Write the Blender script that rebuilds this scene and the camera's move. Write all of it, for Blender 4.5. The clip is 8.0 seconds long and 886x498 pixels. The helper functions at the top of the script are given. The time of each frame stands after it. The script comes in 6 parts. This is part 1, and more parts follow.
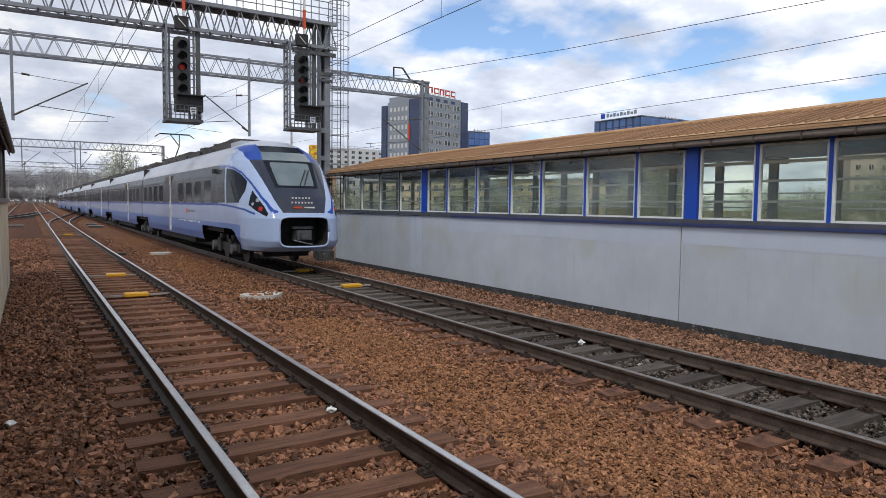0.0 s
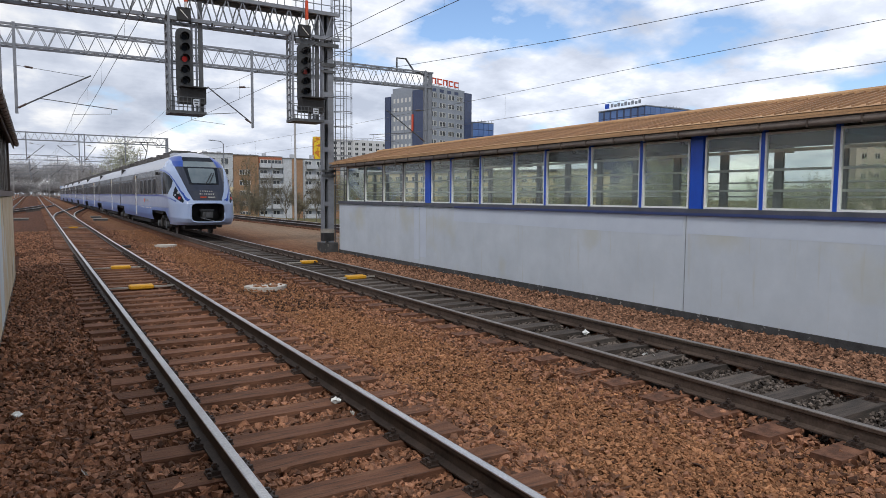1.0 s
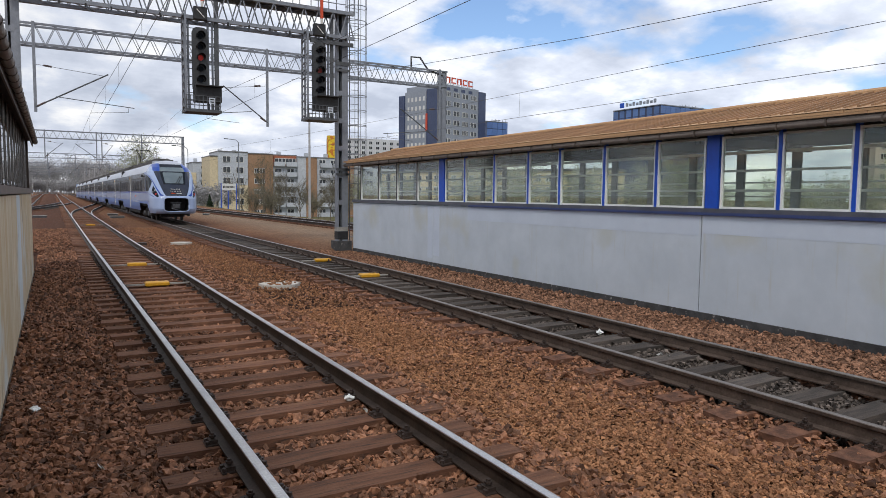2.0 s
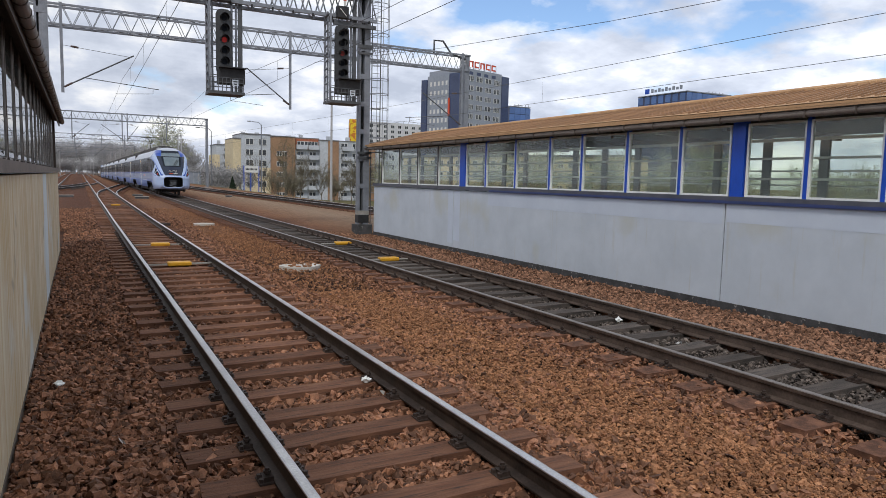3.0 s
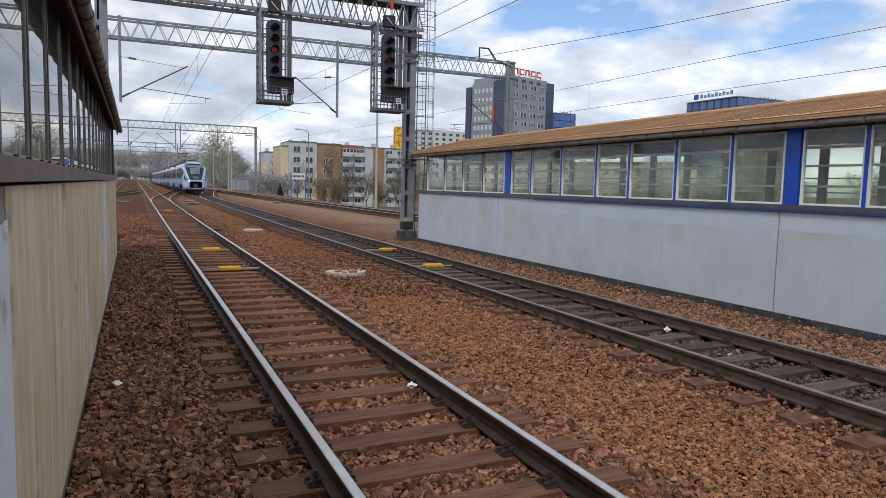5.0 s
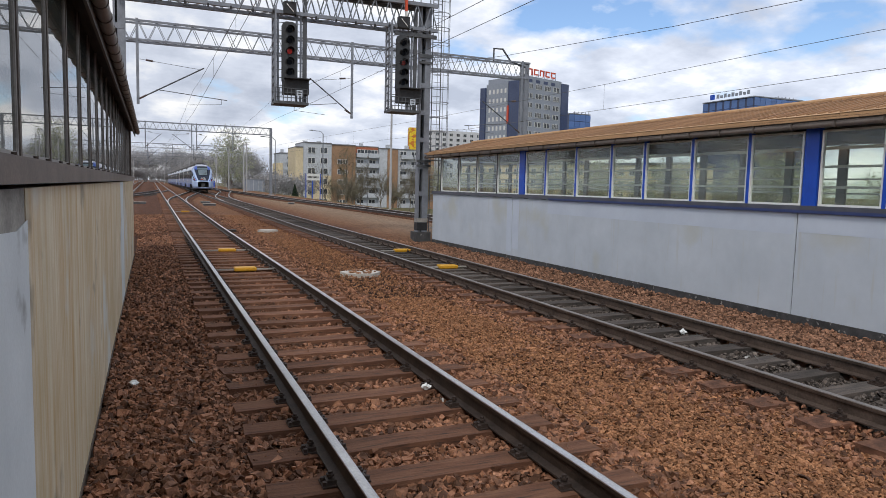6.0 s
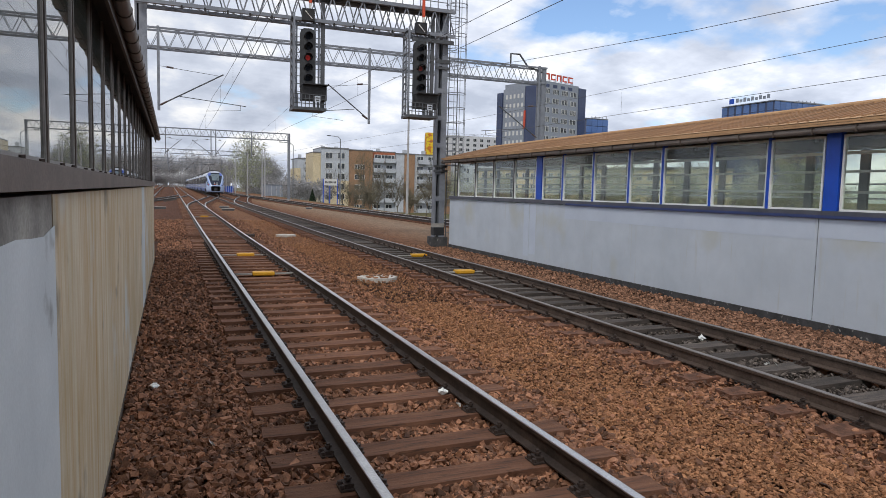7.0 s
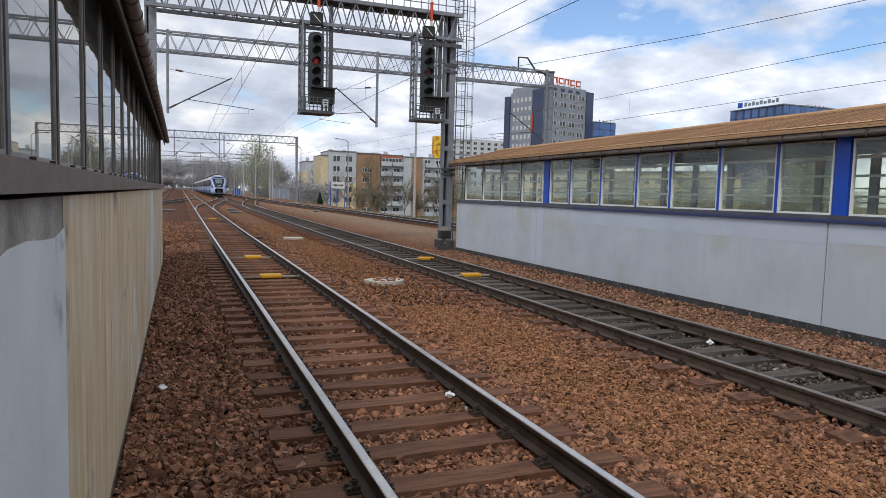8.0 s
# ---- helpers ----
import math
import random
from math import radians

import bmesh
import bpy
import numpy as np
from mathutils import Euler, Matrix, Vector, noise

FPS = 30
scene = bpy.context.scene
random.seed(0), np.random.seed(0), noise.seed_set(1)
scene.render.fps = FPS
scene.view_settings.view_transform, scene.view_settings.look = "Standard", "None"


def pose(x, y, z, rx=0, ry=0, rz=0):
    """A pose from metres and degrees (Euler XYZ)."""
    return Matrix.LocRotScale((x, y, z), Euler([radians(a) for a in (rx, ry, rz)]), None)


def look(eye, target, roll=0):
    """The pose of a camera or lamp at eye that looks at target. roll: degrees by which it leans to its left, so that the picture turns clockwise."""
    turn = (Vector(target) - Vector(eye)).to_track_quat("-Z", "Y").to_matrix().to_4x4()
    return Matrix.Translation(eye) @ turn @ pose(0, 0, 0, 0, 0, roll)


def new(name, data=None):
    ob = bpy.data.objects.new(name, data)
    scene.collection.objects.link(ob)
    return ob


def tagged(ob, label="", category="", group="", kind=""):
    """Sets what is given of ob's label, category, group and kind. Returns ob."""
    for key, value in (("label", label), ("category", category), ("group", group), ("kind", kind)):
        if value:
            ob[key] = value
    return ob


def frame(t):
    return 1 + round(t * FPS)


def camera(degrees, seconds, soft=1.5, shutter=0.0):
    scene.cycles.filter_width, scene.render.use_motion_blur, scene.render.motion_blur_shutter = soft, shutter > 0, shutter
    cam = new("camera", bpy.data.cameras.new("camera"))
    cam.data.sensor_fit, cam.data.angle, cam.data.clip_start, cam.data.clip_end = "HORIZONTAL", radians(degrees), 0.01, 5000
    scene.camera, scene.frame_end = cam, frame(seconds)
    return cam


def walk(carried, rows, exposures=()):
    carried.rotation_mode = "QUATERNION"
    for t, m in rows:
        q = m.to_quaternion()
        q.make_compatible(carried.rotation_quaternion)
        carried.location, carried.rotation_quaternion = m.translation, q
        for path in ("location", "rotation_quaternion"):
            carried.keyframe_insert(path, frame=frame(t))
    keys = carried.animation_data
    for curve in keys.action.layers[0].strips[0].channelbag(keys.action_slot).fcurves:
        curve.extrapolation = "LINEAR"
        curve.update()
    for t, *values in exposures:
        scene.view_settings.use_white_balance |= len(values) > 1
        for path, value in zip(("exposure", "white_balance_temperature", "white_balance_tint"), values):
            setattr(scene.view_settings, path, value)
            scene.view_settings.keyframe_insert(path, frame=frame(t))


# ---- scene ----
cam = camera(66.7, 8.0, soft=0.8)
# seconds, place, pitch, roll, yaw
STANDS = [
    (0.0, 0.024, -0.012, 1.917, -3.665, -0.697, -31.535),
    (0.5, 0.033, -0.021, 1.920, -3.899, -0.503, -31.258),
    (1.0, 0.038, 0.001, 1.906, -4.409, -0.414, -31.201),
    (2.5, 0.033, 0.009, 1.893, -4.704, -0.891, -29.113),
    (3.0, 0.055, 0.011, 1.885, -5.792, -1.371, -28.255),
    (3.5, 0.050, 0.021, 1.886, -5.521, -1.516, -27.367),
    (4.0, 0.045, 0.018, 1.886, -5.391, -1.068, -25.735),
    (4.5, 0.024, 0.006, 1.886, -5.293, -1.256, -24.948),
    (6.0, 0.016, 0.016, 1.891, -5.257, -1.429, -23.351),
    (6.5, 0.027, 0.005, 1.887, -4.959, -1.446, -22.380),
    (7.0, 0.003, -0.004, 1.895, -4.873, -1.402, -21.936),
    (7.5, 0.013, -0.002, 1.891, -4.993, -1.413, -21.632),
    (8.0, 0.000, 0.000, 1.893, -4.607, -1.559, -21.329),
]
walk(cam, [(t, pose(x, y, z, 90 + p, r, w)) for t, x, y, z, p, r, w in STANDS], exposures=[(0.0, 0.0), (8.0, 0.0)])


# ---- light ----
def make_world():
    w = bpy.data.worlds.new("sky")
    scene.world = w
    w.use_nodes = True
    nt = w.node_tree
    nt.nodes.clear()
    N, L = nt.nodes.new, nt.links.new
    out, bg = N("ShaderNodeOutputWorld"), N("ShaderNodeBackground")
    sky = N("ShaderNodeTexSky")
    sky.sky_type, sky.sun_disc = "NISHITA", False
    sky.air_density, sky.ozone_density = 1.0, 2.0
    sky.sun_elevation, sky.sun_rotation = radians(48), radians(215)
    tc = N("ShaderNodeTexCoord")
    sep = N("ShaderNodeSeparateXYZ")
    L(tc.outputs["Generated"], sep.inputs[0])

    def math_node(op, a, b=None, c=None):
        n = N("ShaderNodeMath")
        n.operation = op
        for i, v in enumerate((a, b, c)):
            if v is None:
                continue
            if isinstance(v, (int, float)):
                n.inputs[i].default_value = v
            else:
                L(v, n.inputs[i])
        return n.outputs[0]

    # the cloud deck is a flat layer: look up its place along each direction
    zz = math_node("ADD", math_node("MAXIMUM", sep.outputs[2], 0.0), 0.30)
    px, py = math_node("DIVIDE", sep.outputs[0], zz), math_node("DIVIDE", sep.outputs[1], zz)
    comb = N("ShaderNodeCombineXYZ")
    L(px, comb.inputs[0]), L(py, comb.inputs[1])
    big, fine = N("ShaderNodeTexNoise"), N("ShaderNodeTexNoise")
    for n, s, d, r in ((big, 2.1, 9, 0.52), (fine, 2.6, 9, 0.55)):
        n.inputs["Scale"].default_value, n.inputs["Detail"].default_value, n.inputs["Roughness"].default_value = s, d, r
    shift = N("ShaderNodeVectorMath")
    shift.operation = "ADD"
    shift.inputs[1].default_value = CLOUD_SHIFT
    L(comb.outputs[0], shift.inputs[0])
    L(shift.outputs[0], big.inputs["Vector"]), L(shift.outputs[0], fine.inputs["Vector"])
    cover, shade = N("ShaderNodeValToRGB"), N("ShaderNodeValToRGB")
    cover.color_ramp.elements[0].position, cover.color_ramp.elements[1].position = 0.375, 0.47
    # the deck opens towards the east-north-east
    dot = N("ShaderNodeVectorMath")
    dot.operation = "DOT_PRODUCT"
    dot.inputs[1].default_value = Vector(GAP_DIRECTION).normalized()
    L(tc.outputs["Generated"], dot.inputs[0])
    gap = N("ShaderNodeMapRange")
    gap.inputs[1].default_value, gap.inputs[2].default_value, gap.inputs[3].default_value, gap.inputs[4].default_value = 0.82, 1.0, 0.07, -0.05
    L(dot.outputs["Value"], gap.inputs[0])
    L(math_node("ADD", big.outputs[0], gap.outputs[0]), cover.inputs[0])
    e = shade.color_ramp.elements
    e[0].position, e[0].color = 0.38, (0.46, 0.51, 0.62, 1)
    e[1].position, e[1].color = 0.62, (1.0, 1.0, 1.0, 1)
    m = e.new(0.51)
    m.color = (0.66, 0.71, 0.82, 1)
    L(fine.outputs[0], shade.inputs[0])
    skyscale = N("ShaderNodeVectorMath")
    skyscale.operation = "SCALE"
    skyscale.inputs["Scale"].default_value = 0.15
    deep = N("ShaderNodeHueSaturation")
    deep.inputs["Saturation"].default_value = 1.0
    tint = N("ShaderNodeVectorMath")
    tint.operation = "MULTIPLY"
    tint.inputs[1].default_value = (0.92, 0.98, 1.08)
    L(sky.outputs[0], tint.inputs[0]), L(tint.outputs[0], deep.inputs["Color"]), L(deep.outputs[0], skyscale.inputs[0])
    cl = N("ShaderNodeVectorMath")
    cl.operation = "SCALE"
    lit = N("ShaderNodeMapRange")
    lit.inputs[1].default_value, lit.inputs[2].default_value, lit.inputs[3].default_value, lit.inputs[4].default_value = 0.5, 1.0, CLOUD_LIGHT * 0.91, CLOUD_LIGHT * 1.16
    L(dot.outputs["Value"], lit.inputs[0]), L(lit.outputs[0], cl.inputs["Scale"])
    L(shade.outputs[0], cl.inputs[0])
    mix = N("ShaderNodeMix")
    mix.data_type = "RGBA"
    L(cover.outputs[0], mix.inputs["Factor"]), L(skyscale.outputs[0], mix.inputs["A"]), L(cl.outputs[0], mix.inputs["B"])
    L(mix.outputs["Result"], bg.inputs[0])
    bg.inputs[1].default_value = 1.0
    L(bg.outputs[0], out.inputs[0])


CLOUD_SHIFT = (3.1, 1.7, 0.0)
GAP_DIRECTION = (0.82, 0.50, 0.16)
CLOUD_LIGHT = 1.10
make_world()
sun = new("sun", bpy.data.lights.new("sun", "SUN"))
sun.data.energy, sun.data.angle, sun.data.color = 1.5, radians(12), (1.0, 0.95, 0.88)
sun.matrix_world = look((-30, -42, 57), (0, 0, 0))


# ---- materials ----
def surf(name, c0, c1, rough=0.8, scale=3.0, grain=60.0, bump=0.15, metal=0.0, vary=0.0, island=0.0, stretch=(1, 1, 1), mid=None, spots=None, dist=0.01, spec=0.5, ior=1.5, fleck=0.18):
    """Two-scale procedural surface: broad patches from c0 to c1, fine grain in value and relief."""
    mt = bpy.data.materials.new(name)
    mt.use_nodes = True
    nt = mt.node_tree
    N, L = nt.nodes.new, nt.links.new
    b = nt.nodes["Principled BSDF"]
    b.inputs["Roughness"].default_value, b.inputs["Metallic"].default_value = rough, metal
    b.inputs["Specular IOR Level"].default_value, b.inputs["IOR"].default_value = spec, ior
    tc, mp = N("ShaderNodeTexCoord"), N("ShaderNodeMapping")
    mp.inputs["Scale"].default_value = stretch
    L(tc.outputs["Object"], mp.inputs[0])
    n1, n2 = N("ShaderNodeTexNoise"), N("ShaderNodeTexNoise")
    n1.inputs["Scale"].default_value, n1.inputs["Detail"].default_value, n1.inputs["Roughness"].default_value = scale, 6, 0.65
    n2.inputs["Scale"].default_value, n2.inputs["Detail"].default_value = grain, 4
    L(mp.outputs[0], n1.inputs["Vector"]), L(mp.outputs[0], n2.inputs["Vector"])
    ramp = N("ShaderNodeValToRGB")
    e = ramp.color_ramp.elements
    e[0].position, e[0].color = 0.32, (*c0, 1)
    e[1].position, e[1].color = 0.68, (*c1, 1)
    if mid:
        m = e.new(0.5)
        m.color = (*mid, 1)
    L(n1.outputs[0], ramp.inputs[0])
    col = ramp.outputs[0]
    if spots:
        colour, at, width = spots
        n3, r3, mx = N("ShaderNodeTexNoise"), N("ShaderNodeValToRGB"), N("ShaderNodeMix")
        n3.inputs["Scale"].default_value, n3.inputs["Detail"].default_value = scale * 2.7, 8
        L(mp.outputs[0], n3.inputs["Vector"]), L(n3.outputs[0], r3.inputs[0])
        r3.color_ramp.elements[0].position, r3.color_ramp.elements[1].position = at, at + width
        mx.data_type = "RGBA"
        L(r3.outputs[0], mx.inputs["Factor"]), L(col, mx.inputs["A"])
        mx.inputs["B"].default_value = (*colour, 1)
        col = mx.outputs["Result"]
    hsv = N("ShaderNodeHueSaturation")
    L(col, hsv.inputs["Color"])
    val = N("ShaderNodeMapRange")
    val.inputs[1].default_value, val.inputs[2].default_value = 0.25, 0.75
    val.inputs[3].default_value, val.inputs[4].default_value = 1 - fleck, 1 + fleck
    L(n2.outputs[0], val.inputs[0])
    v = val.outputs[0]
    for amount, node, sock in ((vary, "ShaderNodeObjectInfo", "Random"), (island, "ShaderNodeNewGeometry", "Random Per Island")):
        if amount:
            rnd, mr, mu = N(node), N("ShaderNodeMapRange"), N("ShaderNodeMath")
            mr.inputs[3].default_value, mr.inputs[4].default_value = 1 - amount, 1 + amount
            L(rnd.outputs[sock], mr.inputs[0])
            mu.operation = "MULTIPLY"
            L(v, mu.inputs[0]), L(mr.outputs[0], mu.inputs[1])
            v = mu.outputs[0]
    L(v, hsv.inputs["Value"])
    L(hsv.outputs[0], b.inputs["Base Color"])
    if bump:
        bp = N("ShaderNodeBump")
        bp.inputs["Strength"].default_value, bp.inputs["Distance"].default_value = bump, dist
        L(n2.outputs[0], bp.inputs["Height"]), L(bp.outputs[0], b.inputs["Normal"])
    return mt


def glass_mat(name, tint, gloss=1.0, base=0.035, rough=0.0, dusty=0.05):
    mt = bpy.data.materials.new(name)
    mt.use_nodes = True
    nt = mt.node_tree
    nt.nodes.clear()
    N, L = nt.nodes.new, nt.links.new
    out, mx, tr, gl, fr = N("ShaderNodeOutputMaterial"), N("ShaderNodeMixShader"), N("ShaderNodeBsdfTransparent"), N("ShaderNodeBsdfGlossy"), N("ShaderNodeLayerWeight")
    tr.inputs[0].default_value = (*tint, 1)
    gl.inputs[0].default_value, gl.inputs["Roughness"].default_value = (gloss, gloss, gloss, 1), rough
    pw, ad = N("ShaderNodeMath"), N("ShaderNodeMath")
    pw.operation, ad.operation = "POWER", "MULTIPLY_ADD"
    fr.inputs[0].default_value, pw.inputs[1].default_value, ad.inputs[1].default_value, ad.inputs[2].default_value = 0.5, 5.0, 0.95, base
    L(fr.outputs["Facing"], pw.inputs[0]), L(pw.outputs[0], ad.inputs[0])
    dust, veil = N("ShaderNodeBsdfDiffuse"), N("ShaderNodeMixShader")
    dust.inputs[0].default_value, veil.inputs[0].default_value = (0.62, 0.66, 0.58, 1), dusty
    L(tr.outputs[0], veil.inputs[1]), L(dust.outputs[0], veil.inputs[2])
    L(ad.outputs[0], mx.inputs[0]), L(veil.outputs[0], mx.inputs[1]), L(gl.outputs[0], mx.inputs[2]), L(mx.outputs[0], out.inputs[0])
    return mt


def glow_mat(name, colour, strength):
    mt = bpy.data.materials.new(name)
    mt.use_nodes = True
    b = mt.node_tree.nodes["Principled BSDF"]
    b.inputs["Base Color"].default_value = (*colour, 1)
    b.inputs["Emission Color"].default_value, b.inputs["Emission Strength"].default_value = (*colour, 1), strength
    return mt


def streaked_wall(name, base0, base1, stain, amount):
    """Painted render with rain streaks that run down from the ledge."""
    mt = surf(name, base0, base1, rough=0.75, scale=0.9, grain=90, bump=0.10, fleck=0.05)
    nt = mt.node_tree
    N, L = nt.nodes.new, nt.links.new
    b = nt.nodes["Principled BSDF"]
    old = b.inputs["Base Color"].links[0].from_socket
    tc, mp, n = N("ShaderNodeTexCoord"), N("ShaderNodeMapping"), N("ShaderNodeTexNoise")
    mp.inputs["Scale"].default_value = (1, 1, 0.05)
    L(tc.outputs["Object"], mp.inputs[0]), L(mp.outputs[0], n.inputs["Vector"])
    n.inputs["Scale"].default_value, n.inputs["Detail"].default_value, n.inputs["Roughness"].default_value = 9, 5, 0.7
    r = N("ShaderNodeValToRGB")
    r.color_ramp.elements[0].position, r.color_ramp.elements[1].position = 0.62 - amount, 0.80 - amount * 0.4
    L(n.outputs[0], r.inputs[0])
    mx = N("ShaderNodeMix")
    mx.data_type = "RGBA"
    L(r.outputs[0], mx.inputs["Factor"]), L(old, mx.inputs["A"])
    mx.inputs["B"].default_value = (*stain, 1)
    L(mx.outputs["Result"], b.inputs["Base Color"])
    return mt


def add_stains(mt, colour, scale, at, width):
    """Irregular stains over a finished material."""
    nt = mt.node_tree
    N, L = nt.nodes.new, nt.links.new
    b = nt.nodes["Principled BSDF"]
    old = b.inputs["Base Color"].links[0].from_socket
    tc, n, r, mx = N("ShaderNodeTexCoord"), N("ShaderNodeTexNoise"), N("ShaderNodeValToRGB"), N("ShaderNodeMix")
    n.inputs["Scale"].default_value, n.inputs["Detail"].default_value = scale, 7
    L(tc.outputs["Object"], n.inputs["Vector"]), L(n.outputs[0], r.inputs[0])
    r.color_ramp.elements[0].position, r.color_ramp.elements[1].position = at, at + width
    mx.data_type = "RGBA"
    L(r.outputs[0], mx.inputs["Factor"]), L(old, mx.inputs["A"])
    mx.inputs["B"].default_value = (*colour, 1)
    L(mx.outputs["Result"], b.inputs["Base Color"])
    return mt


def ground_mat():
    """Rust-brown ballast by the tracks, ochre gravel between them, dry grass beyond."""
    mt = bpy.data.materials.new("trackbed_ground")
    mt.use_nodes = True
    nt = mt.node_tree
    N, L = nt.nodes.new, nt.links.new
    b = nt.nodes["Principled BSDF"]
    b.inputs["Roughness"].default_value = 0.95
    b.inputs["Specular IOR Level"].default_value = 0.15
    tc = N("ShaderNodeTexCoord")
    sep = N("ShaderNodeSeparateXYZ")
    L(tc.outputs["Object"], sep.inputs[0])
    edge = N("ShaderNodeTexNoise")
    edge.inputs["Scale"].default_value, edge.inputs["Detail"].default_value = 1.3, 5
    L(tc.outputs["Object"], edge.inputs["Vector"])
    wob = N("ShaderNodeMath")
    wob.operation = "MULTIPLY_ADD"
    L(edge.outputs[0], wob.inputs[0])
    wob.inputs[1].default_value = 1.1
    L(sep.outputs[0], wob.inputs[2])
    ramp = N("ShaderNodeValToRGB")
    mr = N("ShaderNodeMapRange")
    mr.inputs[1].default_value, mr.inputs[2].default_value = -10, 30
    L(wob.outputs[0], mr.inputs[0]), L(mr.outputs[0], ramp.inputs[0])
    e = ramp.color_ramp.elements

    def at(x):
        return (x + 10.55) / 40
    stops = ((-6, OCHRE), (-0.5, RUST), (3.4, RUST), (4.0, OCHRE), (5.5, OCHRE), (6.0, GREYBED), (7.6, GREYBED), (8.2, RUST), (9.6, OCHRE), (13, PALE), (18, OCHRE), (20, GRASS))
    e[0].position, e[0].color = at(stops[0][0]), (*stops[0][1], 1)
    e[1].position, e[1].color = at(stops[-1][0]), (*stops[-1][1], 1)
    for x, c in stops[1:-1]:
        s = e.new(at(x))
        s.color = (*c, 1)
    vor, vn = N("ShaderNodeTexVoronoi"), N("ShaderNodeTexNoise")
    vor.inputs["Scale"].default_value = 24
    L(tc.outputs["Object"], vor.inputs["Vector"])
    vn.inputs["Scale"].default_value, vn.inputs["Detail"].default_value = 6, 8
    L(tc.outputs["Object"], vn.inputs["Vector"])
    bw = N("ShaderNodeRGBToBW")
    L(vor.outputs["Color"], bw.inputs[0])
    m1, m2 = N("ShaderNodeMapRange"), N("ShaderNodeMapRange")
    m1.inputs[3].default_value, m1.inputs[4].default_value = 0.35, 1.6
    m2.inputs[1].default_value, m2.inputs[2].default_value, m2.inputs[3].default_value, m2.inputs[4].default_value = 0.3, 0.7, 0.75, 1.2
    L(bw.outputs[0], m1.inputs[0]), L(vn.outputs[0], m2.inputs[0])
    mu = N("ShaderNodeMath")
    mu.operation = "MULTIPLY"
    L(m1.outputs[0], mu.inputs[0]), L(m2.outputs[0], mu.inputs[1])
    hsv = N("ShaderNodeHueSaturation")
    # sheet darkened under the near stones: shade of the gaps painted in
    gap_fade, under = N("ShaderNodeMapRange"), N("ShaderNodeMix")
    gap_fade.inputs[1].default_value, gap_fade.inputs[2].default_value = 16, 30
    L(sep.outputs[1], gap_fade.inputs[0])
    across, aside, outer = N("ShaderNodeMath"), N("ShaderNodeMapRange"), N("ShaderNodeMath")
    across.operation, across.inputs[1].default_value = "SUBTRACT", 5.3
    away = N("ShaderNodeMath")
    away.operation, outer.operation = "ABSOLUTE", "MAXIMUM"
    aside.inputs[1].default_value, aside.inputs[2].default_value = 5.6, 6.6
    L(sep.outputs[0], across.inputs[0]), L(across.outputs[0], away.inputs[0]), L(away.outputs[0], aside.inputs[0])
    L(gap_fade.outputs[0], outer.inputs[0]), L(aside.outputs[0], outer.inputs[1])
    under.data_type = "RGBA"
    under.inputs["A"].default_value = (*GAP_SHADE, 1)
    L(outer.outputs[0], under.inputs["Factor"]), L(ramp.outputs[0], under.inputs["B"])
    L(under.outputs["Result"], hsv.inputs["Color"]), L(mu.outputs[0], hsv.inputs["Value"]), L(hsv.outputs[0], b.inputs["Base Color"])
    bp = N("ShaderNodeBump")
    bp.inputs["Strength"].default_value, bp.inputs["Distance"].default_value = 0.9, 0.03
    bp.invert = True
    L(vor.outputs["Distance"], bp.inputs["Height"]), L(bp.outputs[0], b.inputs["Normal"])
    return mt


RUST, OCHRE, GREYBED = (0.105, 0.048, 0.030), (0.20, 0.098, 0.053), (0.07, 0.054, 0.045)
# shade between the near stones, as a ground colour
GAP_SHADE = (0.04, 0.021, 0.014)
PALE, GRASS = (0.27, 0.19, 0.13), (0.13, 0.12, 0.06)
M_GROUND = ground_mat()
M_STONE_RUST = surf("rusty_ballast", (0.115, 0.049, 0.028), (0.33, 0.163, 0.092), rough=0.7, scale=14, grain=90, bump=0.35, island=0.7, spec=0.3)
M_STONE_OCHRE = surf("ochre_gravel", (0.195, 0.088, 0.044), (0.385, 0.192, 0.096), rough=0.8, scale=10, grain=90, bump=0.3, island=0.5, spec=0.25)
M_STONE_SIDE = surf("brown_side_ballast", (0.13, 0.066, 0.041), (0.34, 0.185, 0.115), rough=0.85, scale=10, grain=90, bump=0.3, island=0.7, spec=0.25)
M_STONE_GREY = surf("grey_ballast", (0.055, 0.047, 0.042), (0.15, 0.122, 0.104), rough=0.85, scale=12, grain=90, bump=0.3, island=0.75, spec=0.25)
M_SLEEPER = surf("rusty_wood", (0.125, 0.056, 0.034), (0.25, 0.125, 0.075), rough=0.85, scale=3, grain=40, bump=0.5, vary=0.3, stretch=(0.5, 6, 6), spots=((0.05, 0.035, 0.03), 0.55, 0.2), spec=0.25)
M_SLEEPER_OLD = surf("weathered_grey_wood", (0.045, 0.042, 0.04), (0.13, 0.105, 0.09), rough=0.85, scale=3, grain=40, bump=0.5, vary=0.3, stretch=(0.5, 6, 6), spec=0.25)


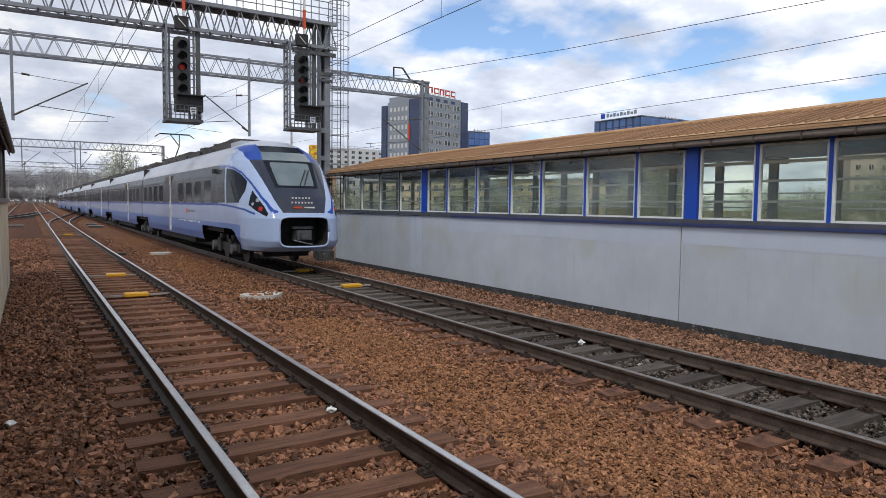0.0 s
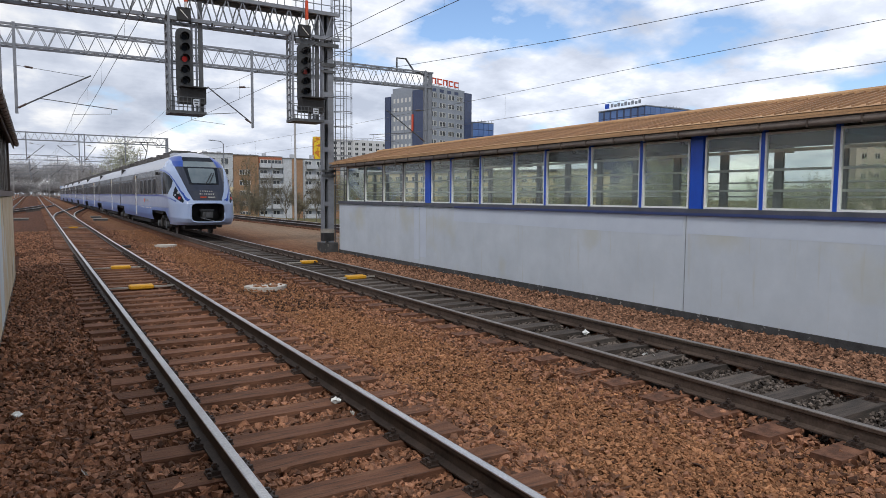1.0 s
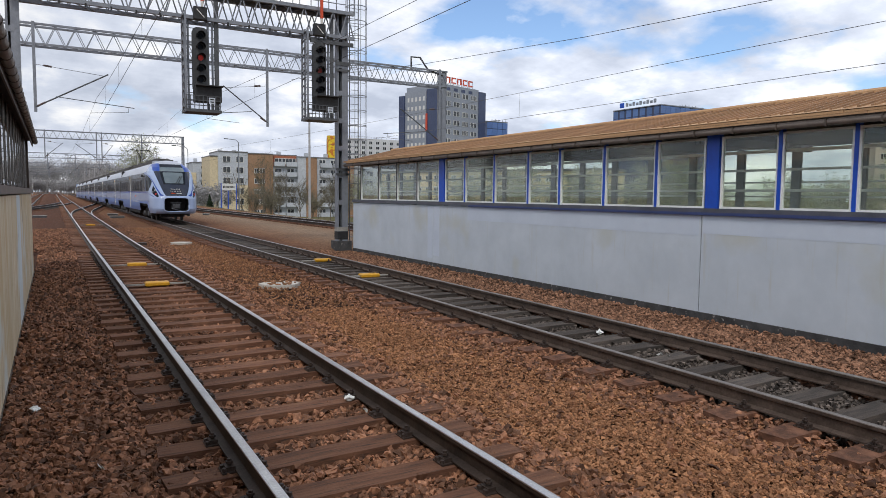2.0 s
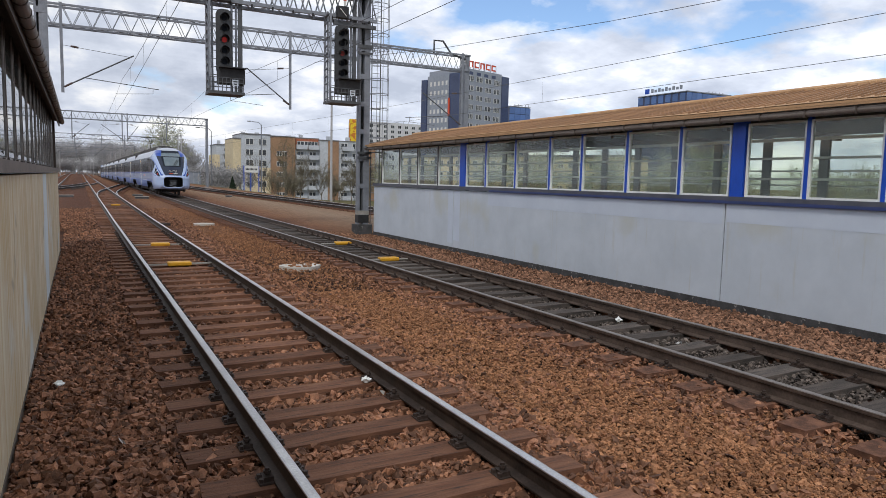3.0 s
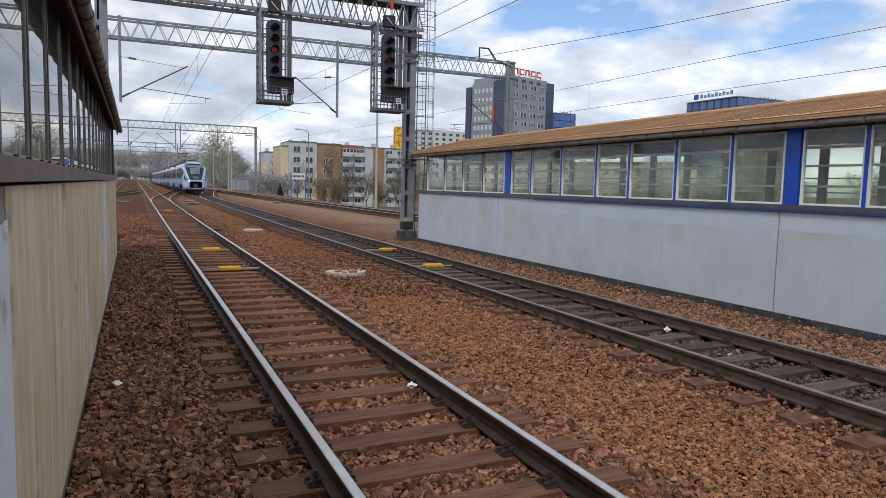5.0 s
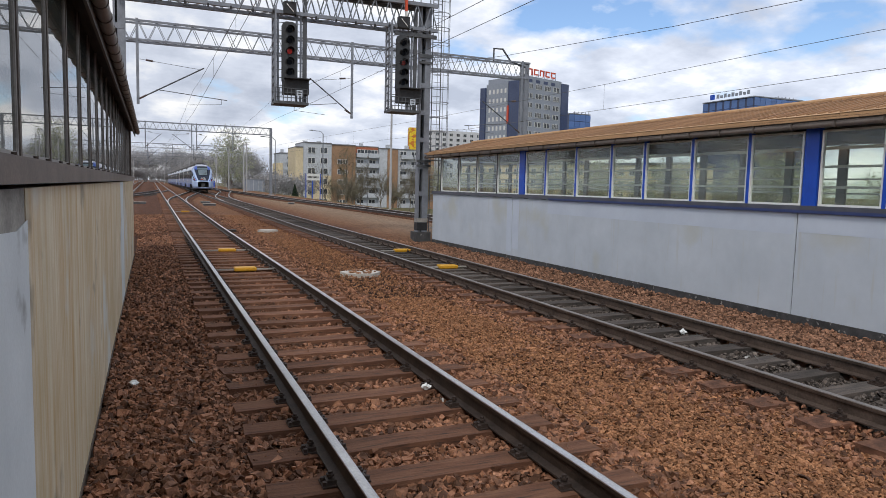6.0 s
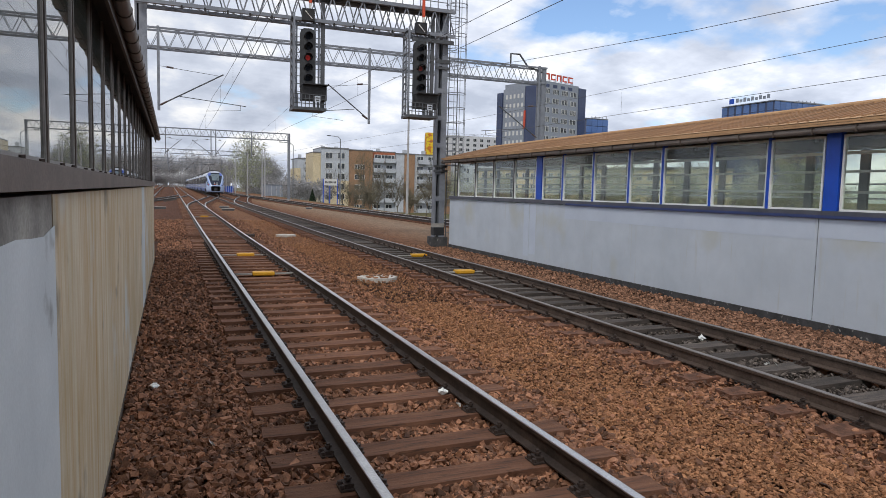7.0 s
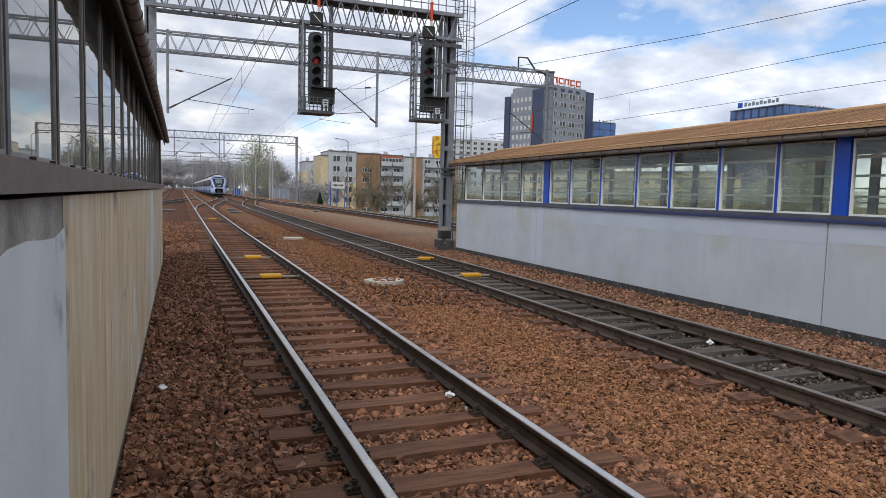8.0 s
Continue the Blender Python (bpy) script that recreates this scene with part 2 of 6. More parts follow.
def rusty_ends(mt):
    """Rust dust lies on the sleepers outside the rails."""
    nt = mt.node_tree
    N, L = nt.nodes.new, nt.links.new
    b = nt.nodes["Principled BSDF"]
    old = b.inputs["Base Color"].links[0].from_socket
    tc, sep, ab, mr, mx = N("ShaderNodeTexCoord"), N("ShaderNodeSeparateXYZ"), N("ShaderNodeMath"), N("ShaderNodeMapRange"), N("ShaderNodeMix")
    L(tc.outputs["Object"], sep.inputs[0]), L(sep.outputs[0], ab.inputs[0])
    ab.operation = "ABSOLUTE"
    mr.inputs[1].default_value, mr.inputs[2].default_value = 0.70, 0.82
    L(ab.outputs[0], mr.inputs[0])
    mx.data_type = "RGBA"
    L(mr.outputs[0], mx.inputs["Factor"]), L(old, mx.inputs["A"])
    gr, gm = N("ShaderNodeTexNoise"), N("ShaderNodeValToRGB")
    gr.inputs["Scale"].default_value, gr.inputs["Detail"].default_value = 9, 8
    L(tc.outputs["Object"], gr.inputs["Vector"]), L(gr.outputs[0], gm.inputs[0])
    gm.color_ramp.elements[0].position, gm.color_ramp.elements[0].color = 0.35, (0.09, 0.045, 0.03, 1)
    gm.color_ramp.elements[1].position, gm.color_ramp.elements[1].color = 0.65, (0.22, 0.105, 0.064, 1)
    L(gm.outputs[0], mx.inputs["B"])
    L(mx.outputs["Result"], b.inputs["Base Color"])


rusty_ends(M_SLEEPER_OLD)
M_RAIL_SIDE = surf("rusted_rail_steel", (0.058, 0.040, 0.031), (0.135, 0.098, 0.078), rough=0.65, scale=5, grain=40, bump=0.2, metal=0.3)
M_RAIL_DARK = surf("dark_oily_rail_steel", (0.026, 0.017, 0.013), (0.07, 0.048, 0.037), rough=0.6, scale=5, grain=40, bump=0.2, metal=0.3)
M_RAIL_TOP = surf("polished_rail_head", (0.50, 0.485, 0.47), (0.66, 0.645, 0.63), rough=0.34, scale=3, grain=60, bump=0.03, metal=1.0)
M_RAIL_DULL = surf("dull_brown_rail_head", (0.24, 0.21, 0.19), (0.34, 0.31, 0.29), rough=0.42, scale=3, grain=60, bump=0.03, metal=0.8)
M_CLIP = surf("oiled_fastening_iron", (0.035, 0.026, 0.022), (0.08, 0.055, 0.045), rough=0.6, scale=20, grain=80, bump=0.2, metal=0.4)
M_WALL = streaked_wall("grey_painted_wall", (0.485, 0.54, 0.605), (0.575, 0.63, 0.70), (0.49, 0.50, 0.48), 0.04)
M_PATCH = surf("bluish_repainted_patch", (0.52, 0.58, 0.68), (0.585, 0.65, 0.75), rough=0.7, scale=1.1, grain=80, bump=0.06, fleck=0.04)
M_WALL_STAIN = streaked_wall("stained_wall_panel", (0.54, 0.46, 0.31), (0.72, 0.65, 0.51), (0.47, 0.28, 0.095), 0.21)
M_WALL_CLEAN = surf("pale_grey_wall_panel", (0.54, 0.58, 0.60), (0.66, 0.70, 0.72), rough=0.7, scale=1.3, grain=70, bump=0.08, fleck=0.05, spots=((0.30, 0.31, 0.31), 0.66, 0.1))
add_stains(M_WALL, (0.50, 0.51, 0.45), 0.55, 0.56, 0.2)
add_stains(M_WALL_STAIN, (0.60, 0.60, 0.56), 0.8, 0.58, 0.08)
add_stains(M_WALL_STAIN, (0.20, 0.17, 0.13), 1.7, 0.63, 0.12)
M_WALL_MOULD = surf("mouldy_concrete", (0.15, 0.14, 0.13), (0.42, 0.40, 0.36), rough=0.85, scale=2.6, grain=60, bump=0.2)
M_PLINTH = surf("tarred_plinth", (0.03, 0.03, 0.032), (0.08, 0.08, 0.082), rough=0.8, scale=4, grain=60, bump=0.3, spots=((0.3, 0.29, 0.27), 0.63, 0.06))
M_LEDGE = surf("blue_grey_ledge", (0.06, 0.065, 0.085), (0.11, 0.115, 0.14), rough=0.5, scale=2, grain=60, bump=0.08)
M_LEDGE_BLUE = surf("blue_ledge_lip", (0.03, 0.05, 0.15), (0.04, 0.06, 0.19), rough=0.5, scale=2, grain=60, bump=0.05)
M_LEDGE_BROWN = surf("dirty_brown_ledge", (0.115, 0.09, 0.077), (0.185, 0.145, 0.122), rough=0.6, scale=3, grain=60, bump=0.1)
M_BLUE = surf("blue_paint", (0.004, 0.065, 0.46), (0.008, 0.085, 0.56), rough=0.4, scale=2, grain=60, bump=0.04)
M_WHITE = surf("white_frame_paint", (0.6, 0.6, 0.58), (0.72, 0.72, 0.70), rough=0.5, scale=5, grain=60, bump=0.05)
M_RAIL_WHITE = surf("bright_white_rail_paint", (0.76, 0.78, 0.76), (0.84, 0.86, 0.84), rough=0.5, scale=4, grain=60, bump=0.03)
M_DARKFRAME = surf("dark_steel_frame", (0.03, 0.03, 0.032), (0.07, 0.07, 0.072), rough=0.6, scale=5, grain=60, bump=0.05)
M_GLASS = glass_mat("clear_pane", (0.92, 0.95, 0.92), dusty=0.045)
M_GLASS_DUSTY = glass_mat("dusty_reflecting_pane", (0.55, 0.56, 0.53), gloss=0.80, base=0.10, dusty=0.12)
M_ROOF = surf("orange_brown_roof_sheet", (0.38, 0.22, 0.11), (0.52, 0.32, 0.17), rough=0.75, scale=1.2, grain=50, bump=0.1, vary=0.12)
M_ROOF_RIB = surf("darker_brown_roof_rib", (0.20, 0.115, 0.06), (0.34, 0.20, 0.11), rough=0.8, scale=2.5, grain=50, bump=0.1, vary=0.2)
M_FASCIA = surf("brown_fascia", (0.06, 0.045, 0.035), (0.11, 0.085, 0.065), rough=0.6, scale=3, grain=60, bump=0.1)
M_GUTTER = surf("grey_brown_gutter", (0.13, 0.105, 0.09), (0.22, 0.18, 0.15), rough=0.5, scale=3, grain=60, bump=0.08)
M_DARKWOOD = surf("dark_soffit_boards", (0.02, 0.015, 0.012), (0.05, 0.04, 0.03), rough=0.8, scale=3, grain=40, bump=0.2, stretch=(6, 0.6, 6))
M_STEEL = surf("grey_painted_steel", (0.18, 0.195, 0.225), (0.265, 0.285, 0.32), rough=0.55, scale=3, grain=60, bump=0.06, metal=0.2)
M_STEEL_DARK = surf("dark_grey_steel", (0.06, 0.065, 0.07), (0.11, 0.115, 0.125), rough=0.6, scale=4, grain=60, bump=0.06, metal=0.2)
M_STEEL_TRIM = surf("grey_brown_trim", (0.22, 0.20, 0.19), (0.32, 0.30, 0.28), rough=0.45, scale=4, grain=60, bump=0.05, metal=0.2)
M_BLACK = surf("matt_black_paint", (0.012, 0.012, 0.013), (0.028, 0.028, 0.03), rough=0.6, scale=6, grain=60, bump=0.05)
M_SIGNAL = surf("dark_grey_signal_board", (0.03, 0.032, 0.035), (0.055, 0.058, 0.062), rough=0.55, scale=6, grain=60, bump=0.05)
M_CONCRETE = surf("weathered_concrete", (0.24, 0.23, 0.21), (0.38, 0.36, 0.33), rough=0.9, scale=3, grain=50, bump=0.3)
M_COVER = surf("pale_cover_concrete", (0.42, 0.39, 0.35), (0.56, 0.53, 0.48), rough=0.9, scale=5, grain=50, bump=0.2)
M_POLE = surf("pale_spun_concrete", (0.36, 0.36, 0.37), (0.46, 0.46, 0.47), rough=0.9, scale=2, grain=40, bump=0.1)
M_YELLOW = surf("yellow_paint", (0.52, 0.25, 0.01), (0.68, 0.36, 0.02), rough=0.5, scale=8, grain=60, bump=0.08)
M_RED = surf("red_orange_paint", (0.55, 0.06, 0.02), (0.65, 0.09, 0.03), rough=0.5, scale=5, grain=60, bump=0.05)
M_WIRE = surf("overhead_wire_copper", (0.05, 0.05, 0.052), (0.08, 0.08, 0.082), rough=0.6, scale=5, grain=60, bump=0.0)
M_INSUL = surf("brown_insulator", (0.05, 0.03, 0.025), (0.1, 0.06, 0.05), rough=0.3, scale=5, grain=60, bump=0.0)
M_RED_LAMP = glow_mat("red_lamp_lit", (0.5, 0.02, 0.015), 0.12)
M_RED_DIM = glow_mat("red_lamp_dim", (0.22, 0.02, 0.016), 0.05)
# train
M_T_WHITE = surf("train_pale_blue_white", (0.345, 0.445, 0.665), (0.40, 0.50, 0.72), rough=0.22, scale=1.0, grain=30, bump=0.0, fleck=0.03)
M_T_ROOF = surf("train_silver_shoulder", (0.38, 0.41, 0.48), (0.45, 0.48, 0.55), rough=0.28, scale=1.0, grain=30, bump=0.0, fleck=0.03)
M_T_BAND = surf("train_grey_window_band", (0.045, 0.05, 0.058), (0.07, 0.075, 0.085), rough=0.25, scale=0.8, grain=30, bump=0.0, spec=0.35, ior=1.25, fleck=0.03)
M_T_BLUE = surf("train_blue", (0.006, 0.05, 0.30), (0.01, 0.065, 0.37), rough=0.3, scale=1.0, grain=30, bump=0.0, spec=0.3, fleck=0.03)
M_T_SKIRT = surf("train_light_blue_skirt", (0.10, 0.18, 0.44), (0.13, 0.225, 0.50), rough=0.35, scale=1.2, grain=30, bump=0.02, fleck=0.03)
M_T_GLASS = surf("dark_tinted_glass", (0.012, 0.016, 0.022), (0.025, 0.03, 0.04), rough=0.05, scale=0.8, grain=30, bump=0.0, spec=0.3, ior=1.12, fleck=0.03)
M_T_PANE = surf("windscreen_grey_glass", (0.10, 0.14, 0.16), (0.16, 0.20, 0.22), rough=0.05, scale=1.3, grain=30, bump=0.0, spec=0.6, fleck=0.03)
M_T_HOOD = surf("anthracite_hood", (0.018, 0.024, 0.042), (0.028, 0.036, 0.06), rough=0.12, scale=1.0, grain=30, bump=0.0, fleck=0.03)
M_T_EQUIP = surf("roof_equipment_grey", (0.045, 0.043, 0.042), (0.11, 0.105, 0.10), rough=0.7, scale=2, grain=30, bump=0.1, fleck=0.03)
M_T_UNDER = surf("bogie_black", (0.012, 0.012, 0.013), (0.04, 0.038, 0.036), rough=0.8, scale=4, grain=30, bump=0.1, fleck=0.03)
M_T_WHEEL = surf("wheel_steel", (0.04, 0.037, 0.035), (0.09, 0.082, 0.078), rough=0.5, scale=4, grain=30, bump=0.05, metal=0.6, fleck=0.03)
# distance
M_APT_GREY = surf("grey_blue_render", (0.42, 0.45, 0.49), (0.52, 0.55, 0.59), rough=0.9, scale=0.25, grain=3, bump=0.05)
M_APT_YELLOW = surf("pale_yellow_render", (0.58, 0.48, 0.31), (0.66, 0.56, 0.38), rough=0.9, scale=0.25, grain=3, bump=0.05)
M_APT_BROWN = surf("brown_render", (0.28, 0.165, 0.095), (0.36, 0.225, 0.14), rough=0.9, scale=0.25, grain=3, bump=0.05)
M_APT_RED = surf("brick_red_render", (0.30, 0.10, 0.055), (0.38, 0.14, 0.08), rough=0.9, scale=0.25, grain=3, bump=0.05)
M_APT_PINK = surf("pink_beige_render", (0.50, 0.42, 0.38), (0.60, 0.52, 0.47), rough=0.9, scale=0.25, grain=3, bump=0.05)
M_APT_ROOF = surf("roof_felt", (0.12, 0.12, 0.125), (0.2, 0.2, 0.205), rough=0.9, scale=0.4, grain=3, bump=0.05)
M_WIN = surf("dark_window_glass", (0.03, 0.037, 0.045), (0.08, 0.09, 0.10), rough=0.1, scale=0.3, grain=3, bump=0.0, vary=0.5)
M_WINFRAME = surf("white_window_frame", (0.62, 0.62, 0.60), (0.7, 0.7, 0.68), rough=0.6, scale=2, grain=10, bump=0.0)
M_TOWER = surf("grey_cladding", (0.24, 0.27, 0.32), (0.30, 0.33, 0.385), rough=0.6, scale=0.1, grain=2, bump=0.03)
M_TOWER_DARK = surf("dark_blue_cladding", (0.035, 0.05, 0.11), (0.055, 0.075, 0.15), rough=0.25, scale=0.1, grain=2, bump=0.0)
M_BLUEGLASS = surf("blue_curtain_wall", (0.07, 0.14, 0.34), (0.11, 0.20, 0.44), rough=0.15, scale=0.08, grain=2, bump=0.0, vary=0.2)
M_BLOCK = surf("white_block_render", (0.55, 0.56, 0.58), (0.63, 0.64, 0.66), rough=0.9, scale=0.1, grain=2, bump=0.03)
M_BRIGHTYEL = surf("yellow_mural_paint", (0.75, 0.52, 0.02), (0.85, 0.62, 0.05), rough=0.8, scale=0.18, grain=2, bump=0.0, spots=((0.6, 0.2, 0.03), 0.5, 0.05))
M_BARK = surf("bare_grey_bark", (0.11, 0.095, 0.075), (0.19, 0.165, 0.13), rough=0.95, scale=3, grain=30, bump=0.2)
# bark paled in its base colour to stand for aerial haze
M_BARK_HAZE = surf("haze_paled_bark", (0.30, 0.295, 0.295), (0.42, 0.415, 0.41), rough=0.95, scale=1, grain=10, bump=0.0)
M_LEAF_PALE = surf("pale_willow_leaf", (0.27, 0.29, 0.17), (0.40, 0.42, 0.28), rough=0.8, scale=2, grain=10, bump=0.0, island=0.35)
M_IVY = surf("olive_brown_ivy", (0.09, 0.075, 0.03), (0.16, 0.13, 0.055), rough=0.8, scale=2, grain=10, bump=0.0, island=0.35)
M_BUD = surf("brown_green_buds", (0.15, 0.14, 0.085), (0.24, 0.22, 0.14), rough=0.9, scale=2, grain=10, bump=0.0, island=0.35)
# twig tone lightened likewise, the haze put into the colour
M_TWIG_HAZE = surf("haze_grey_twigs", (0.26, 0.255, 0.26), (0.36, 0.355, 0.36), rough=0.95, scale=2, grain=10, bump=0.0, island=0.3)
M_CONIFER = surf("dark_conifer_needles", (0.012, 0.028, 0.014), (0.03, 0.055, 0.025), rough=0.9, scale=2, grain=10, bump=0.0, island=0.3)


# ---- mesh helpers ----
def part(name, bm, material, parent=None, label="", smooth=False):
    me = bpy.data.meshes.new(name)
    bm.to_mesh(me)
    bm.free()
    me.materials.append(material)
    if smooth:
        for p in me.polygons:
            p.use_smooth = True
    ob = new(name, me)
    if parent is not None:
        ob.parent = parent
    if label:
        tagged(ob, label)
    return ob


def share(name, me, parent, x, y, z, rz=0.0, scale=None):
    ob = new(name, me)
    ob.parent = parent
    ob.matrix_basis = pose(x, y, z, 0, 0, rz)
    if scale:
        ob.scale = scale
    return ob


def thing(name, x, y, z, label, category, group="", kind="", rz=0.0):
    ob = new(name)
    ob.matrix_basis = pose(x, y, z, 0, 0, rz)
    return tagged(ob, label, category, group, kind)


def box(bm, x0, x1, y0, y1, z0, z1):
    v = [bm.verts.new((x, y, z)) for z in (z0, z1) for x, y in ((x0, y0), (x1, y0), (x1, y1), (x0, y1))]
    for f in ((3, 2, 1, 0), (4, 5, 6, 7), (0, 1, 5, 4), (1, 2, 6, 5), (2, 3, 7, 6), (3, 0, 4, 7)):
        bm.faces.new([v[i] for i in f])
    return bm


def boxes(*rows):
    bm = bmesh.new()
    for r in rows:
        box(bm, *r)
    return bm


def rod(bm, a, b, r=0.03, seg=6, r2=None):
    a, b = Vector(a), Vector(b)
    d = b - a
    if d.length < 1e-6:
        return bm
    q = d.to_track_quat("Z", "Y")
    rings = []
    for p, rr in ((a, r), (b, r if r2 is None else r2)):
        rings.append([bm.verts.new(p + q @ Vector((rr * math.cos(2 * math.pi * (k + 0.5) / seg), rr * math.sin(2 * math.pi * (k + 0.5) / seg), 0))) for k in range(seg)])
    for k in range(seg):
        bm.faces.new((rings[0][k], rings[0][(k + 1) % seg], rings[1][(k + 1) % seg], rings[1][k]))
    bm.faces.new(rings[0][::-1]), bm.faces.new(rings[1])
    return bm


def rods(rows, r=0.03, seg=6):
    bm = bmesh.new()
    for a, b in rows:
        rod(bm, a, b, r, seg)
    return bm


def tube(bm, pts, r, seg=5):
    """One bent bar through points."""
    pts = [Vector(p) for p in pts]
    rings = []
    for i, p in enumerate(pts):
        d = (pts[min(i + 1, len(pts) - 1)] - pts[max(i - 1, 0)]).normalized()
        q = d.to_track_quat("Z", "Y")
        rings.append([bm.verts.new(p + q @ Vector((r * math.cos(2 * math.pi * k / seg), r * math.sin(2 * math.pi * k / seg), 0))) for k in range(seg)])
    for a, b in zip(rings, rings[1:]):
        for k in range(seg):
            bm.faces.new((a[k], a[(k + 1) % seg], b[(k + 1) % seg], b[k]))
    bm.faces.new(rings[0][::-1]), bm.faces.new(rings[-1])
    return bm


def sweep(bm, profile, path, closed=True):
    """Carry a profile of (side, up) along points; it stays upright."""
    rings = []
    for i, p in enumerate(path):
        p = Vector(p)
        d = Vector(path[min(i + 1, len(path) - 1)]) - Vector(path[max(i - 1, 0)])
        s = Vector((d.y, -d.x, 0)).normalized()
        rings.append([bm.verts.new(p + s * u + Vector((0, 0, w))) for u, w in profile])
    n = len(profile)
    for a, b in zip(rings, rings[1:]):
        for k in range(n if closed else n - 1):
            bm.faces.new((a[k], a[(k + 1) % n], b[(k + 1) % n], b[k]))
    if closed:
        bm.faces.new(rings[0][::-1]), bm.faces.new(rings[-1])
    return bm


def rise(y):
    """The line climbs gently away from the camera."""
    return 0.004 * max(0.0, y - 30.0)


# ---- ground and tracks ----
LT, RT, HALF = 1.987, 6.783, 0.7525


def drop_off(x):
    """The trackbed stands on an embankment."""
    a = 19.5
    k = min(1.0, max(0.0, (x - a) / 8.0))
    return -4.0 * k * k * (3 - 2 * k)


def make_ground():
    xs = [-2500, -900, -300, -120, -60, -30, -14, -6, -0.5, 0.6, 1.4, 2.6, 3.4, 4.2, 5.2, 6, 7.6, 8.4, 9.4, 10.4, 11.2, 13, 16, 18, 19.5, 20.5, 22, 23.5, 25, 26.5, 28, 40, 80, 160, 400, 1000, 2800]
    ys = [-400, -100, -40, -15] + [float(v) for v in range(-8, 32)] + [34, 38, 44, 50, 60, 75, 90, 110, 140, 180, 230, 300, 400, 600, 1000, 1800, 3500]
    bm = bmesh.new()
    grid = []
    for y in ys:
        row = []
        for x in xs:
            z = -0.27 + drop_off(x) + (rise(min(y, 300)) if x < 60 else 0)
            if -1 < x < 11.1 and -8 <= y < 40:
                z -= 0.035
            if 8.3 < x < 17 and y < 28:
                z -= 0.24 * min(1.0, (x - 8.3) / 2.0)
            if -1 < x < 20 and -8 < y < 31:
                z += 0.02 * noise.noise(Vector((x * 0.9, y * 0.7, 0)))
            row.append(bm.verts.new((x, y, z)))
        grid.append(row)
    for a, b in zip(grid, grid[1:]):
        for k in range(len(xs) - 1):
            bm.faces.new((a[k], a[k + 1], b[k + 1], b[k]))
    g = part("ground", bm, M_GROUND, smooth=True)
    tagged(g, "rust-brown ballast and ochre gravel trackbed with dry grass verges", "ground", kind="structure")


make_ground()

RAIL_SIDE = [(-0.075, -0.172), (0.075, -0.172), (0.075, -0.158), (0.012, -0.142), (0.010, -0.052), (0.034, -0.040), (0.036, -0.012), (-0.036, -0.012), (-0.034, -0.040), (-0.010, -0.052), (-0.012, -0.142), (-0.075, -0.158)]
RAIL_HEAD = [(-0.036, -0.013), (0.036, -0.013), (0.034, -0.004), (0.022, 0.0), (-0.022, 0.0), (-0.034, -0.004)]


def rail_line(track, pts, head=None):
    r = part("rail", sweep(bmesh.new(), RAIL_SIDE, pts), M_RAIL_SIDE if head else M_RAIL_DARK, track)
    part("rail_head", sweep(bmesh.new(), RAIL_HEAD, pts), head or M_RAIL_TOP, r, "worn polished running surface")
    return r


def offset(path, d):
    out = []
    for i, p in enumerate(path):
        a, b = Vector(path[max(i - 1, 0)]), Vector(path[min(i + 1, len(path) - 1)])
        t = (b - a).normalized()
        out.append((p[0] + t.y * d, p[1] - t.x * d, p[2]))
    return out


def sleeper_mesh(seed):
    rnd = random.Random(seed)
    bm = boxes((-1.3, 1.3, -0.125, 0.125, -0.34, -0.176))
    bmesh.ops.subdivide_edges(bm, edges=[e for e in bm.edges if abs(e.verts[0].co.x - e.verts[1].co.x) > 1], cuts=3)
    for v in bm.verts:
        v.co.x += rnd.uniform(-0.02, 0.02) * (abs(v.co.x) > 1.2)
        v.co.y += rnd.uniform(-0.012, 0.012)
        v.co.z += rnd.uniform(-0.008, 0.006) * (v.co.z > -0.2)
    me = bpy.data.meshes.new("sleeper")
    bm.to_mesh(me)
    bm.free()
    return me


def clip_mesh():
    """Base plate with two bolts and spring washers beside the rail foot."""
    bm = boxes((-0.17, 0.17, -0.075, 0.075, -0.178, -0.166))
    for s in (-1, 1):
        box(bm, s * 0.105 - 0.035, s * 0.105 + 0.035, -0.05, 0.05, -0.166, -0.135)
        rod(bm, (s * 0.105, 0, -0.135), (s * 0.105, 0, -0.085), 0.017, 6)
        rod(bm, (s * 0.105, 0, -0.118), (s * 0.105, 0, -0.102), 0.029, 6)
        rod(bm, (s * 0.15, 0.04, -0.166), (s * 0.15, 0.04, -0.14), 0.02, 5)
        rod(bm, (s * 0.15, -0.04, -0.166), (s * 0.15, -0.04, -0.14), 0.02, 5)
    me = bpy.data.meshes.new("rail_fastening")
    bm.to_mesh(me)
    bm.free()
    me.materials.append(M_CLIP)
    return me


CLIP = clip_mesh()


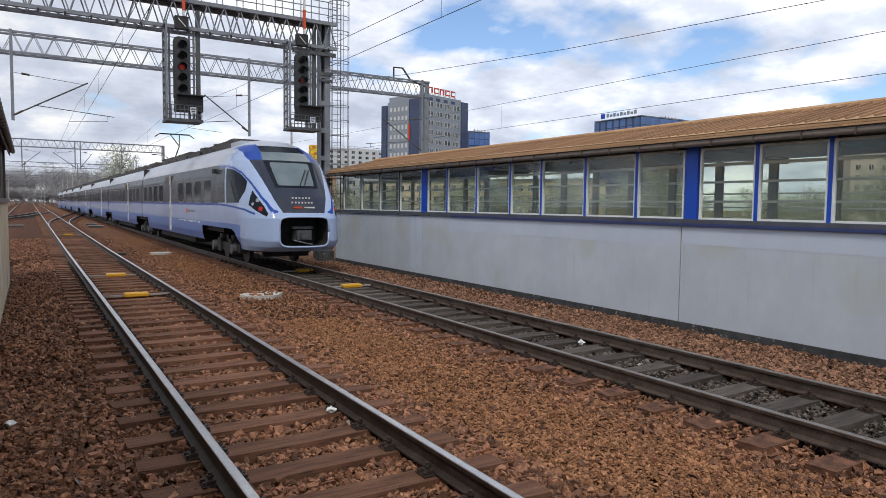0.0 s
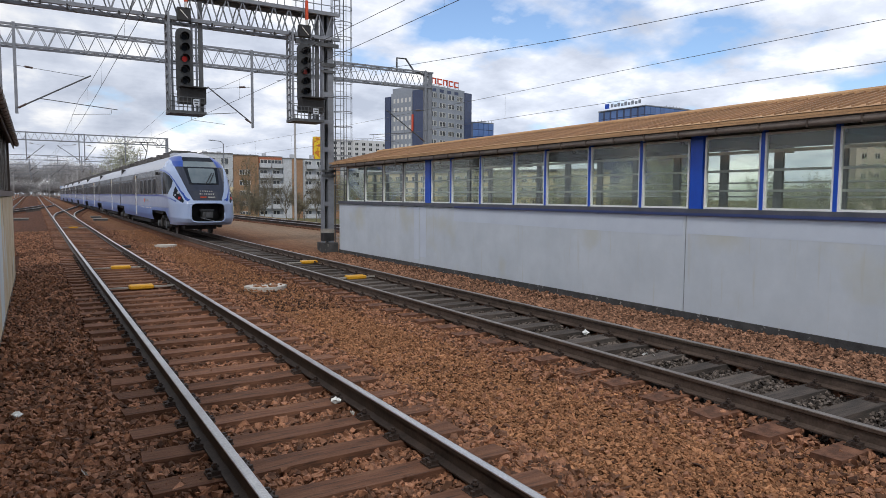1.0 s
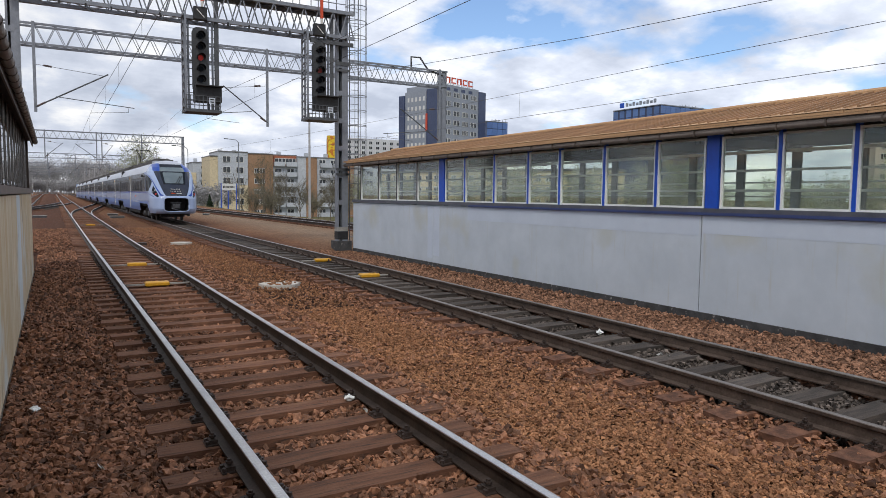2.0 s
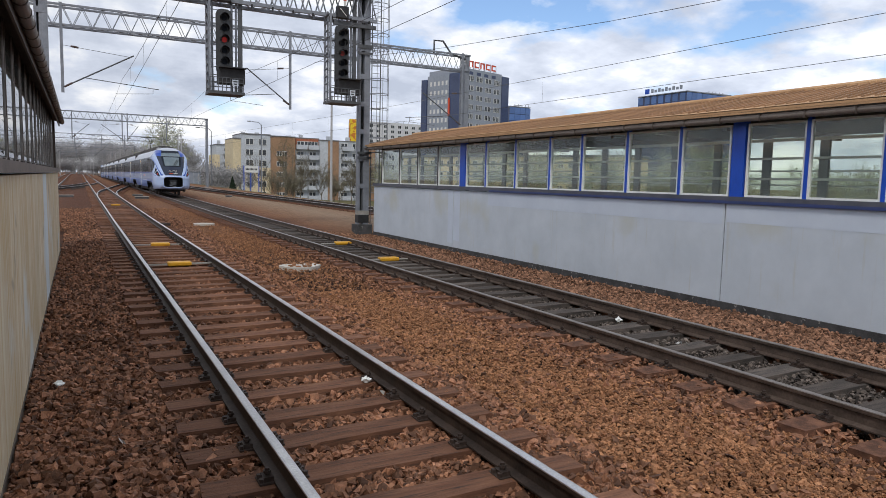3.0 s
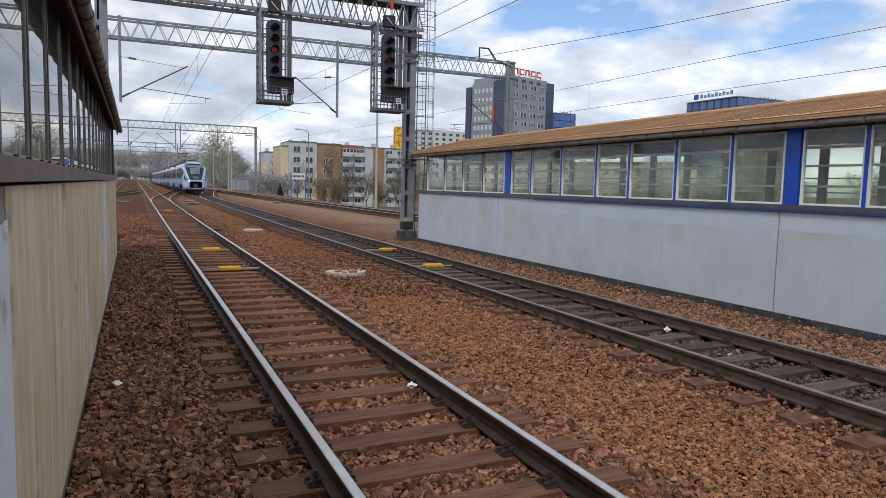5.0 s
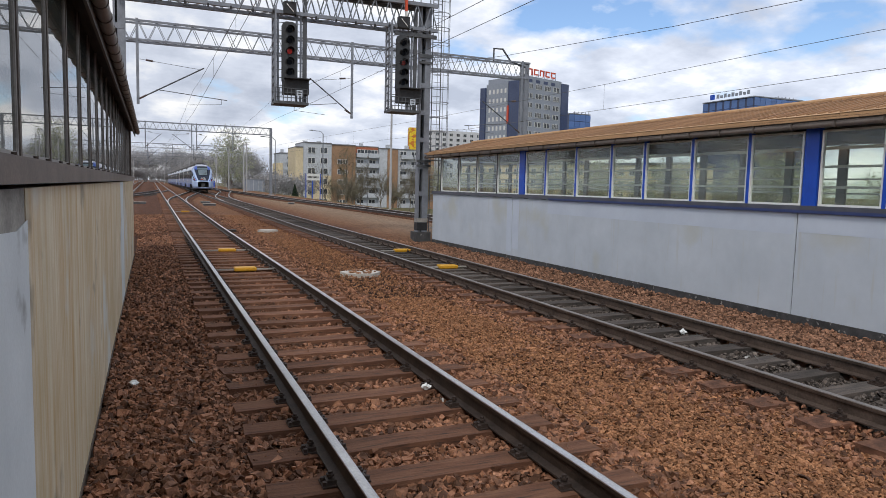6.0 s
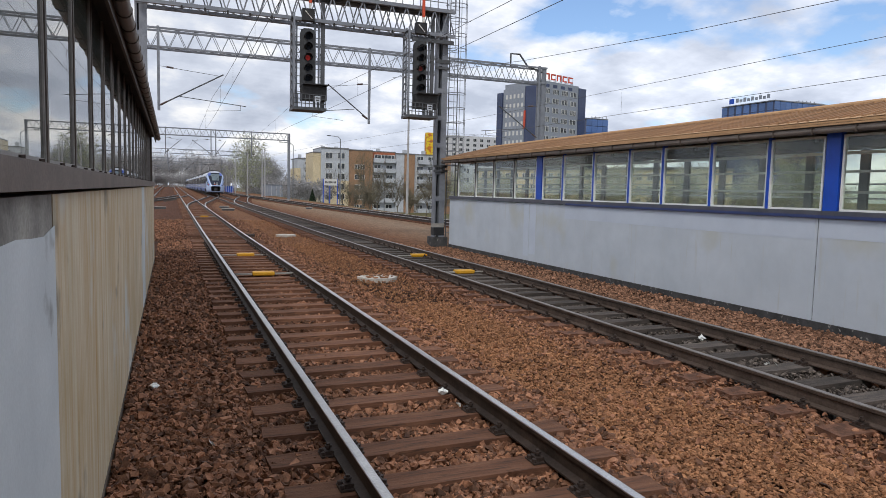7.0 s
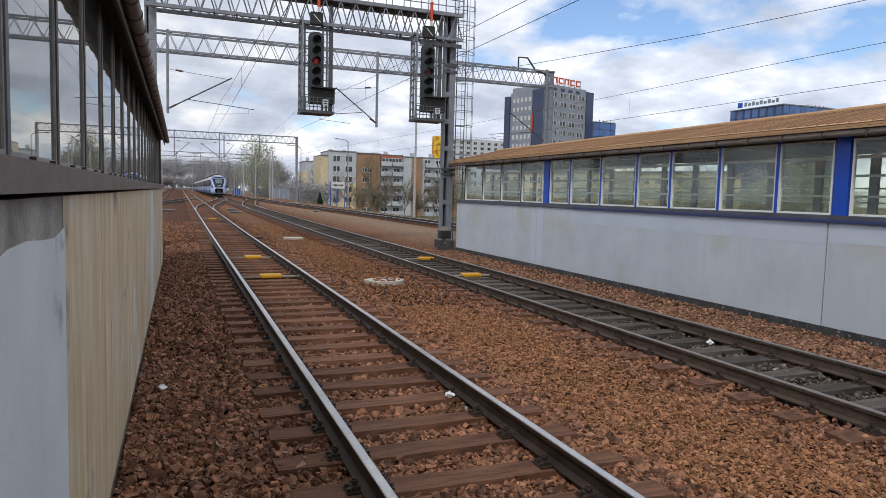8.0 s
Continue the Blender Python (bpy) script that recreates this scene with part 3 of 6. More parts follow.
def make_track(name, x0, label, wood, y0, y1, pitch, phase, far=900, head=None):
    tr = thing(name, 0, 0, 0, label, "railway track", "railway tracks", "structure")
    ys = [y0, 30] + [60, 100, 150, 220, 300] + [far]
    for s in (-1, 1):
        rail_line(tr, [(x0 + s * HALF, y, rise(min(y, 300))) for y in ys], head)
    meshes = [sleeper_mesh(k) for k in range(6)]
    for me in meshes:
        me.materials.append(wood)
    rnd = random.Random(name)
    y, k = y0 + phase, 0
    while y < y1:
        z = rise(y) - 0.004 + rnd.uniform(-0.006, 0.006)
        at = y + rnd.uniform(-0.02, 0.02)
        share("sleeper", meshes[k % 6], tr, x0 + rnd.uniform(-0.03, 0.03), at, z, rnd.uniform(-0.9, 0.9))
        if y < 26:
            for s in (-1, 1):
                share("rail_fastening", CLIP, tr, x0 + s * HALF, at + rnd.uniform(-0.01, 0.01), z)
        y += pitch
        k += 1
    if y1 < far:
        bm = bmesh.new()
        while y < 260:
            box(bm, x0 - 1.3, x0 + 1.3, y - 0.125, y + 0.125, -0.34 + rise(y), -0.18 + rise(y))
            y += pitch
        tagged(part("far_sleepers", bm, wood, tr), kind="stuff")
    return tr


make_track("track", LT, "railway track with bright worn rails on rust-stained wooden sleepers", M_SLEEPER, -6, 78, 0.63, 0.37)
make_track("track", RT, "railway track with dull rails on weathered grey sleepers in dark ballast", M_SLEEPER_OLD, -6, 78, 0.628, 0.126, head=M_RAIL_DULL)


def curved_track(label, path, steps=40):
    tr = thing("track", 0, 0, 0, label, "railway track", "railway tracks", "structure")
    pts = []
    n = len(path) - 1
    for i in range(steps + 1):
        u = i / steps * n
        k = min(int(u), n - 1)
        f = u - k
        p = [Vector(path[min(max(j, 0), n)]) for j in (k - 1, k, k + 1, k + 2)]
        q = 0.5 * (2 * p[1] + (p[2] - p[0]) * f + (2 * p[0] - 5 * p[1] + 4 * p[2] - p[3]) * f * f + (3 * p[1] - p[0] - 3 * p[2] + p[3]) * f ** 3)
        pts.append((q.x, q.y, rise(min(q.y, 300)) + q.z))
    for s in (-1, 1):
        rail_line(tr, offset(pts, s * HALF))
    bm = bmesh.new()
    for a, b in zip(pts, pts[1:]):
        a, b = Vector(a), Vector(b)
        d = (b - a).normalized()
        c = int((b - a).length / 0.62)
        for j in range(c):
            m = a.lerp(b, j / c)
            vs = [bm.verts.new((m.x + d.y * u + d.x * w, m.y - d.x * u + d.y * w, m.z + h)) for h in (-0.33, -0.185) for u, w in ((-1.3, -0.12), (1.3, -0.12), (1.3, 0.12), (-1.3, 0.12))]
            for f in ((4, 5, 6, 7), (0, 1, 5, 4), (1, 2, 6, 5), (2, 3, 7, 6), (3, 0, 4, 7)):
                bm.faces.new([vs[q] for q in f])
    tagged(part("sleepers", bm, M_SLEEPER_OLD, tr), kind="stuff")
    return tr


curved_track("curving railway track along the far edge of the embankment", [(18.5, -10, 0), (17.6, 8, 0), (16.9, 24, 0), (16.4, 40, 0), (15.3, 60, 0), (14.0, 80, 0), (12.8, 110, 0), (11.6, 150, 0), (11.3, 220, 0), (11.3, 400, 0)])
curved_track("crossover curving between the two straight tracks", [(LT, 58, -0.003), (LT + 0.5, 72, -0.003), (LT + 2.4, 92, -0.003), (RT - 0.5, 112, -0.003), (RT, 126, -0.003)])
curved_track("crossover leading to the outer curved track", [(RT, 62, -0.003), (RT + 0.5, 78, -0.003), (RT + 2.4, 98, -0.003), (11.5, 120, -0.003), (11.7, 150, -0.003)])
curved_track("railway track crossing to the sidings", [(LT, 128, -0.003), (LT - 0.6, 112, -0.003), (LT - 2.8, 92, -0.003), (LT - 6, 74, -0.003), (-9.5, 58, 0), (-14, 40, 0)])
curved_track("siding track in the distance", [(-3.0, 62, 0), (-3.0, 100, 0), (-3.2, 160, 0), (-3.5, 260, 0), (-3.5, 500, 0)])


# loose stones
def stone_field(name, label, material, spots, size0, size1, z_of, seed, flat=0.62, tilt=0.55):
    """Many small angular chips as one mesh. spots: places (x, y)."""
    rng = np.random.default_rng(seed)
    base = np.array([(-1, -1, -1), (1, -1, -1), (1, 1, -1), (-1, 1, -1), (-1, -1, 1), (1, -1, 1), (1, 1, 1), (-1, 1, 1)], float) * 0.5
    faces = np.array([(3, 2, 1), (3, 1, 0), (4, 5, 6), (4, 6, 7), (0, 1, 5), (0, 5, 4), (1, 2, 6), (1, 6, 5), (2, 3, 7), (2, 7, 6), (3, 0, 4), (3, 4, 7)])
    n = len(spots)
    v = base[None] + rng.uniform(-0.34, 0.34, (n, 8, 3))
    v[:, 4:, :2] *= rng.uniform(0.45, 0.95, (n, 1, 1))
    s = (size0 + (size1 - size0) * rng.random((n, 1, 1)) ** 1.6) * rng.uniform(0.7, 1.35, (n, 1, 3))
    s[:, :, 2] *= flat
    v *= s
    ang = rng.normal(0, tilt, (n, 3))
    ang[:, 2] = rng.uniform(0, 2 * np.pi, n)
    for ax in (2, 0, 1):
        c, d = np.cos(ang[:, ax])[:, None], np.sin(ang[:, ax])[:, None]
        i, j = (ax + 1) % 3, (ax + 2) % 3
        a, b = v[:, :, i].copy(), v[:, :, j].copy()
        v[:, :, i], v[:, :, j] = a * c - b * d, a * d + b * c
    v[:, :, 0] += spots[:, 0:1]
    v[:, :, 1] += spots[:, 1:2]
    v[:, :, 2] += z_of(spots[:, 0], spots[:, 1], rng)[:, None]
    tri = (faces[None] + 8 * np.arange(n)[:, None, None]).reshape(-1, 3)
    me = bpy.data.meshes.new(name)
    me.vertices.add(8 * n)
    me.vertices.foreach_set("co", v.reshape(-1))
    me.loops.add(3 * len(tri))
    me.loops.foreach_set("vertex_index", tri.reshape(-1).astype(np.int32))
    me.polygons.add(len(tri))
    me.polygons.foreach_set("loop_start", (3 * np.arange(len(tri))).astype(np.int32))
    me.update(calc_edges=True)
    me.validate()
    me.shade_flat()
    me.materials.append(material)
    return tagged(new(name, me), label, "ballast", kind="stuff")


def scatter(rng, x0, x1, y0, y1, density):
    n = int((x1 - x0) * (y1 - y0) * density)
    return np.stack([rng.uniform(x0, x1, n), rng.uniform(y0, y1, n)], 1)


def lumps(x, y):
    """Slow unevenness of the stone surface."""
    return 0.012 * np.sin(2.1 * x + 1.3 * y) * np.sin(1.7 * y - 0.8 * x) + 0.008 * np.sin(5.3 * x + 0.7) * np.sin(4.1 * y)


def bed_height(x, y, rng):
    """Stones lie level with the sleepers outside the rails and a little lower between them."""
    out = np.minimum(np.abs(x - LT), np.abs(x - RT))
    shoulder = np.where((out > 0.85) & (out < 1.75), 0.014, np.where(out < 0.7, 0.004, 0.008))
    return -0.268 + 0.004 * np.maximum(0, y - 30) + shoulder + lumps(x, y) + rng.uniform(-0.03, 0.04, len(x))


def side_height(x, y, rng):
    return -0.262 - 0.24 * np.clip((x - 8.3) / 2.0, 0, 1) + lumps(x, y) + rng.uniform(-0.02, 0.035, len(x)) + np.where(x < 8.4, 0.05, 0.0)


rng0 = np.random.default_rng(5)
near = np.concatenate([scatter(rng0, -0.43, 3.6, 1.6, 5, 1500), scatter(rng0, -0.43, 3.6, 5, 9, 1300), scatter(rng0, -0.43, 3.8, 9, 18, 560), scatter(rng0, -0.43, 4.0, 18, 28, 330), scatter(rng0, -3.0, 4.0, 28, 44, 150), scatter(rng0, -0.43, 3.6, -2.5, 1.6, 350)])
stone_field("ballast_stones", "angular rust-brown ballast stones between wooden sleepers", M_STONE_RUST, near, 0.02, 0.066, bed_height, 1)
mid = np.concatenate([scatter(rng0, 3.1, 5.9, 1.8, 6, 3000), scatter(rng0, 3.1, 5.9, 6, 12, 2000), scatter(rng0, 3.2, 5.8, 12, 26, 420), scatter(rng0, 3.4, 5.7, 26, 44, 130), scatter(rng0, 3.1, 5.9, -2.5, 1.8, 450)])
stone_field("gravel", "fine ochre gravel between the two tracks", M_STONE_OCHRE, mid, 0.011, 0.037, lambda x, y, r: -0.245 + 0.004 * np.maximum(0, y - 30) + lumps(x, y) + r.uniform(-0.018, 0.014, len(x)), 2, flat=0.5, tilt=0.45)
strays = np.concatenate([scatter(rng0, 3.1, 6.0, 1.8, 8, 34), scatter(rng0, 3.1, 6.0, 8, 18, 14), scatter(rng0, 5.0, 6.0, 2, 14, 170)])
stone_field("ballast_stones", "larger red-brown stones strewn over the fine gravel", M_STONE_RUST, strays, 0.025, 0.06, lambda x, y, r: -0.232 + lumps(x, y) + r.uniform(-0.01, 0.012, len(x)), 7)
ends = np.concatenate([scatter(rng0, 5.15, 6.0, 2, 9, 240), scatter(rng0, 5.15, 6.0, 9, 20, 110)])
stone_field("ballast_stones", "red-brown stones heaped against the sleeper ends", M_STONE_RUST, ends, 0.02, 0.055, lambda x, y, r: -0.228 + 0.02 * np.clip((x - 5.3) / 0.4, 0, 1) + r.uniform(-0.025, 0.022, len(x)), 9)
side = np.concatenate([scatter(rng0, 7.6, 11.08, 3, 12, 620), scatter(rng0, 7.6, 11.08, 12, 27, 230)])
stone_field("ballast_stones", "brown ballast stones beside the platform wall", M_STONE_SIDE, side, 0.022, 0.062, side_height, 3)
inner = np.concatenate([scatter(rng0, 6.05, 7.5, 2, 12, 900), scatter(rng0, 6.05, 7.5, 12, 24, 300)])
stone_field("ballast_stones", "dark grey ballast stones between weathered sleepers", M_STONE_GREY, inner, 0.02, 0.052, bed_height, 4)


# ---- stair shelters ----
def wavy_sheet(x0, z0, x1, z1, y0, y1, pitch=0.24, amp=0.007, thick=0.010):
    """A ribbed roof sheet whose ribs run down the slope."""
    bm = bmesh.new()
    n = int((y1 - y0) / pitch * 8)
    rows = []
    for i in range(n + 1):
        y = y0 + (y1 - y0) * i / n
        h = amp if i % 8 < 2 else 0.0
        rows.append([bm.verts.new(p) for p in ((x0, y, z0 + h), (x1, y, z1 + h), (x1, y, z1 + h - thick), (x0, y, z0 + h - thick))])
    for a, b in zip(rows, rows[1:]):
        for k in range(4):
            bm.faces.new((a[k], b[k], b[(k + 1) % 4], a[(k + 1) % 4]))
    return bm


def right_shelter():
    X, Y0, Y1 = 11.10, -14.0, 26.75
    wall = thing("wall_east", 0, 0, 0, "pale grey painted concrete wall of the stair shelter", "wall", kind="structure")
    joints = [Y1, 19.78, 8.94, -1.9, Y0]
    for a, b in zip(joints, joints[1:]):
        part("wall_panel", boxes((X, X + 0.22, b + 0.012, a - 0.012, -0.34, 1.575)), M_WALL, wall)
    part("joint_backing", boxes((X + 0.02, X + 0.18, Y0 + 0.1, Y1 - 0.1, -0.33, 1.56)), M_STEEL_DARK, wall)
    part("plinth", boxes((X - 0.012, X + 0.2, Y0, Y1 - 0.005, -0.75, -0.342)), M_PLINTH, wall, "tarred black plinth strip with worn patches")
    part("ledge", boxes((X - 0.05, X + 0.3, Y0, Y1 + 0.02, 1.60, 1.715)), M_LEDGE, wall, "blue-grey metal ledge")
    part("ledge_lip", boxes((X - 0.055, X - 0.02, Y0, 17.5, 1.578, 1.635)), M_LEDGE_BLUE, wall, "blue painted ledge lip")
    for y0, y1, z0, z1 in ((19.80, 20.15, -0.2, 1.56), (19.35, 19.76, -0.1, 1.56), (9.0, 17.6, 1.17, 1.565), (-1.7, 8.9, 1.22, 1.565)):
        part("repainted_patch", boxes((X - 0.003, X + 0.01, y0, y1, z0, z1)), M_PATCH, wall, "slightly bluer repainted patch")
    # end wall and the far side
    part("end_wall", boxes((X + 0.22, 15.2, Y1 - 0.25, Y1 - 0.02, -0.34, 1.575)), M_WALL, wall)
    far = thing("wall_shelter_back", 0, 0, 0, "grey wall closing the far side of the stair shelter", "wall", kind="structure")
    part("wall_panel", boxes((15.0, 15.2, Y0, Y1 - 0.26, -0.5, 1.6)), M_WALL, far)

    glz = thing("shelter_glazing", 0, 0, 0, "row of glass panes in white frames between blue posts", "glazing", kind="structure")
    edges = [25.95, 24.20, 22.59, 20.98, 19.40, 19.06, 17.82, 16.21, 14.60, 13.30, 11.71, 10.15, 8.88, 8.59, 7.35, 6.05, 4.45, 2.85, 1.25, -0.35, -1.65, -1.94, -3.2, -4.8, -6.4, -8.0, -9.6]
    wide = {(19.40, 19.06), (8.88, 8.59), (-1.65, -1.94)}
    gx, zb, zt = X + 0.03, 1.715, 3.08
    for a, b in zip(edges, edges[1:]):
        if (a, b) in wide:
            part("wide_post", boxes((gx - 0.04, gx + 0.08, b + 0.003, a - 0.003, zb, zt + 0.06)), M_BLUE, glz, "wide blue post")
            continue
        hi, lo = a - 0.035, b + 0.035
        w = 0.038
        fr = part("pane_frame", boxes((gx - 0.02, gx + 0.04, lo, lo + w, zb, zt), (gx - 0.02, gx + 0.04, hi - w, hi, zb, zt), (gx - 0.02, gx + 0.04, lo + w, hi - w, zb, zb + w), (gx - 0.02, gx + 0.04, lo + w, hi - w, zt - w, zt)), M_RAIL_WHITE, glz)
        p = part("pane", boxes((gx + 0.006, gx + 0.014, lo + w, hi - w, zb + w, zt - w)), M_GLASS, fr)
        p.visible_shadow = False
    for y in edges:
        if any(y in q for q in wide):
            continue
        part("post", boxes((gx - 0.03, gx + 0.07, y - 0.034, y + 0.034, zb, zt + 0.06)), M_BLUE if y < 19.5 else M_DARKFRAME, glz)
    # back glazing with horizontal rails
    back = thing("shelter_back_glazing", 0, 0, 0, "back row of clear glazing between slim dark posts", "glazing", kind="structure")
    y = 25.55
    while y > Y0 + 1.5:
        part("post", boxes((14.94, 15.04, y - 0.03, y + 0.03, 1.6, 3.14)), M_STEEL_DARK, back)
        p = part("pane", boxes((15.012, 15.020, y - 1.425, y - 0.035, 1.62, 3.12)), M_GLASS, back)
        p.visible_shadow = False
        y -= 1.46
    guard = thing("stair_guard_rail", 0, 0, 0, "white horizontal rails on dark posts around the stair well", "guard rail")
    for k in range(26):
        y = 24.70 - 1.149 * k
        part("post", boxes((11.76, 11.82, y - 0.085, y + 0.085, -0.5, 2.86)), M_STEEL, guard)
    for z, h in ((2.77, 0.06), (2.43, 0.045), (2.045, 0.045)):
        part("rail_bar", boxes((11.715, 11.755, -8.0, 25.6, z, z + h)), M_RAIL_WHITE, guard)
    for z in (2.205, 1.94):
        part("rail_bar", boxes((11.825, 11.86, -8.0, 25.6, z, z + 0.03)), M_RAIL_WHITE, guard)

    roof = thing("shelter_roof", 0, 0, 0, "orange-brown corrugated roof of the stair shelter", "roof", kind="structure")
    ridge = 13.05
    rnd = random.Random(4)
    y = Y1 + 0.25
    while y > Y0:
        dz = rnd.uniform(-0.006, 0.008)
        part("roof_sheet", wavy_sheet(X - 0.12, 3.352 + dz * 0.3, ridge, 3.86 + dz * 0.3, y - 1.9, y - 0.004, pitch=0.21, amp=0.004), M_ROOF, roof)
        part("roof_sheet", wavy_sheet(ridge + 0.01, 3.86, 15.6, 3.2, y - 1.9, y - 0.004, pitch=0.21, amp=0.004), M_ROOF, roof)
        part("eave_flashing", boxes((X - 0.34, X - 0.315, y - 1.897, y - 0.004, 3.262, 3.318 + dz)), M_ROOF, roof)
        part("eave_flashing", boxes((X - 0.40, X - 0.375, y - 1.897 - 0.4, y - 0.404, 3.215, 3.250 + dz * 0.5)), M_ROOF, roof)
        sl = boxes((X - 0.34, X - 0.06, y - 1.897, y - 0.004, 3.30 + dz, 3.312 + dz))
        for v in sl.verts:
            v.co.z += 0.21 * (v.co.x - X + 0.34)
        part("eave_sheet", sl, M_ROOF, roof)
        y -= 1.9
    # ribs are separate slats, darker than the sheets between them
    rb = bmesh.new()
    box(rb, X - 0.12, ridge, -0.024, 0.024, 3.352, 3.385)
    for v in rb.verts:
        v.co.z += (v.co.x - X + 0.12) / (ridge - X + 0.12) * 0.508
    rib = bpy.data.meshes.new("rib")
    rb.to_mesh(rib)
    rb.free()
    rib.materials.append(M_ROOF_RIB)
    for k in range(150):
        share("rib", rib, roof, 0, Y1 + 0.1 - 0.215 * k, 0)
    part("ridge_cap", rods([((ridge, Y0, 3.875), (ridge, Y1 + 0.3, 3.875))], 0.07, 8), M_ROOF, roof)
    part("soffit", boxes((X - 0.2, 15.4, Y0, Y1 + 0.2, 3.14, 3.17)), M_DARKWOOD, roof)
    part("fascia", boxes((X - 0.25, X - 0.21, Y0, Y1 + 0.22, 3.10, 3.29)), M_FASCIA, roof)
    g = part("gutter", rods([((X - 0.32, Y0, 3.14), (X - 0.32, Y1 + 0.22, 3.14))], 0.055, 10), M_GUTTER, roof, "grey half-round gutter", smooth=True)
    y = Y1
    while y > Y0:
        part("gutter_bracket", boxes((X - 0.385, X - 0.25, y - 0.012, y + 0.012, 3.075, 3.20)), M_FASCIA, g)
        y -= 0.85
    # interior beams under the soffit
    for k in range(12):
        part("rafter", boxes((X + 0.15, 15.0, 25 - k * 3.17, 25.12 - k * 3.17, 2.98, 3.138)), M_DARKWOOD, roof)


right_shelter()


def left_shelter():
    X, Y0, Y1 = -0.45, -12.0, 21.0
    wall = thing("wall_west", 0, 0, 0, "streaked and stained grey wall of the near stair shelter", "wall", kind="structure")
    part("wall_panel", boxes((X - 0.22, X, Y0, 3.15, -0.34, 1.845)), M_WALL_MOULD, wall, "wall panel with dark mould along its top")
    paint = boxes((X + 0.001, X + 0.004, Y0, 3.19, -0.34, 1.70))
    bmesh.ops.subdivide_edges(paint, edges=[e for e in paint.edges if abs(e.verts[0].co.y - e.verts[1].co.y) > 1], cuts=60)
    for v in paint.verts:
        if v.co.z > 1.5:
            v.co.z += 0.05 * noise.noise(Vector((3.1, v.co.y * 2.3, 0))) + 0.015 * noise.noise(Vector((0.4, v.co.y * 9.0, 0)))
    part("repainted_patch", paint, M_WALL_CLEAN, wall, "pale grey overpainted patch with a ragged top edge")
    part("wall_panel", boxes((X - 0.22, X + 0.002, 3.165, 12.3, -0.34, 1.845)), M_WALL_STAIN, wall, "wall panel with ochre rain streaks")
    part("wall_panel", boxes((X - 0.22, X, 12.315, 13.6, -0.34, 1.845)), M_WALL_CLEAN, wall)
    part("wall_panel", boxes((X - 0.22, X, 13.615, Y1, -0.34, 1.845)), M_WALL_STAIN, wall)
    part("joint_backing", boxes((X - 0.2, X - 0.012, Y0 + 0.1, Y1 - 0.1, -0.33, 1.84)), M_STEEL_DARK, wall)
    part("plinth", boxes((X - 0.2, X + 0.012, Y0, Y1 - 0.005, -0.6, -0.21)), M_FASCIA, wall, "brown rusty plinth strip")
    part("end_wall", boxes((-4.4, X - 0.222, Y1 - 0.25, Y1 - 0.01, -0.34, 1.845)), M_WALL, wall)
    part("ledge", boxes((X - 0.3, X + 0.05, Y0, 8.2, 1.865, 1.955)), M_LEDGE_BROWN, wall, "dirty brown metal ledge")
    part("ledge", boxes((X - 0.3, X + 0.046, 8.21, Y1 + 0.15, 1.865, 1.953)), M_LEDGE_BROWN, wall, "dirty brown metal ledge")
    part("ledge_top", boxes((X - 0.32, X - 0.02, Y0, Y1 - 0.2, 1.955, 1.975)), M_LEDGE_BROWN, wall)
    far = thing("wall_shelter_side", 0, 0, 0, "grey wall closing the near stair shelter", "wall", kind="structure")
    part("wall_panel", boxes((-4.4, -4.2, Y0, Y1 - 0.26, -0.5, 3.1)), M_WALL, far)
    glz = thing("shelter_glazing", 0, 0, 0, "row of dusty glass panes between slim metal posts", "glazing", kind="structure")
    gx, zb, zt = X - 0.06, 1.976, 3.22
    ys = [2.51 + 0.958 * k for k in range(-6, 20)]
    for k, (a, b) in enumerate(zip(ys, ys[1:])):
        if b > Y1 - 0.3:
            break
        w = 0.02
        fr = part("pane_frame", boxes((gx - 0.03, gx + 0.004, a + 0.024, a + 0.024 + w, zb, zt), (gx - 0.03, gx + 0.004, b - 0.024 - w, b - 0.024, zb, zt), (gx - 0.03, gx + 0.004, a + 0.024 + w, b - 0.024 - w, zb, zb + w)), M_STEEL_TRIM, glz)
        p = part("pane", boxes((gx - 0.012, gx - 0.004, a + 0.044, b - 0.044, zb + w, zt)), M_GLASS_DUSTY, fr)
        p.visible_shadow = False
        part("post", boxes((gx - 0.06, gx + 0.010, a - 0.022, a + 0.022, zb, zt)), M_LEDGE if k == 6 else M_FASCIA, glz)
        for j in range(2):
            part("bolt", rods([((gx + 0.03, a + 0.25 + 0.4 * j, zb - 0.002), (gx + 0.03, a + 0.25 + 0.4 * j, zb + 0.012))], 0.012, 6), M_CLIP, glz)
    part("corner_post", boxes((gx - 0.06, gx + 0.03, Y1 - 0.32, Y1 - 0.22, zb, zt)), M_FASCIA, glz)
    roof = thing("shelter_roof", 0, 0, 0, "dark eaves and corrugated roof of the near shelter", "roof", kind="structure")
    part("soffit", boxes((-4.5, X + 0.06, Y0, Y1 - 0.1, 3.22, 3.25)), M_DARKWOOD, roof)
    y = Y1
    while y > Y0:
        part("roof_sheet", wavy_sheet(X + 0.11, 3.30, -2.4, 3.86, y - 1.92, y), M_ROOF, roof)
        part("roof_sheet", wavy_sheet(-2.41, 3.86, -4.7, 3.25, y - 1.92, y), M_ROOF, roof)
        y -= 1.9
    part("fascia", boxes((X + 0.062, X + 0.085, Y0, Y1 - 0.1, 3.08, 3.26)), M_FASCIA, roof)
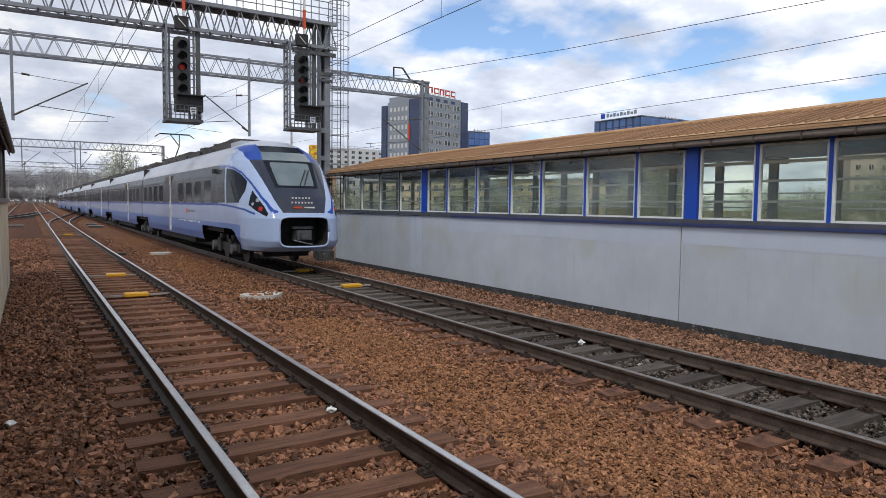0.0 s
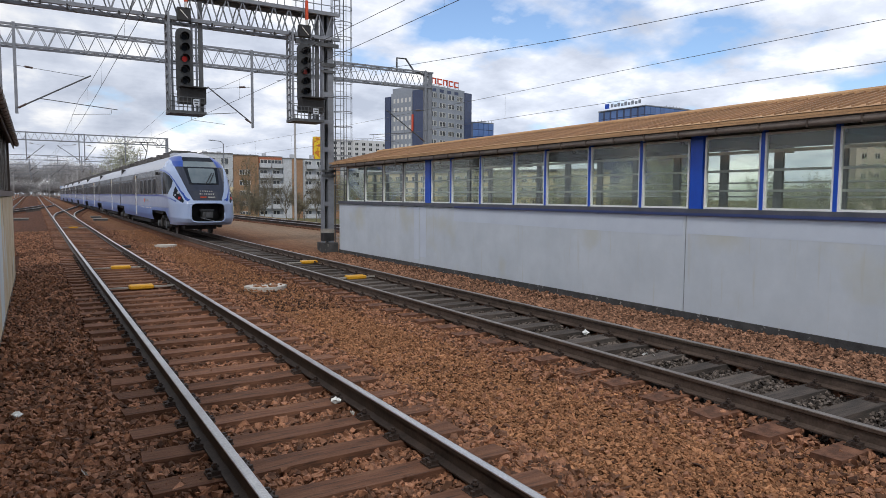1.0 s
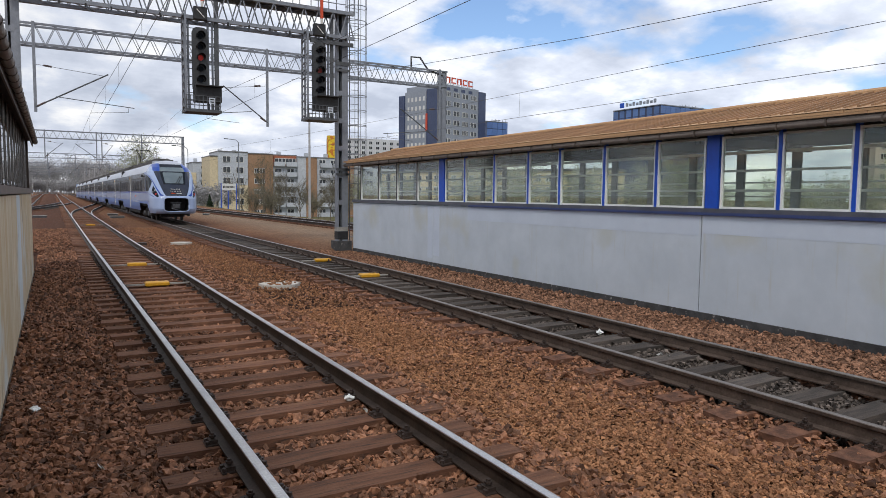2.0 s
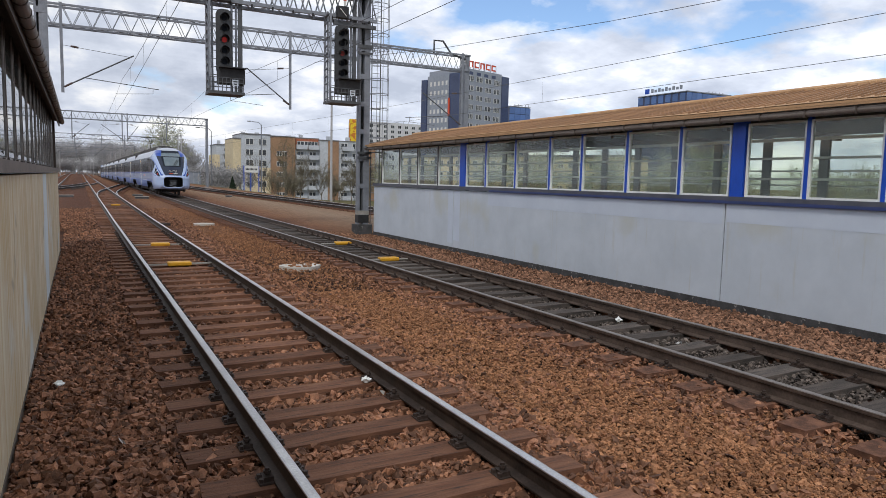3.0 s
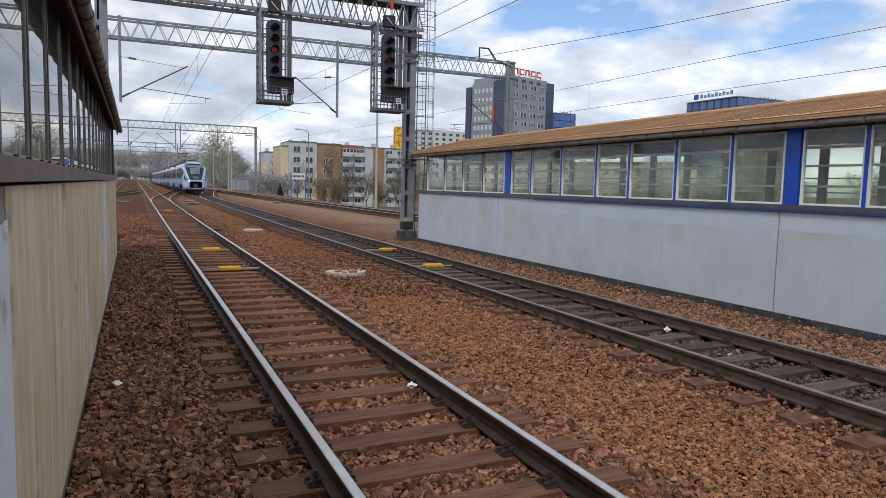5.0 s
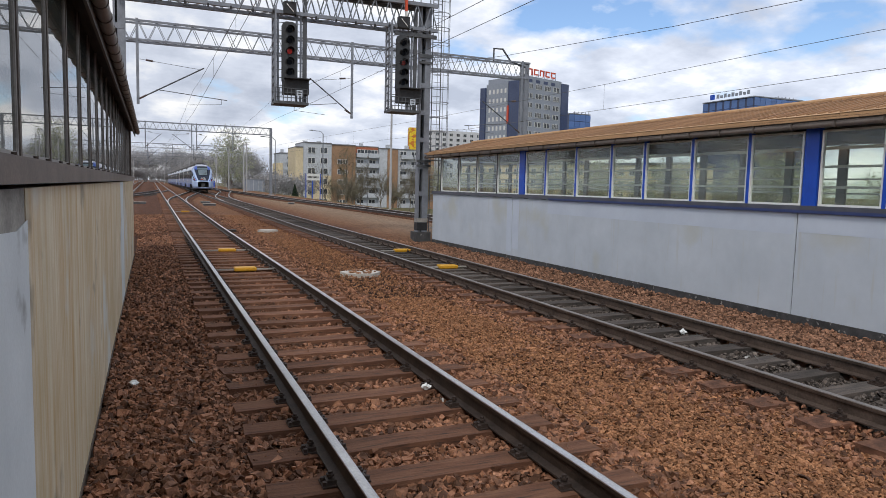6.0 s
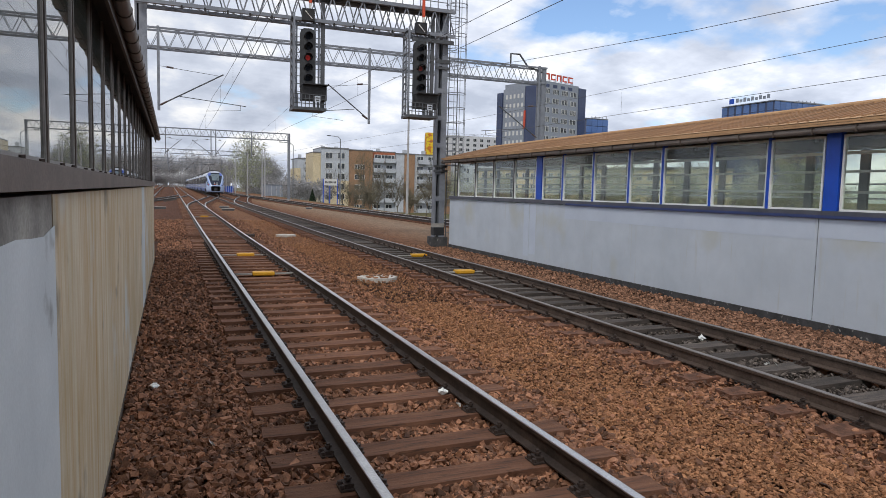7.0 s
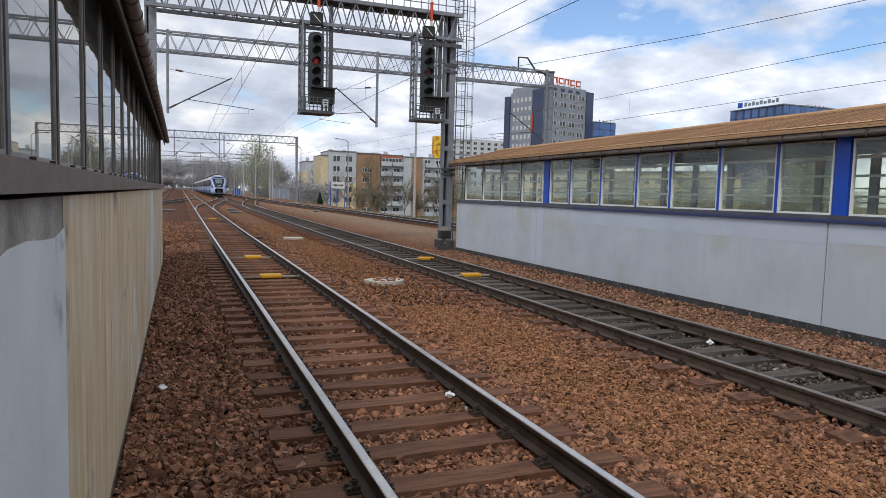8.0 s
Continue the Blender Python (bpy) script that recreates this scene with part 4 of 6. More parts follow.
    g = part("gutter", rods([((X + 0.14, Y0, 3.19), (X + 0.14, Y1 - 0.1, 3.19))], 0.055, 12), M_GUTTER, roof, "round-bottomed brown gutter", smooth=True)
    y = Y1 - 0.3
    while y > Y0:
        part("gutter_ring", rods([((X + 0.14, y - 0.012, 3.19), (X + 0.14, y + 0.012, 3.19))], 0.062, 12), M_FASCIA, g)
        y -= 0.5


left_shelter()


# ---- overhead line gantries ----
def truss(name, parent, x0, x1, y0, y1, z0, z1, bay, chord=0.05, lace=0.022, material=None, single=False):
    m = material or M_STEEL
    for y in (y0, y1):
        for z in (z0, z1):
            part("chord", boxes((x0, x1, y - chord, y + chord, z - chord, z + chord)), m, parent)
    n = max(1, round((x1 - x0) / bay))
    for y in (y0, y1):
        rows = []
        for i in range(n):
            a, b = x0 + (x1 - x0) * i / n, x0 + (x1 - x0) * (i + 1) / n
            c = (a + b) / 2
            rows += [((a, y, z0), (c, y, z1)), ((c, y, z1), (b, y, z0))]
        if single:
            for r in rows:
                part("lacing_bar", rods([r], lace, 4), m, parent)
        else:
            tagged(part("lacing", rods(rows, lace, 4), m, parent), kind="stuff")
    for z in (z0, z1):
        rows = [((x0 + (x1 - x0) * i / n, y0 if i % 2 else y1, z), (x0 + (x1 - x0) * (i + 1) / n, y1 if i % 2 else y0, z)) for i in range(n)]
        if single:
            for r in rows:
                part("bracing_bar", rods([r], lace * 0.8, 4), m, parent)
        else:
            tagged(part("plan_bracing", rods(rows, lace * 0.8, 4), m, parent), kind="stuff")
    return parent


def cantilever(parent, x, y, z, side, reach=2.0):
    """Inclined bracket, stay and steady arm that hold the wires over a track."""
    s = side
    part("bracket_tube", rods([((x, y, z + 0.15), (x + s * reach, y, z + 2.05))], 0.035, 6), M_STEEL_DARK, parent)
    part("stay", rods([((x, y, z + 2.25), (x + s * reach * 0.95, y, z + 1.95))], 0.014, 4), M_STEEL_DARK, parent)
    part("steady_tube", rods([((x + s * 0.9, y, z + 0.72), (x + s * (reach + 1.2), y, z + 0.40))], 0.02, 5), M_STEEL_DARK, parent)
    part("steady_arm", rods([((x + s * (reach + 0.9), y, z + 0.42), (x + s * (reach + 0.9), y, z + 0.15)), ((x + s * (reach + 0.9), y, z + 0.16), (x + s * (reach - 0.9), y, z + 0.02))], 0.014, 4), M_STEEL_DARK, parent)
    for r in (((x + s * 0.08, y, z + 0.19), (x + s * 0.42, y, z + 0.40)), ((x + s * 0.4, y, z + 2.22), (x + s * 0.75, y, z + 2.18))):
        part("insulator", rods([r], 0.05, 6), M_INSUL, parent)


def portal(label, y, x0, x1, z0, z1, hangers, posts, bay=0.9, lattice=False):
    g = thing("overhead_gantry", 0, y, rise(y), label, "gantry", "overhead line gantries")
    truss("beam", g, x0, x1, -0.35, 0.35, z0, z1, bay, single=y < 110)
    for hx, zb, side, reach in hangers:
        part("hanger", boxes((hx - 0.07, hx + 0.07, -0.43, -0.37, zb, z1 + 0.1)), M_STEEL, g)
        cantilever(g, hx, -0.4, zb + 0.1, side, reach)
    for px in posts:
        p = part("mast", boxes((px - 0.16, px - 0.10, -0.35, -0.29, -0.5, z1), (px + 0.10, px + 0.16, -0.35, -0.29, -0.5, z1), (px - 0.16, px - 0.10, 0.29, 0.35, -0.5, z1), (px + 0.10, px + 0.16, 0.29, 0.35, -0.5, z1), (px - 0.10, px + 0.10, -0.33, -0.31, -0.5, z1)), M_STEEL, g)
        rows = []
        k = -0.3
        while k < z1 - 0.8:
            rows += [((px, -0.32, k), (px, 0.32, k + 0.5)), ((px, 0.32, k + 0.5), (px, -0.32, k + 1.0))]
            k += 1.0
        part("mast_lacing", rods(rows, 0.025, 4), M_STEEL, p)
        part("footing", boxes((px - 0.4, px + 0.4, -0.5, 0.5, -0.8, -0.15)), M_CONCRETE, g)
    return g


portal("grey lattice gantry carrying the overhead wires", 40.0, -4.5, 23.2, 9.17, 10.15, [(-0.55, 5.82, 1, 3.3), (11.05, 5.78, -1, 2.5), (22.6, 5.3, -1, 2.9)], [-4.6, 23.0])
horn = thing("wire_anchor_horn", 0, 40.0, 0, "bent steel anchor horn on the gantry beam", "bracket")
part("horn_bar", tube(bmesh.new(), [(20.5, -0.3, 10.1), (20.5, -0.3, 10.9), (21.15, -0.3, 10.92), (21.75, -0.3, 10.2), (22.9, -0.3, 9.9)], 0.06, 6), M_STEEL_DARK, horn)
portal("grey lattice gantry carrying the overhead wires farther on", 105.0, -9, 16.9, 8.75, 9.75, [(-0.63, 6.0, 1, 2.1), (5.5, 6.0, -1, 2.6), (6.15, 6.0, 1, 1.4), (11.2, 6.0, 1, 1.2)], [-9, 16.75])
for yy, xl, xr in ((168.0, -12, 16.9), (232.0, -14, 15.5), (300.0, -16, 14.5), (370.0, -16, 14)):
    portal("distant grey lattice gantry over the station throat", yy, xl, xr, 8.6, 9.6, [(-0.6, 6.0, 1, 2.1), (4.6, 6.0, 1, 1.8), (9.2, 6.0, 1, 1.7), (-6.0, 6.0, 1, 2.0)], [xl, xr], bay=1.2)


def signal_gantry():
    y = 27.35
    g = thing("signal_gantry", 0, y, -0.02, "grey steel signal gantry with walkway and handrail over the tracks", "gantry")
    x0, x1, z0, z1 = -1.1, 11.2, 8.45, 9.45
    truss("beam", g, x0, x1, -0.42, 0.42, z0, z1, 0.62, chord=0.065, lace=0.03, single=True)
    part("walkway", boxes((x0, x1, -0.40, 0.40, z1 + 0.066, z1 + 0.10)), M_STEEL_DARK, g)
    rows = []
    for yy in (-0.45, 0.45):
        for z in (z1 + 0.6, z1 + 1.15):
            rows.append(((3.4, yy, z), (x1, yy, z)))
    for r in rows:
        part("handrail", rods([r], 0.022, 5), M_STEEL, g)
    k = 3.4
    while k <= x1 + 0.01:
        for yy in (-0.45, 0.45):
            part("handrail_post", rods([((k, yy, z1 - 0.05), (k, yy, z1 + 1.15))], 0.022, 4), M_STEEL, g)
        k += 0.78
    for k in range(14):
        part("cable_hook", boxes((0.4 + k * 0.8, 0.46 + k * 0.8, -0.5, -0.43, z0 - 0.14, z0 - 0.02)), M_BLACK, g)
    # right mast: two flanges joined by battens
    for mx, w in ((10.80, 0.24), (-0.95, 0.2)):
        m = part("mast", boxes((mx - w, mx - w + 0.07, -0.16, 0.16, -0.05, z1 + 0.1), (mx + w - 0.26, mx + w, -0.16, 0.16, -0.05, z1 + 0.1)), M_STEEL, g)
        part("mast_web", boxes((mx - w + 0.07, mx + w - 0.26, 0.08, 0.1, 0.3, z1)), M_BLACK, m)
        k = 0.35
        while k < z1:
            part("batten", boxes((mx - w - 0.003, mx + w + 0.003, -0.172, -0.162, k, k + 0.2)), M_STEEL, m)
            k += 1.15
        part("warning_band", boxes((mx - w - 0.006, mx + w + 0.006, -0.18, 0.18, 0.02, 0.36)), M_BLACK, m, "black painted band")
        part("footing", boxes((mx - 0.34, mx + 0.34, -0.34, 0.34, -0.7, -0.05)), M_PLINTH, g, "dark concrete footing")
        part("white_band", boxes((mx - w - 0.005, mx + w + 0.005, -0.178, 0.178, 0.37, 0.54)), M_CONCRETE, m, "worn white painted band")
    for za, zb in ((7.35, 7.5), (7.1, 7.2), (2.75, 2.85), (2.95, 3.05)):
        part("collar", boxes((10.48, 11.12, -0.22, -0.175, za, zb)), M_STEEL_DARK, g)
    part("side_bracket", boxes((9.3, 11.15, -0.5, -0.38, z0 - 0.35, z0 - 0.2)), M_STEEL_DARK, g)
    # ladder with safety hoops
    lad = thing("caged_ladder", 0, y, 0, "steel access ladder with safety hoops beside the mast", "ladder")
    for xx in (11.22, 11.62):
        part("stile", rods([((xx, 0.1, -0.45), (xx, 0.1, 10.9))], 0.022, 5), M_STEEL_DARK, lad)
    k = 0.1
    while k < 10.6:
        part("rung", rods([((11.22, 0.1, k), (11.62, 0.1, k))], 0.014, 4), M_STEEL, lad)
        k += 0.3
    k = 2.4
    while k < 11:
        ring = [(11.48 + 0.46 * math.cos(a), 0.1 - 0.60 * math.sin(a), k) for a in [math.pi * j / 8 for j in range(9)]]
        part("hoop", tube(bmesh.new(), ring, 0.017, 5), M_STEEL, lad)
        part("tie_bar", rods([((11.0, 0.11, k), (11.94, 0.11, k))], 0.014, 4), M_STEEL, lad)
        k += 0.62
    for a in (0.3, 1.0, 1.57, 2.1, 2.8):
        part("cage_strap", rods([((11.48 + 0.46 * math.cos(a), 0.1 - 0.6 * math.sin(a), 2.3), (11.48 + 0.46 * math.cos(a), 0.1 - 0.6 * math.sin(a), 11))], 0.012, 4), M_STEEL, lad)

    def signal(x, lit, label):
        s = thing("railway_signal", x, y - 0.55, 0, label, "signal", "signals on the gantry")
        head = bmesh.new()
        zb, zt, w = 5.80, 8.06, 0.29
        prof = [(-w, zb), (w, zb), (w, zt - 0.18), (w * 0.8, zt - 0.05), (w * 0.4, zt), (-w * 0.4, zt), (-w * 0.8, zt - 0.05), (-w, zt - 0.18)]
        a = [head.verts.new((p, -0.06, q)) for p, q in prof]
        b = [head.verts.new((p, 0.06, q)) for p, q in prof]
        head.faces.new(a), head.faces.new(b[::-1])
        for i in range(8):
            head.faces.new((a[i], b[i], b[(i + 1) % 8], a[(i + 1) % 8]))
        bmesh.ops.recalc_face_normals(head, faces=head.faces)
        board = part("signal_head", head, M_SIGNAL, s, "dark grey five-lamp board")
        for k in range(5):
            zc = zt - 0.32 - k * 0.4
            hood = bmesh.new()
            arcs = [[hood.verts.new((0.15 * math.cos(math.pi * (-0.15 + 1.3 * j / 10)), yy, zc + 0.15 * math.sin(math.pi * (-0.15 + 1.3 * j / 10)))) for j in range(11)] for yy in (-0.062, -0.34)]
            for j in range(10):
                hood.faces.new((arcs[0][j], arcs[1][j], arcs[1][j + 1], arcs[0][j + 1]))
            bmesh.ops.solidify(hood, geom=hood.faces[:], thickness=0.012)
            part("lamp_hood", hood, M_BLACK, board)
            lens = rods([((0, -0.062, zc), (0, -0.09, zc))], 0.10, 14)
            part("lens", lens, M_RED_LAMP if (k == 2 and lit) else M_RED_DIM if k == 2 else M_T_GLASS, board, "red lit lens" if k == 2 and lit else "")
        # cage beside the board
        for xx, yy in ((-0.56, -0.25), (-0.56, 0.45), (-0.56, 0.1), (0.50, 0.3), (0.70, 0.3), (-0.38, 0.3), (0.34, 0.3)):
            part("cage_upright", boxes((xx - 0.035, xx + 0.035, yy - 0.035, yy + 0.035, 4.95, 8.55)), M_STEEL, s)
        k = 5.1
        while k < 8.5:
            part("cage_rung", rods([((-0.66, -0.30, k), (-0.56, 0.45, k))], 0.03, 4), M_STEEL, s)
            part("cage_bar", rods([((-0.56, 0.42, k), (0.68, 0.33, k))], 0.016, 4), M_STEEL_DARK, s)
            k += 0.3
        part("wide_upright", boxes((0.56, 0.72, 0.22, 0.28, 5.0, 9.2)), M_STEEL_DARK, s)
        basket = part("basket_floor", boxes((-0.62, 0.66, -0.5, 0.45, 4.90, 5.0)), M_STEEL_DARK, s)
        for xx in (-0.6, -0.45, -0.3, -0.15, 0, 0.15, 0.3, 0.45, 0.62):
            part("basket_bar", rods([((xx, -0.44, 4.97), (xx, -0.44, 5.5))], 0.018, 4), M_STEEL_DARK, basket)
        part("basket_rail", rods([((-0.6, -0.44, z), (0.64, -0.44, z)) for z in (5.15, 5.33, 5.5)], 0.02, 4), M_STEEL_DARK, basket)
        bx = part("indicator_box", boxes((-0.26, 0.68, -0.42, 0.1, 5.30, 5.88)), M_BLACK, s, "black route indicator box")
        part("box_visor", boxes((-0.28, 0.70, -0.66, -0.42, 5.85, 5.89)), M_BLACK, bx)
        pl = part("number_plate", boxes((0.2, 0.42, -0.475, -0.462, 5.22, 5.45)), M_WALL, s, "small white plate with dark bars")
        part("plate_bar", boxes((0.23, 0.39, -0.482, -0.478, 5.36, 5.40), (0.25, 0.37, -0.482, -0.478, 5.27, 5.31)), M_BLACK, pl)
        lamp = part("top_lamp_box", boxes((-0.22, 0.25, -0.12, 0.12, 8.35, 8.8)), M_BLACK, s)
        part("box_stripe", rods([((-0.12, -0.13, 8.7), (0.15, -0.13, 8.42))], 0.02, 4), M_WHITE, lamp)
        part("red_pole", boxes((0.02, 0.12, -0.2, -0.1, 9.0, 9.75)), M_RED, s, "red section of a striped pole")
        part("white_pole", boxes((0.03, 0.11, -0.19, -0.11, 9.75, 10.7)), M_WHITE, s)
        part("white_pole", boxes((0.03, 0.11, -0.19, -0.11, 8.8, 9.0)), M_WHITE, s)
        return s

    signal(4.98, True, "black railway signal showing red in a steel service cage")
    signal(9.62, False, "black railway signal with dim red lamp in a steel service cage")


signal_gantry()


# ---- overhead wires ----
def catenary(label, path, spans, contact=5.55, upper=6.75, sag=0.75):
    """Contact wire, sagging carrier wire and droppers along a line of (x, y) support points."""
    w = thing("overhead_wire", 0, 0, 0, label, "overhead wire", "overhead wires")
    low, high, drops = [], [], []
    for (xa, ya), (xb, yb) in zip(path, path[1:]):
        n = max(2, int(abs(yb - ya) / 7))
        for i in range(n):
            f = i / n
            x, y = xa + (xb - xa) * f, ya + (yb - ya) * f
            z = rise(min(y, 300))
            h = upper - sag * 4 * f * (1 - f)
            low.append((x, y, contact + z)), high.append((x, y, h + z))
            if i and y < 200:
                drops.append(((x, y, contact + z), (x, y, h + z)))
    low.append((*path[-1], contact + rise(min(path[-1][1], 300)))), high.append((*path[-1], upper + rise(min(path[-1][1], 300))))
    part("contact_wire", tube(bmesh.new(), low, 0.0075, 4), M_WIRE, w)
    part("carrier_wire", tube(bmesh.new(), high, 0.0075, 4), M_WIRE, w)
    for d in drops:
        part("dropper", rods([d], 0.004, 3), M_WIRE, w)
    return w


catenary("dark contact and carrier wires over the near track", [(LT - 0.2, -25), (LT + 0.2, 40), (LT - 0.2, 105), (LT + 0.2, 168), (LT, 232), (LT, 370)], 6)
catenary("dark contact and carrier wires over the second track", [(RT + 0.2, -25), (RT - 0.2, 40), (RT + 0.2, 105), (RT - 0.2, 168), (RT, 232), (RT, 370)], 6, 5.48, 6.70)
catenary("dark contact and carrier wires over the curved track", [(18.9, -20), (17.2, 14.5), (16.5, 40), (14.6, 70), (13.0, 105), (11.5, 168), (11.3, 232), (11.3, 370)], 6, 5.2, 6.2, 0.0)
catenary("distant wires over the sidings", [(-6, 40), (-4, 105), (-4, 168), (-4, 232), (-4, 370)], 4)


def feeder():
    w = thing("feeder_wire", 0, 0, 0, "thin dark feeder wire crossing the sky", "overhead wire", "overhead wires")
    pts = [(14.2, 45, 9.6), (17.57, 32.7, 9.0), (20.4, 23.0, 8.9), (23.06, 13, 9.0), (27.5, -4, 9.4)]
    part("wire", tube(bmesh.new(), pts, 0.012, 4), M_WIRE, w)


feeder()


# ---- the train ----
def lerp_table(table, v):
    for (a, p), (b, q) in zip(table, table[1:]):
        if v <= b:
            f = max(0.0, (v - a) / (b - a))
            return p + (q - p) * f
    return table[-1][1]


SIDE_W = [(0.55, 1.34), (0.9, 1.43), (2.6, 1.43), (3.0, 1.41), (3.25, 1.34), (3.5, 1.20), (3.7, 1.0), (3.85, 0.76), (3.97, 0.40), (4.02, 0.02)]
NOSE_Y = [(0.55, 0.30), (0.68, 0.10), (0.85, 0.0), (1.5, 0.02), (1.7, 0.12), (2.1, 0.42), (2.5, 0.80), (3.2, 1.50), (3.5, 1.95), (3.75, 2.5), (3.9, 3.0), (3.98, 3.5), (4.02, 3.9)]
NOSE_C = [(0.55, 1.5), (0.9, 1.7), (1.6, 1.8), (2.4, 1.9), (3.2, 1.6), (3.7, 1.1), (4.02, 0.3)]
NOSE_END = 4.4
ARCH = [(0.0, 1.47), (0.18, 1.64), (0.51, 1.95), (0.9, 2.23), (1.39, 2.55), (1.96, 2.84), (2.6, 3.01), (3.4, 3.09), (4.4, 3.13), (9.0, 3.13)]
LOW_LINE = [(0.0, 1.5), (0.75, 1.62), (1.37, 1.74), (2.2, 1.80), (3.2, 1.85), (4.4, 1.88), (9.0, 1.88)]


def nose_point(z, s):
    """s from -1 (rear of one flank) over 0 (centre of the front) to 1."""
    W, y0, c = lerp_table(SIDE_W, z), lerp_table(NOSE_Y, z), lerp_table(NOSE_C, z)
    a = abs(s)
    sg = 1 if s >= 0 else -1
    xf = min(0.78, 0.56 * W)
    if a < 0.36:
        x = xf * a / 0.36
        y = y0 + 0.10 * (x / xf) ** 2
    elif a < 0.80:
        th = (a - 0.36) / 0.44 * math.pi / 2
        x = xf + (W - xf) * math.sin(th)
        y = y0 + 0.10 + c * (1 - math.cos(th))
    else:
        x = W
        y = y0 + 0.10 + c
        y += (NOSE_END - y) * (a - 0.80) / 0.20
    return Vector((sg * x, min(y, NOSE_END), z))


def nose_region(p):
    ax, y, z = abs(p.x), p.y, p.z
    if ((ax / 0.72) ** 6 + (abs(z - 1.12) / 0.42) ** 6) < 1 and y < 0.7:
        return "opening"
    # front wheel arch
    if y > 1.85 and z < 1.12 - 0.45 * max(0.0, 1 - (y - 1.85) / 0.9) ** 2:
        return "void"
    hw = lerp_table([(1.66, 0.62), (2.06, 0.79), (2.42, 0.89), (2.94, 1.03), (3.34, 1.12), (3.6, 1.08), (3.75, 0.98), (3.85, 0.78), (4.0, 0.5)], z)
    if z > 1.66 and ax < hw and y < 4.0:
        if 2.45 < z < 3.16 and ax < 0.55 + (z - 2.45) * 0.08 - 0.5 * max(0.0, z - 3.10) - 0.5 * max(0.0, 2.51 - z):
            return "pane"
        if 2.38 < z < 3.22 and ax < 0.66 + (z - 2.45) * 0.14:
            return "glass"
        if z > 3.24:
            if ax < 0.76 - (z - 3.24) * 0.22:
                # lower part in the paler glass: a sky reflection painted in
                return "visor_sheen" if z < 3.50 else "glass" if z < 3.72 else "roofpanel"
            return "blue" if z < 3.78 else "roofpanel"
        return "hood"
    za = lerp_table(ARCH, y)
    if z > 1.62 and abs(z - za) < 0.032 and y > 0.2:
        return "blue"
    if y > 0.2 and z < za - 0.03:
        zl = lerp_table(LOW_LINE, y)
        if abs(z - zl) < 0.03 and y > 0.75:
            return "blue"
        if 0.30 < y < 1.17 and 1.56 + 0.376 * (y - 0.32) < z < za - 0.10:
            return "lamp"
        if 1.52 < y < 3.32 and 1.93 + 0.9 * max(0.0, 1.9 - y) < z < za - 0.05:
            return "glass"
        if y > 3.5 and z > 1.93:
            return "band"
        if z < 1.28 and y > 1.7:
            return "skirt"
    if z > 3.2 and y > 3.6:
        return "shoulder"
    return "white"


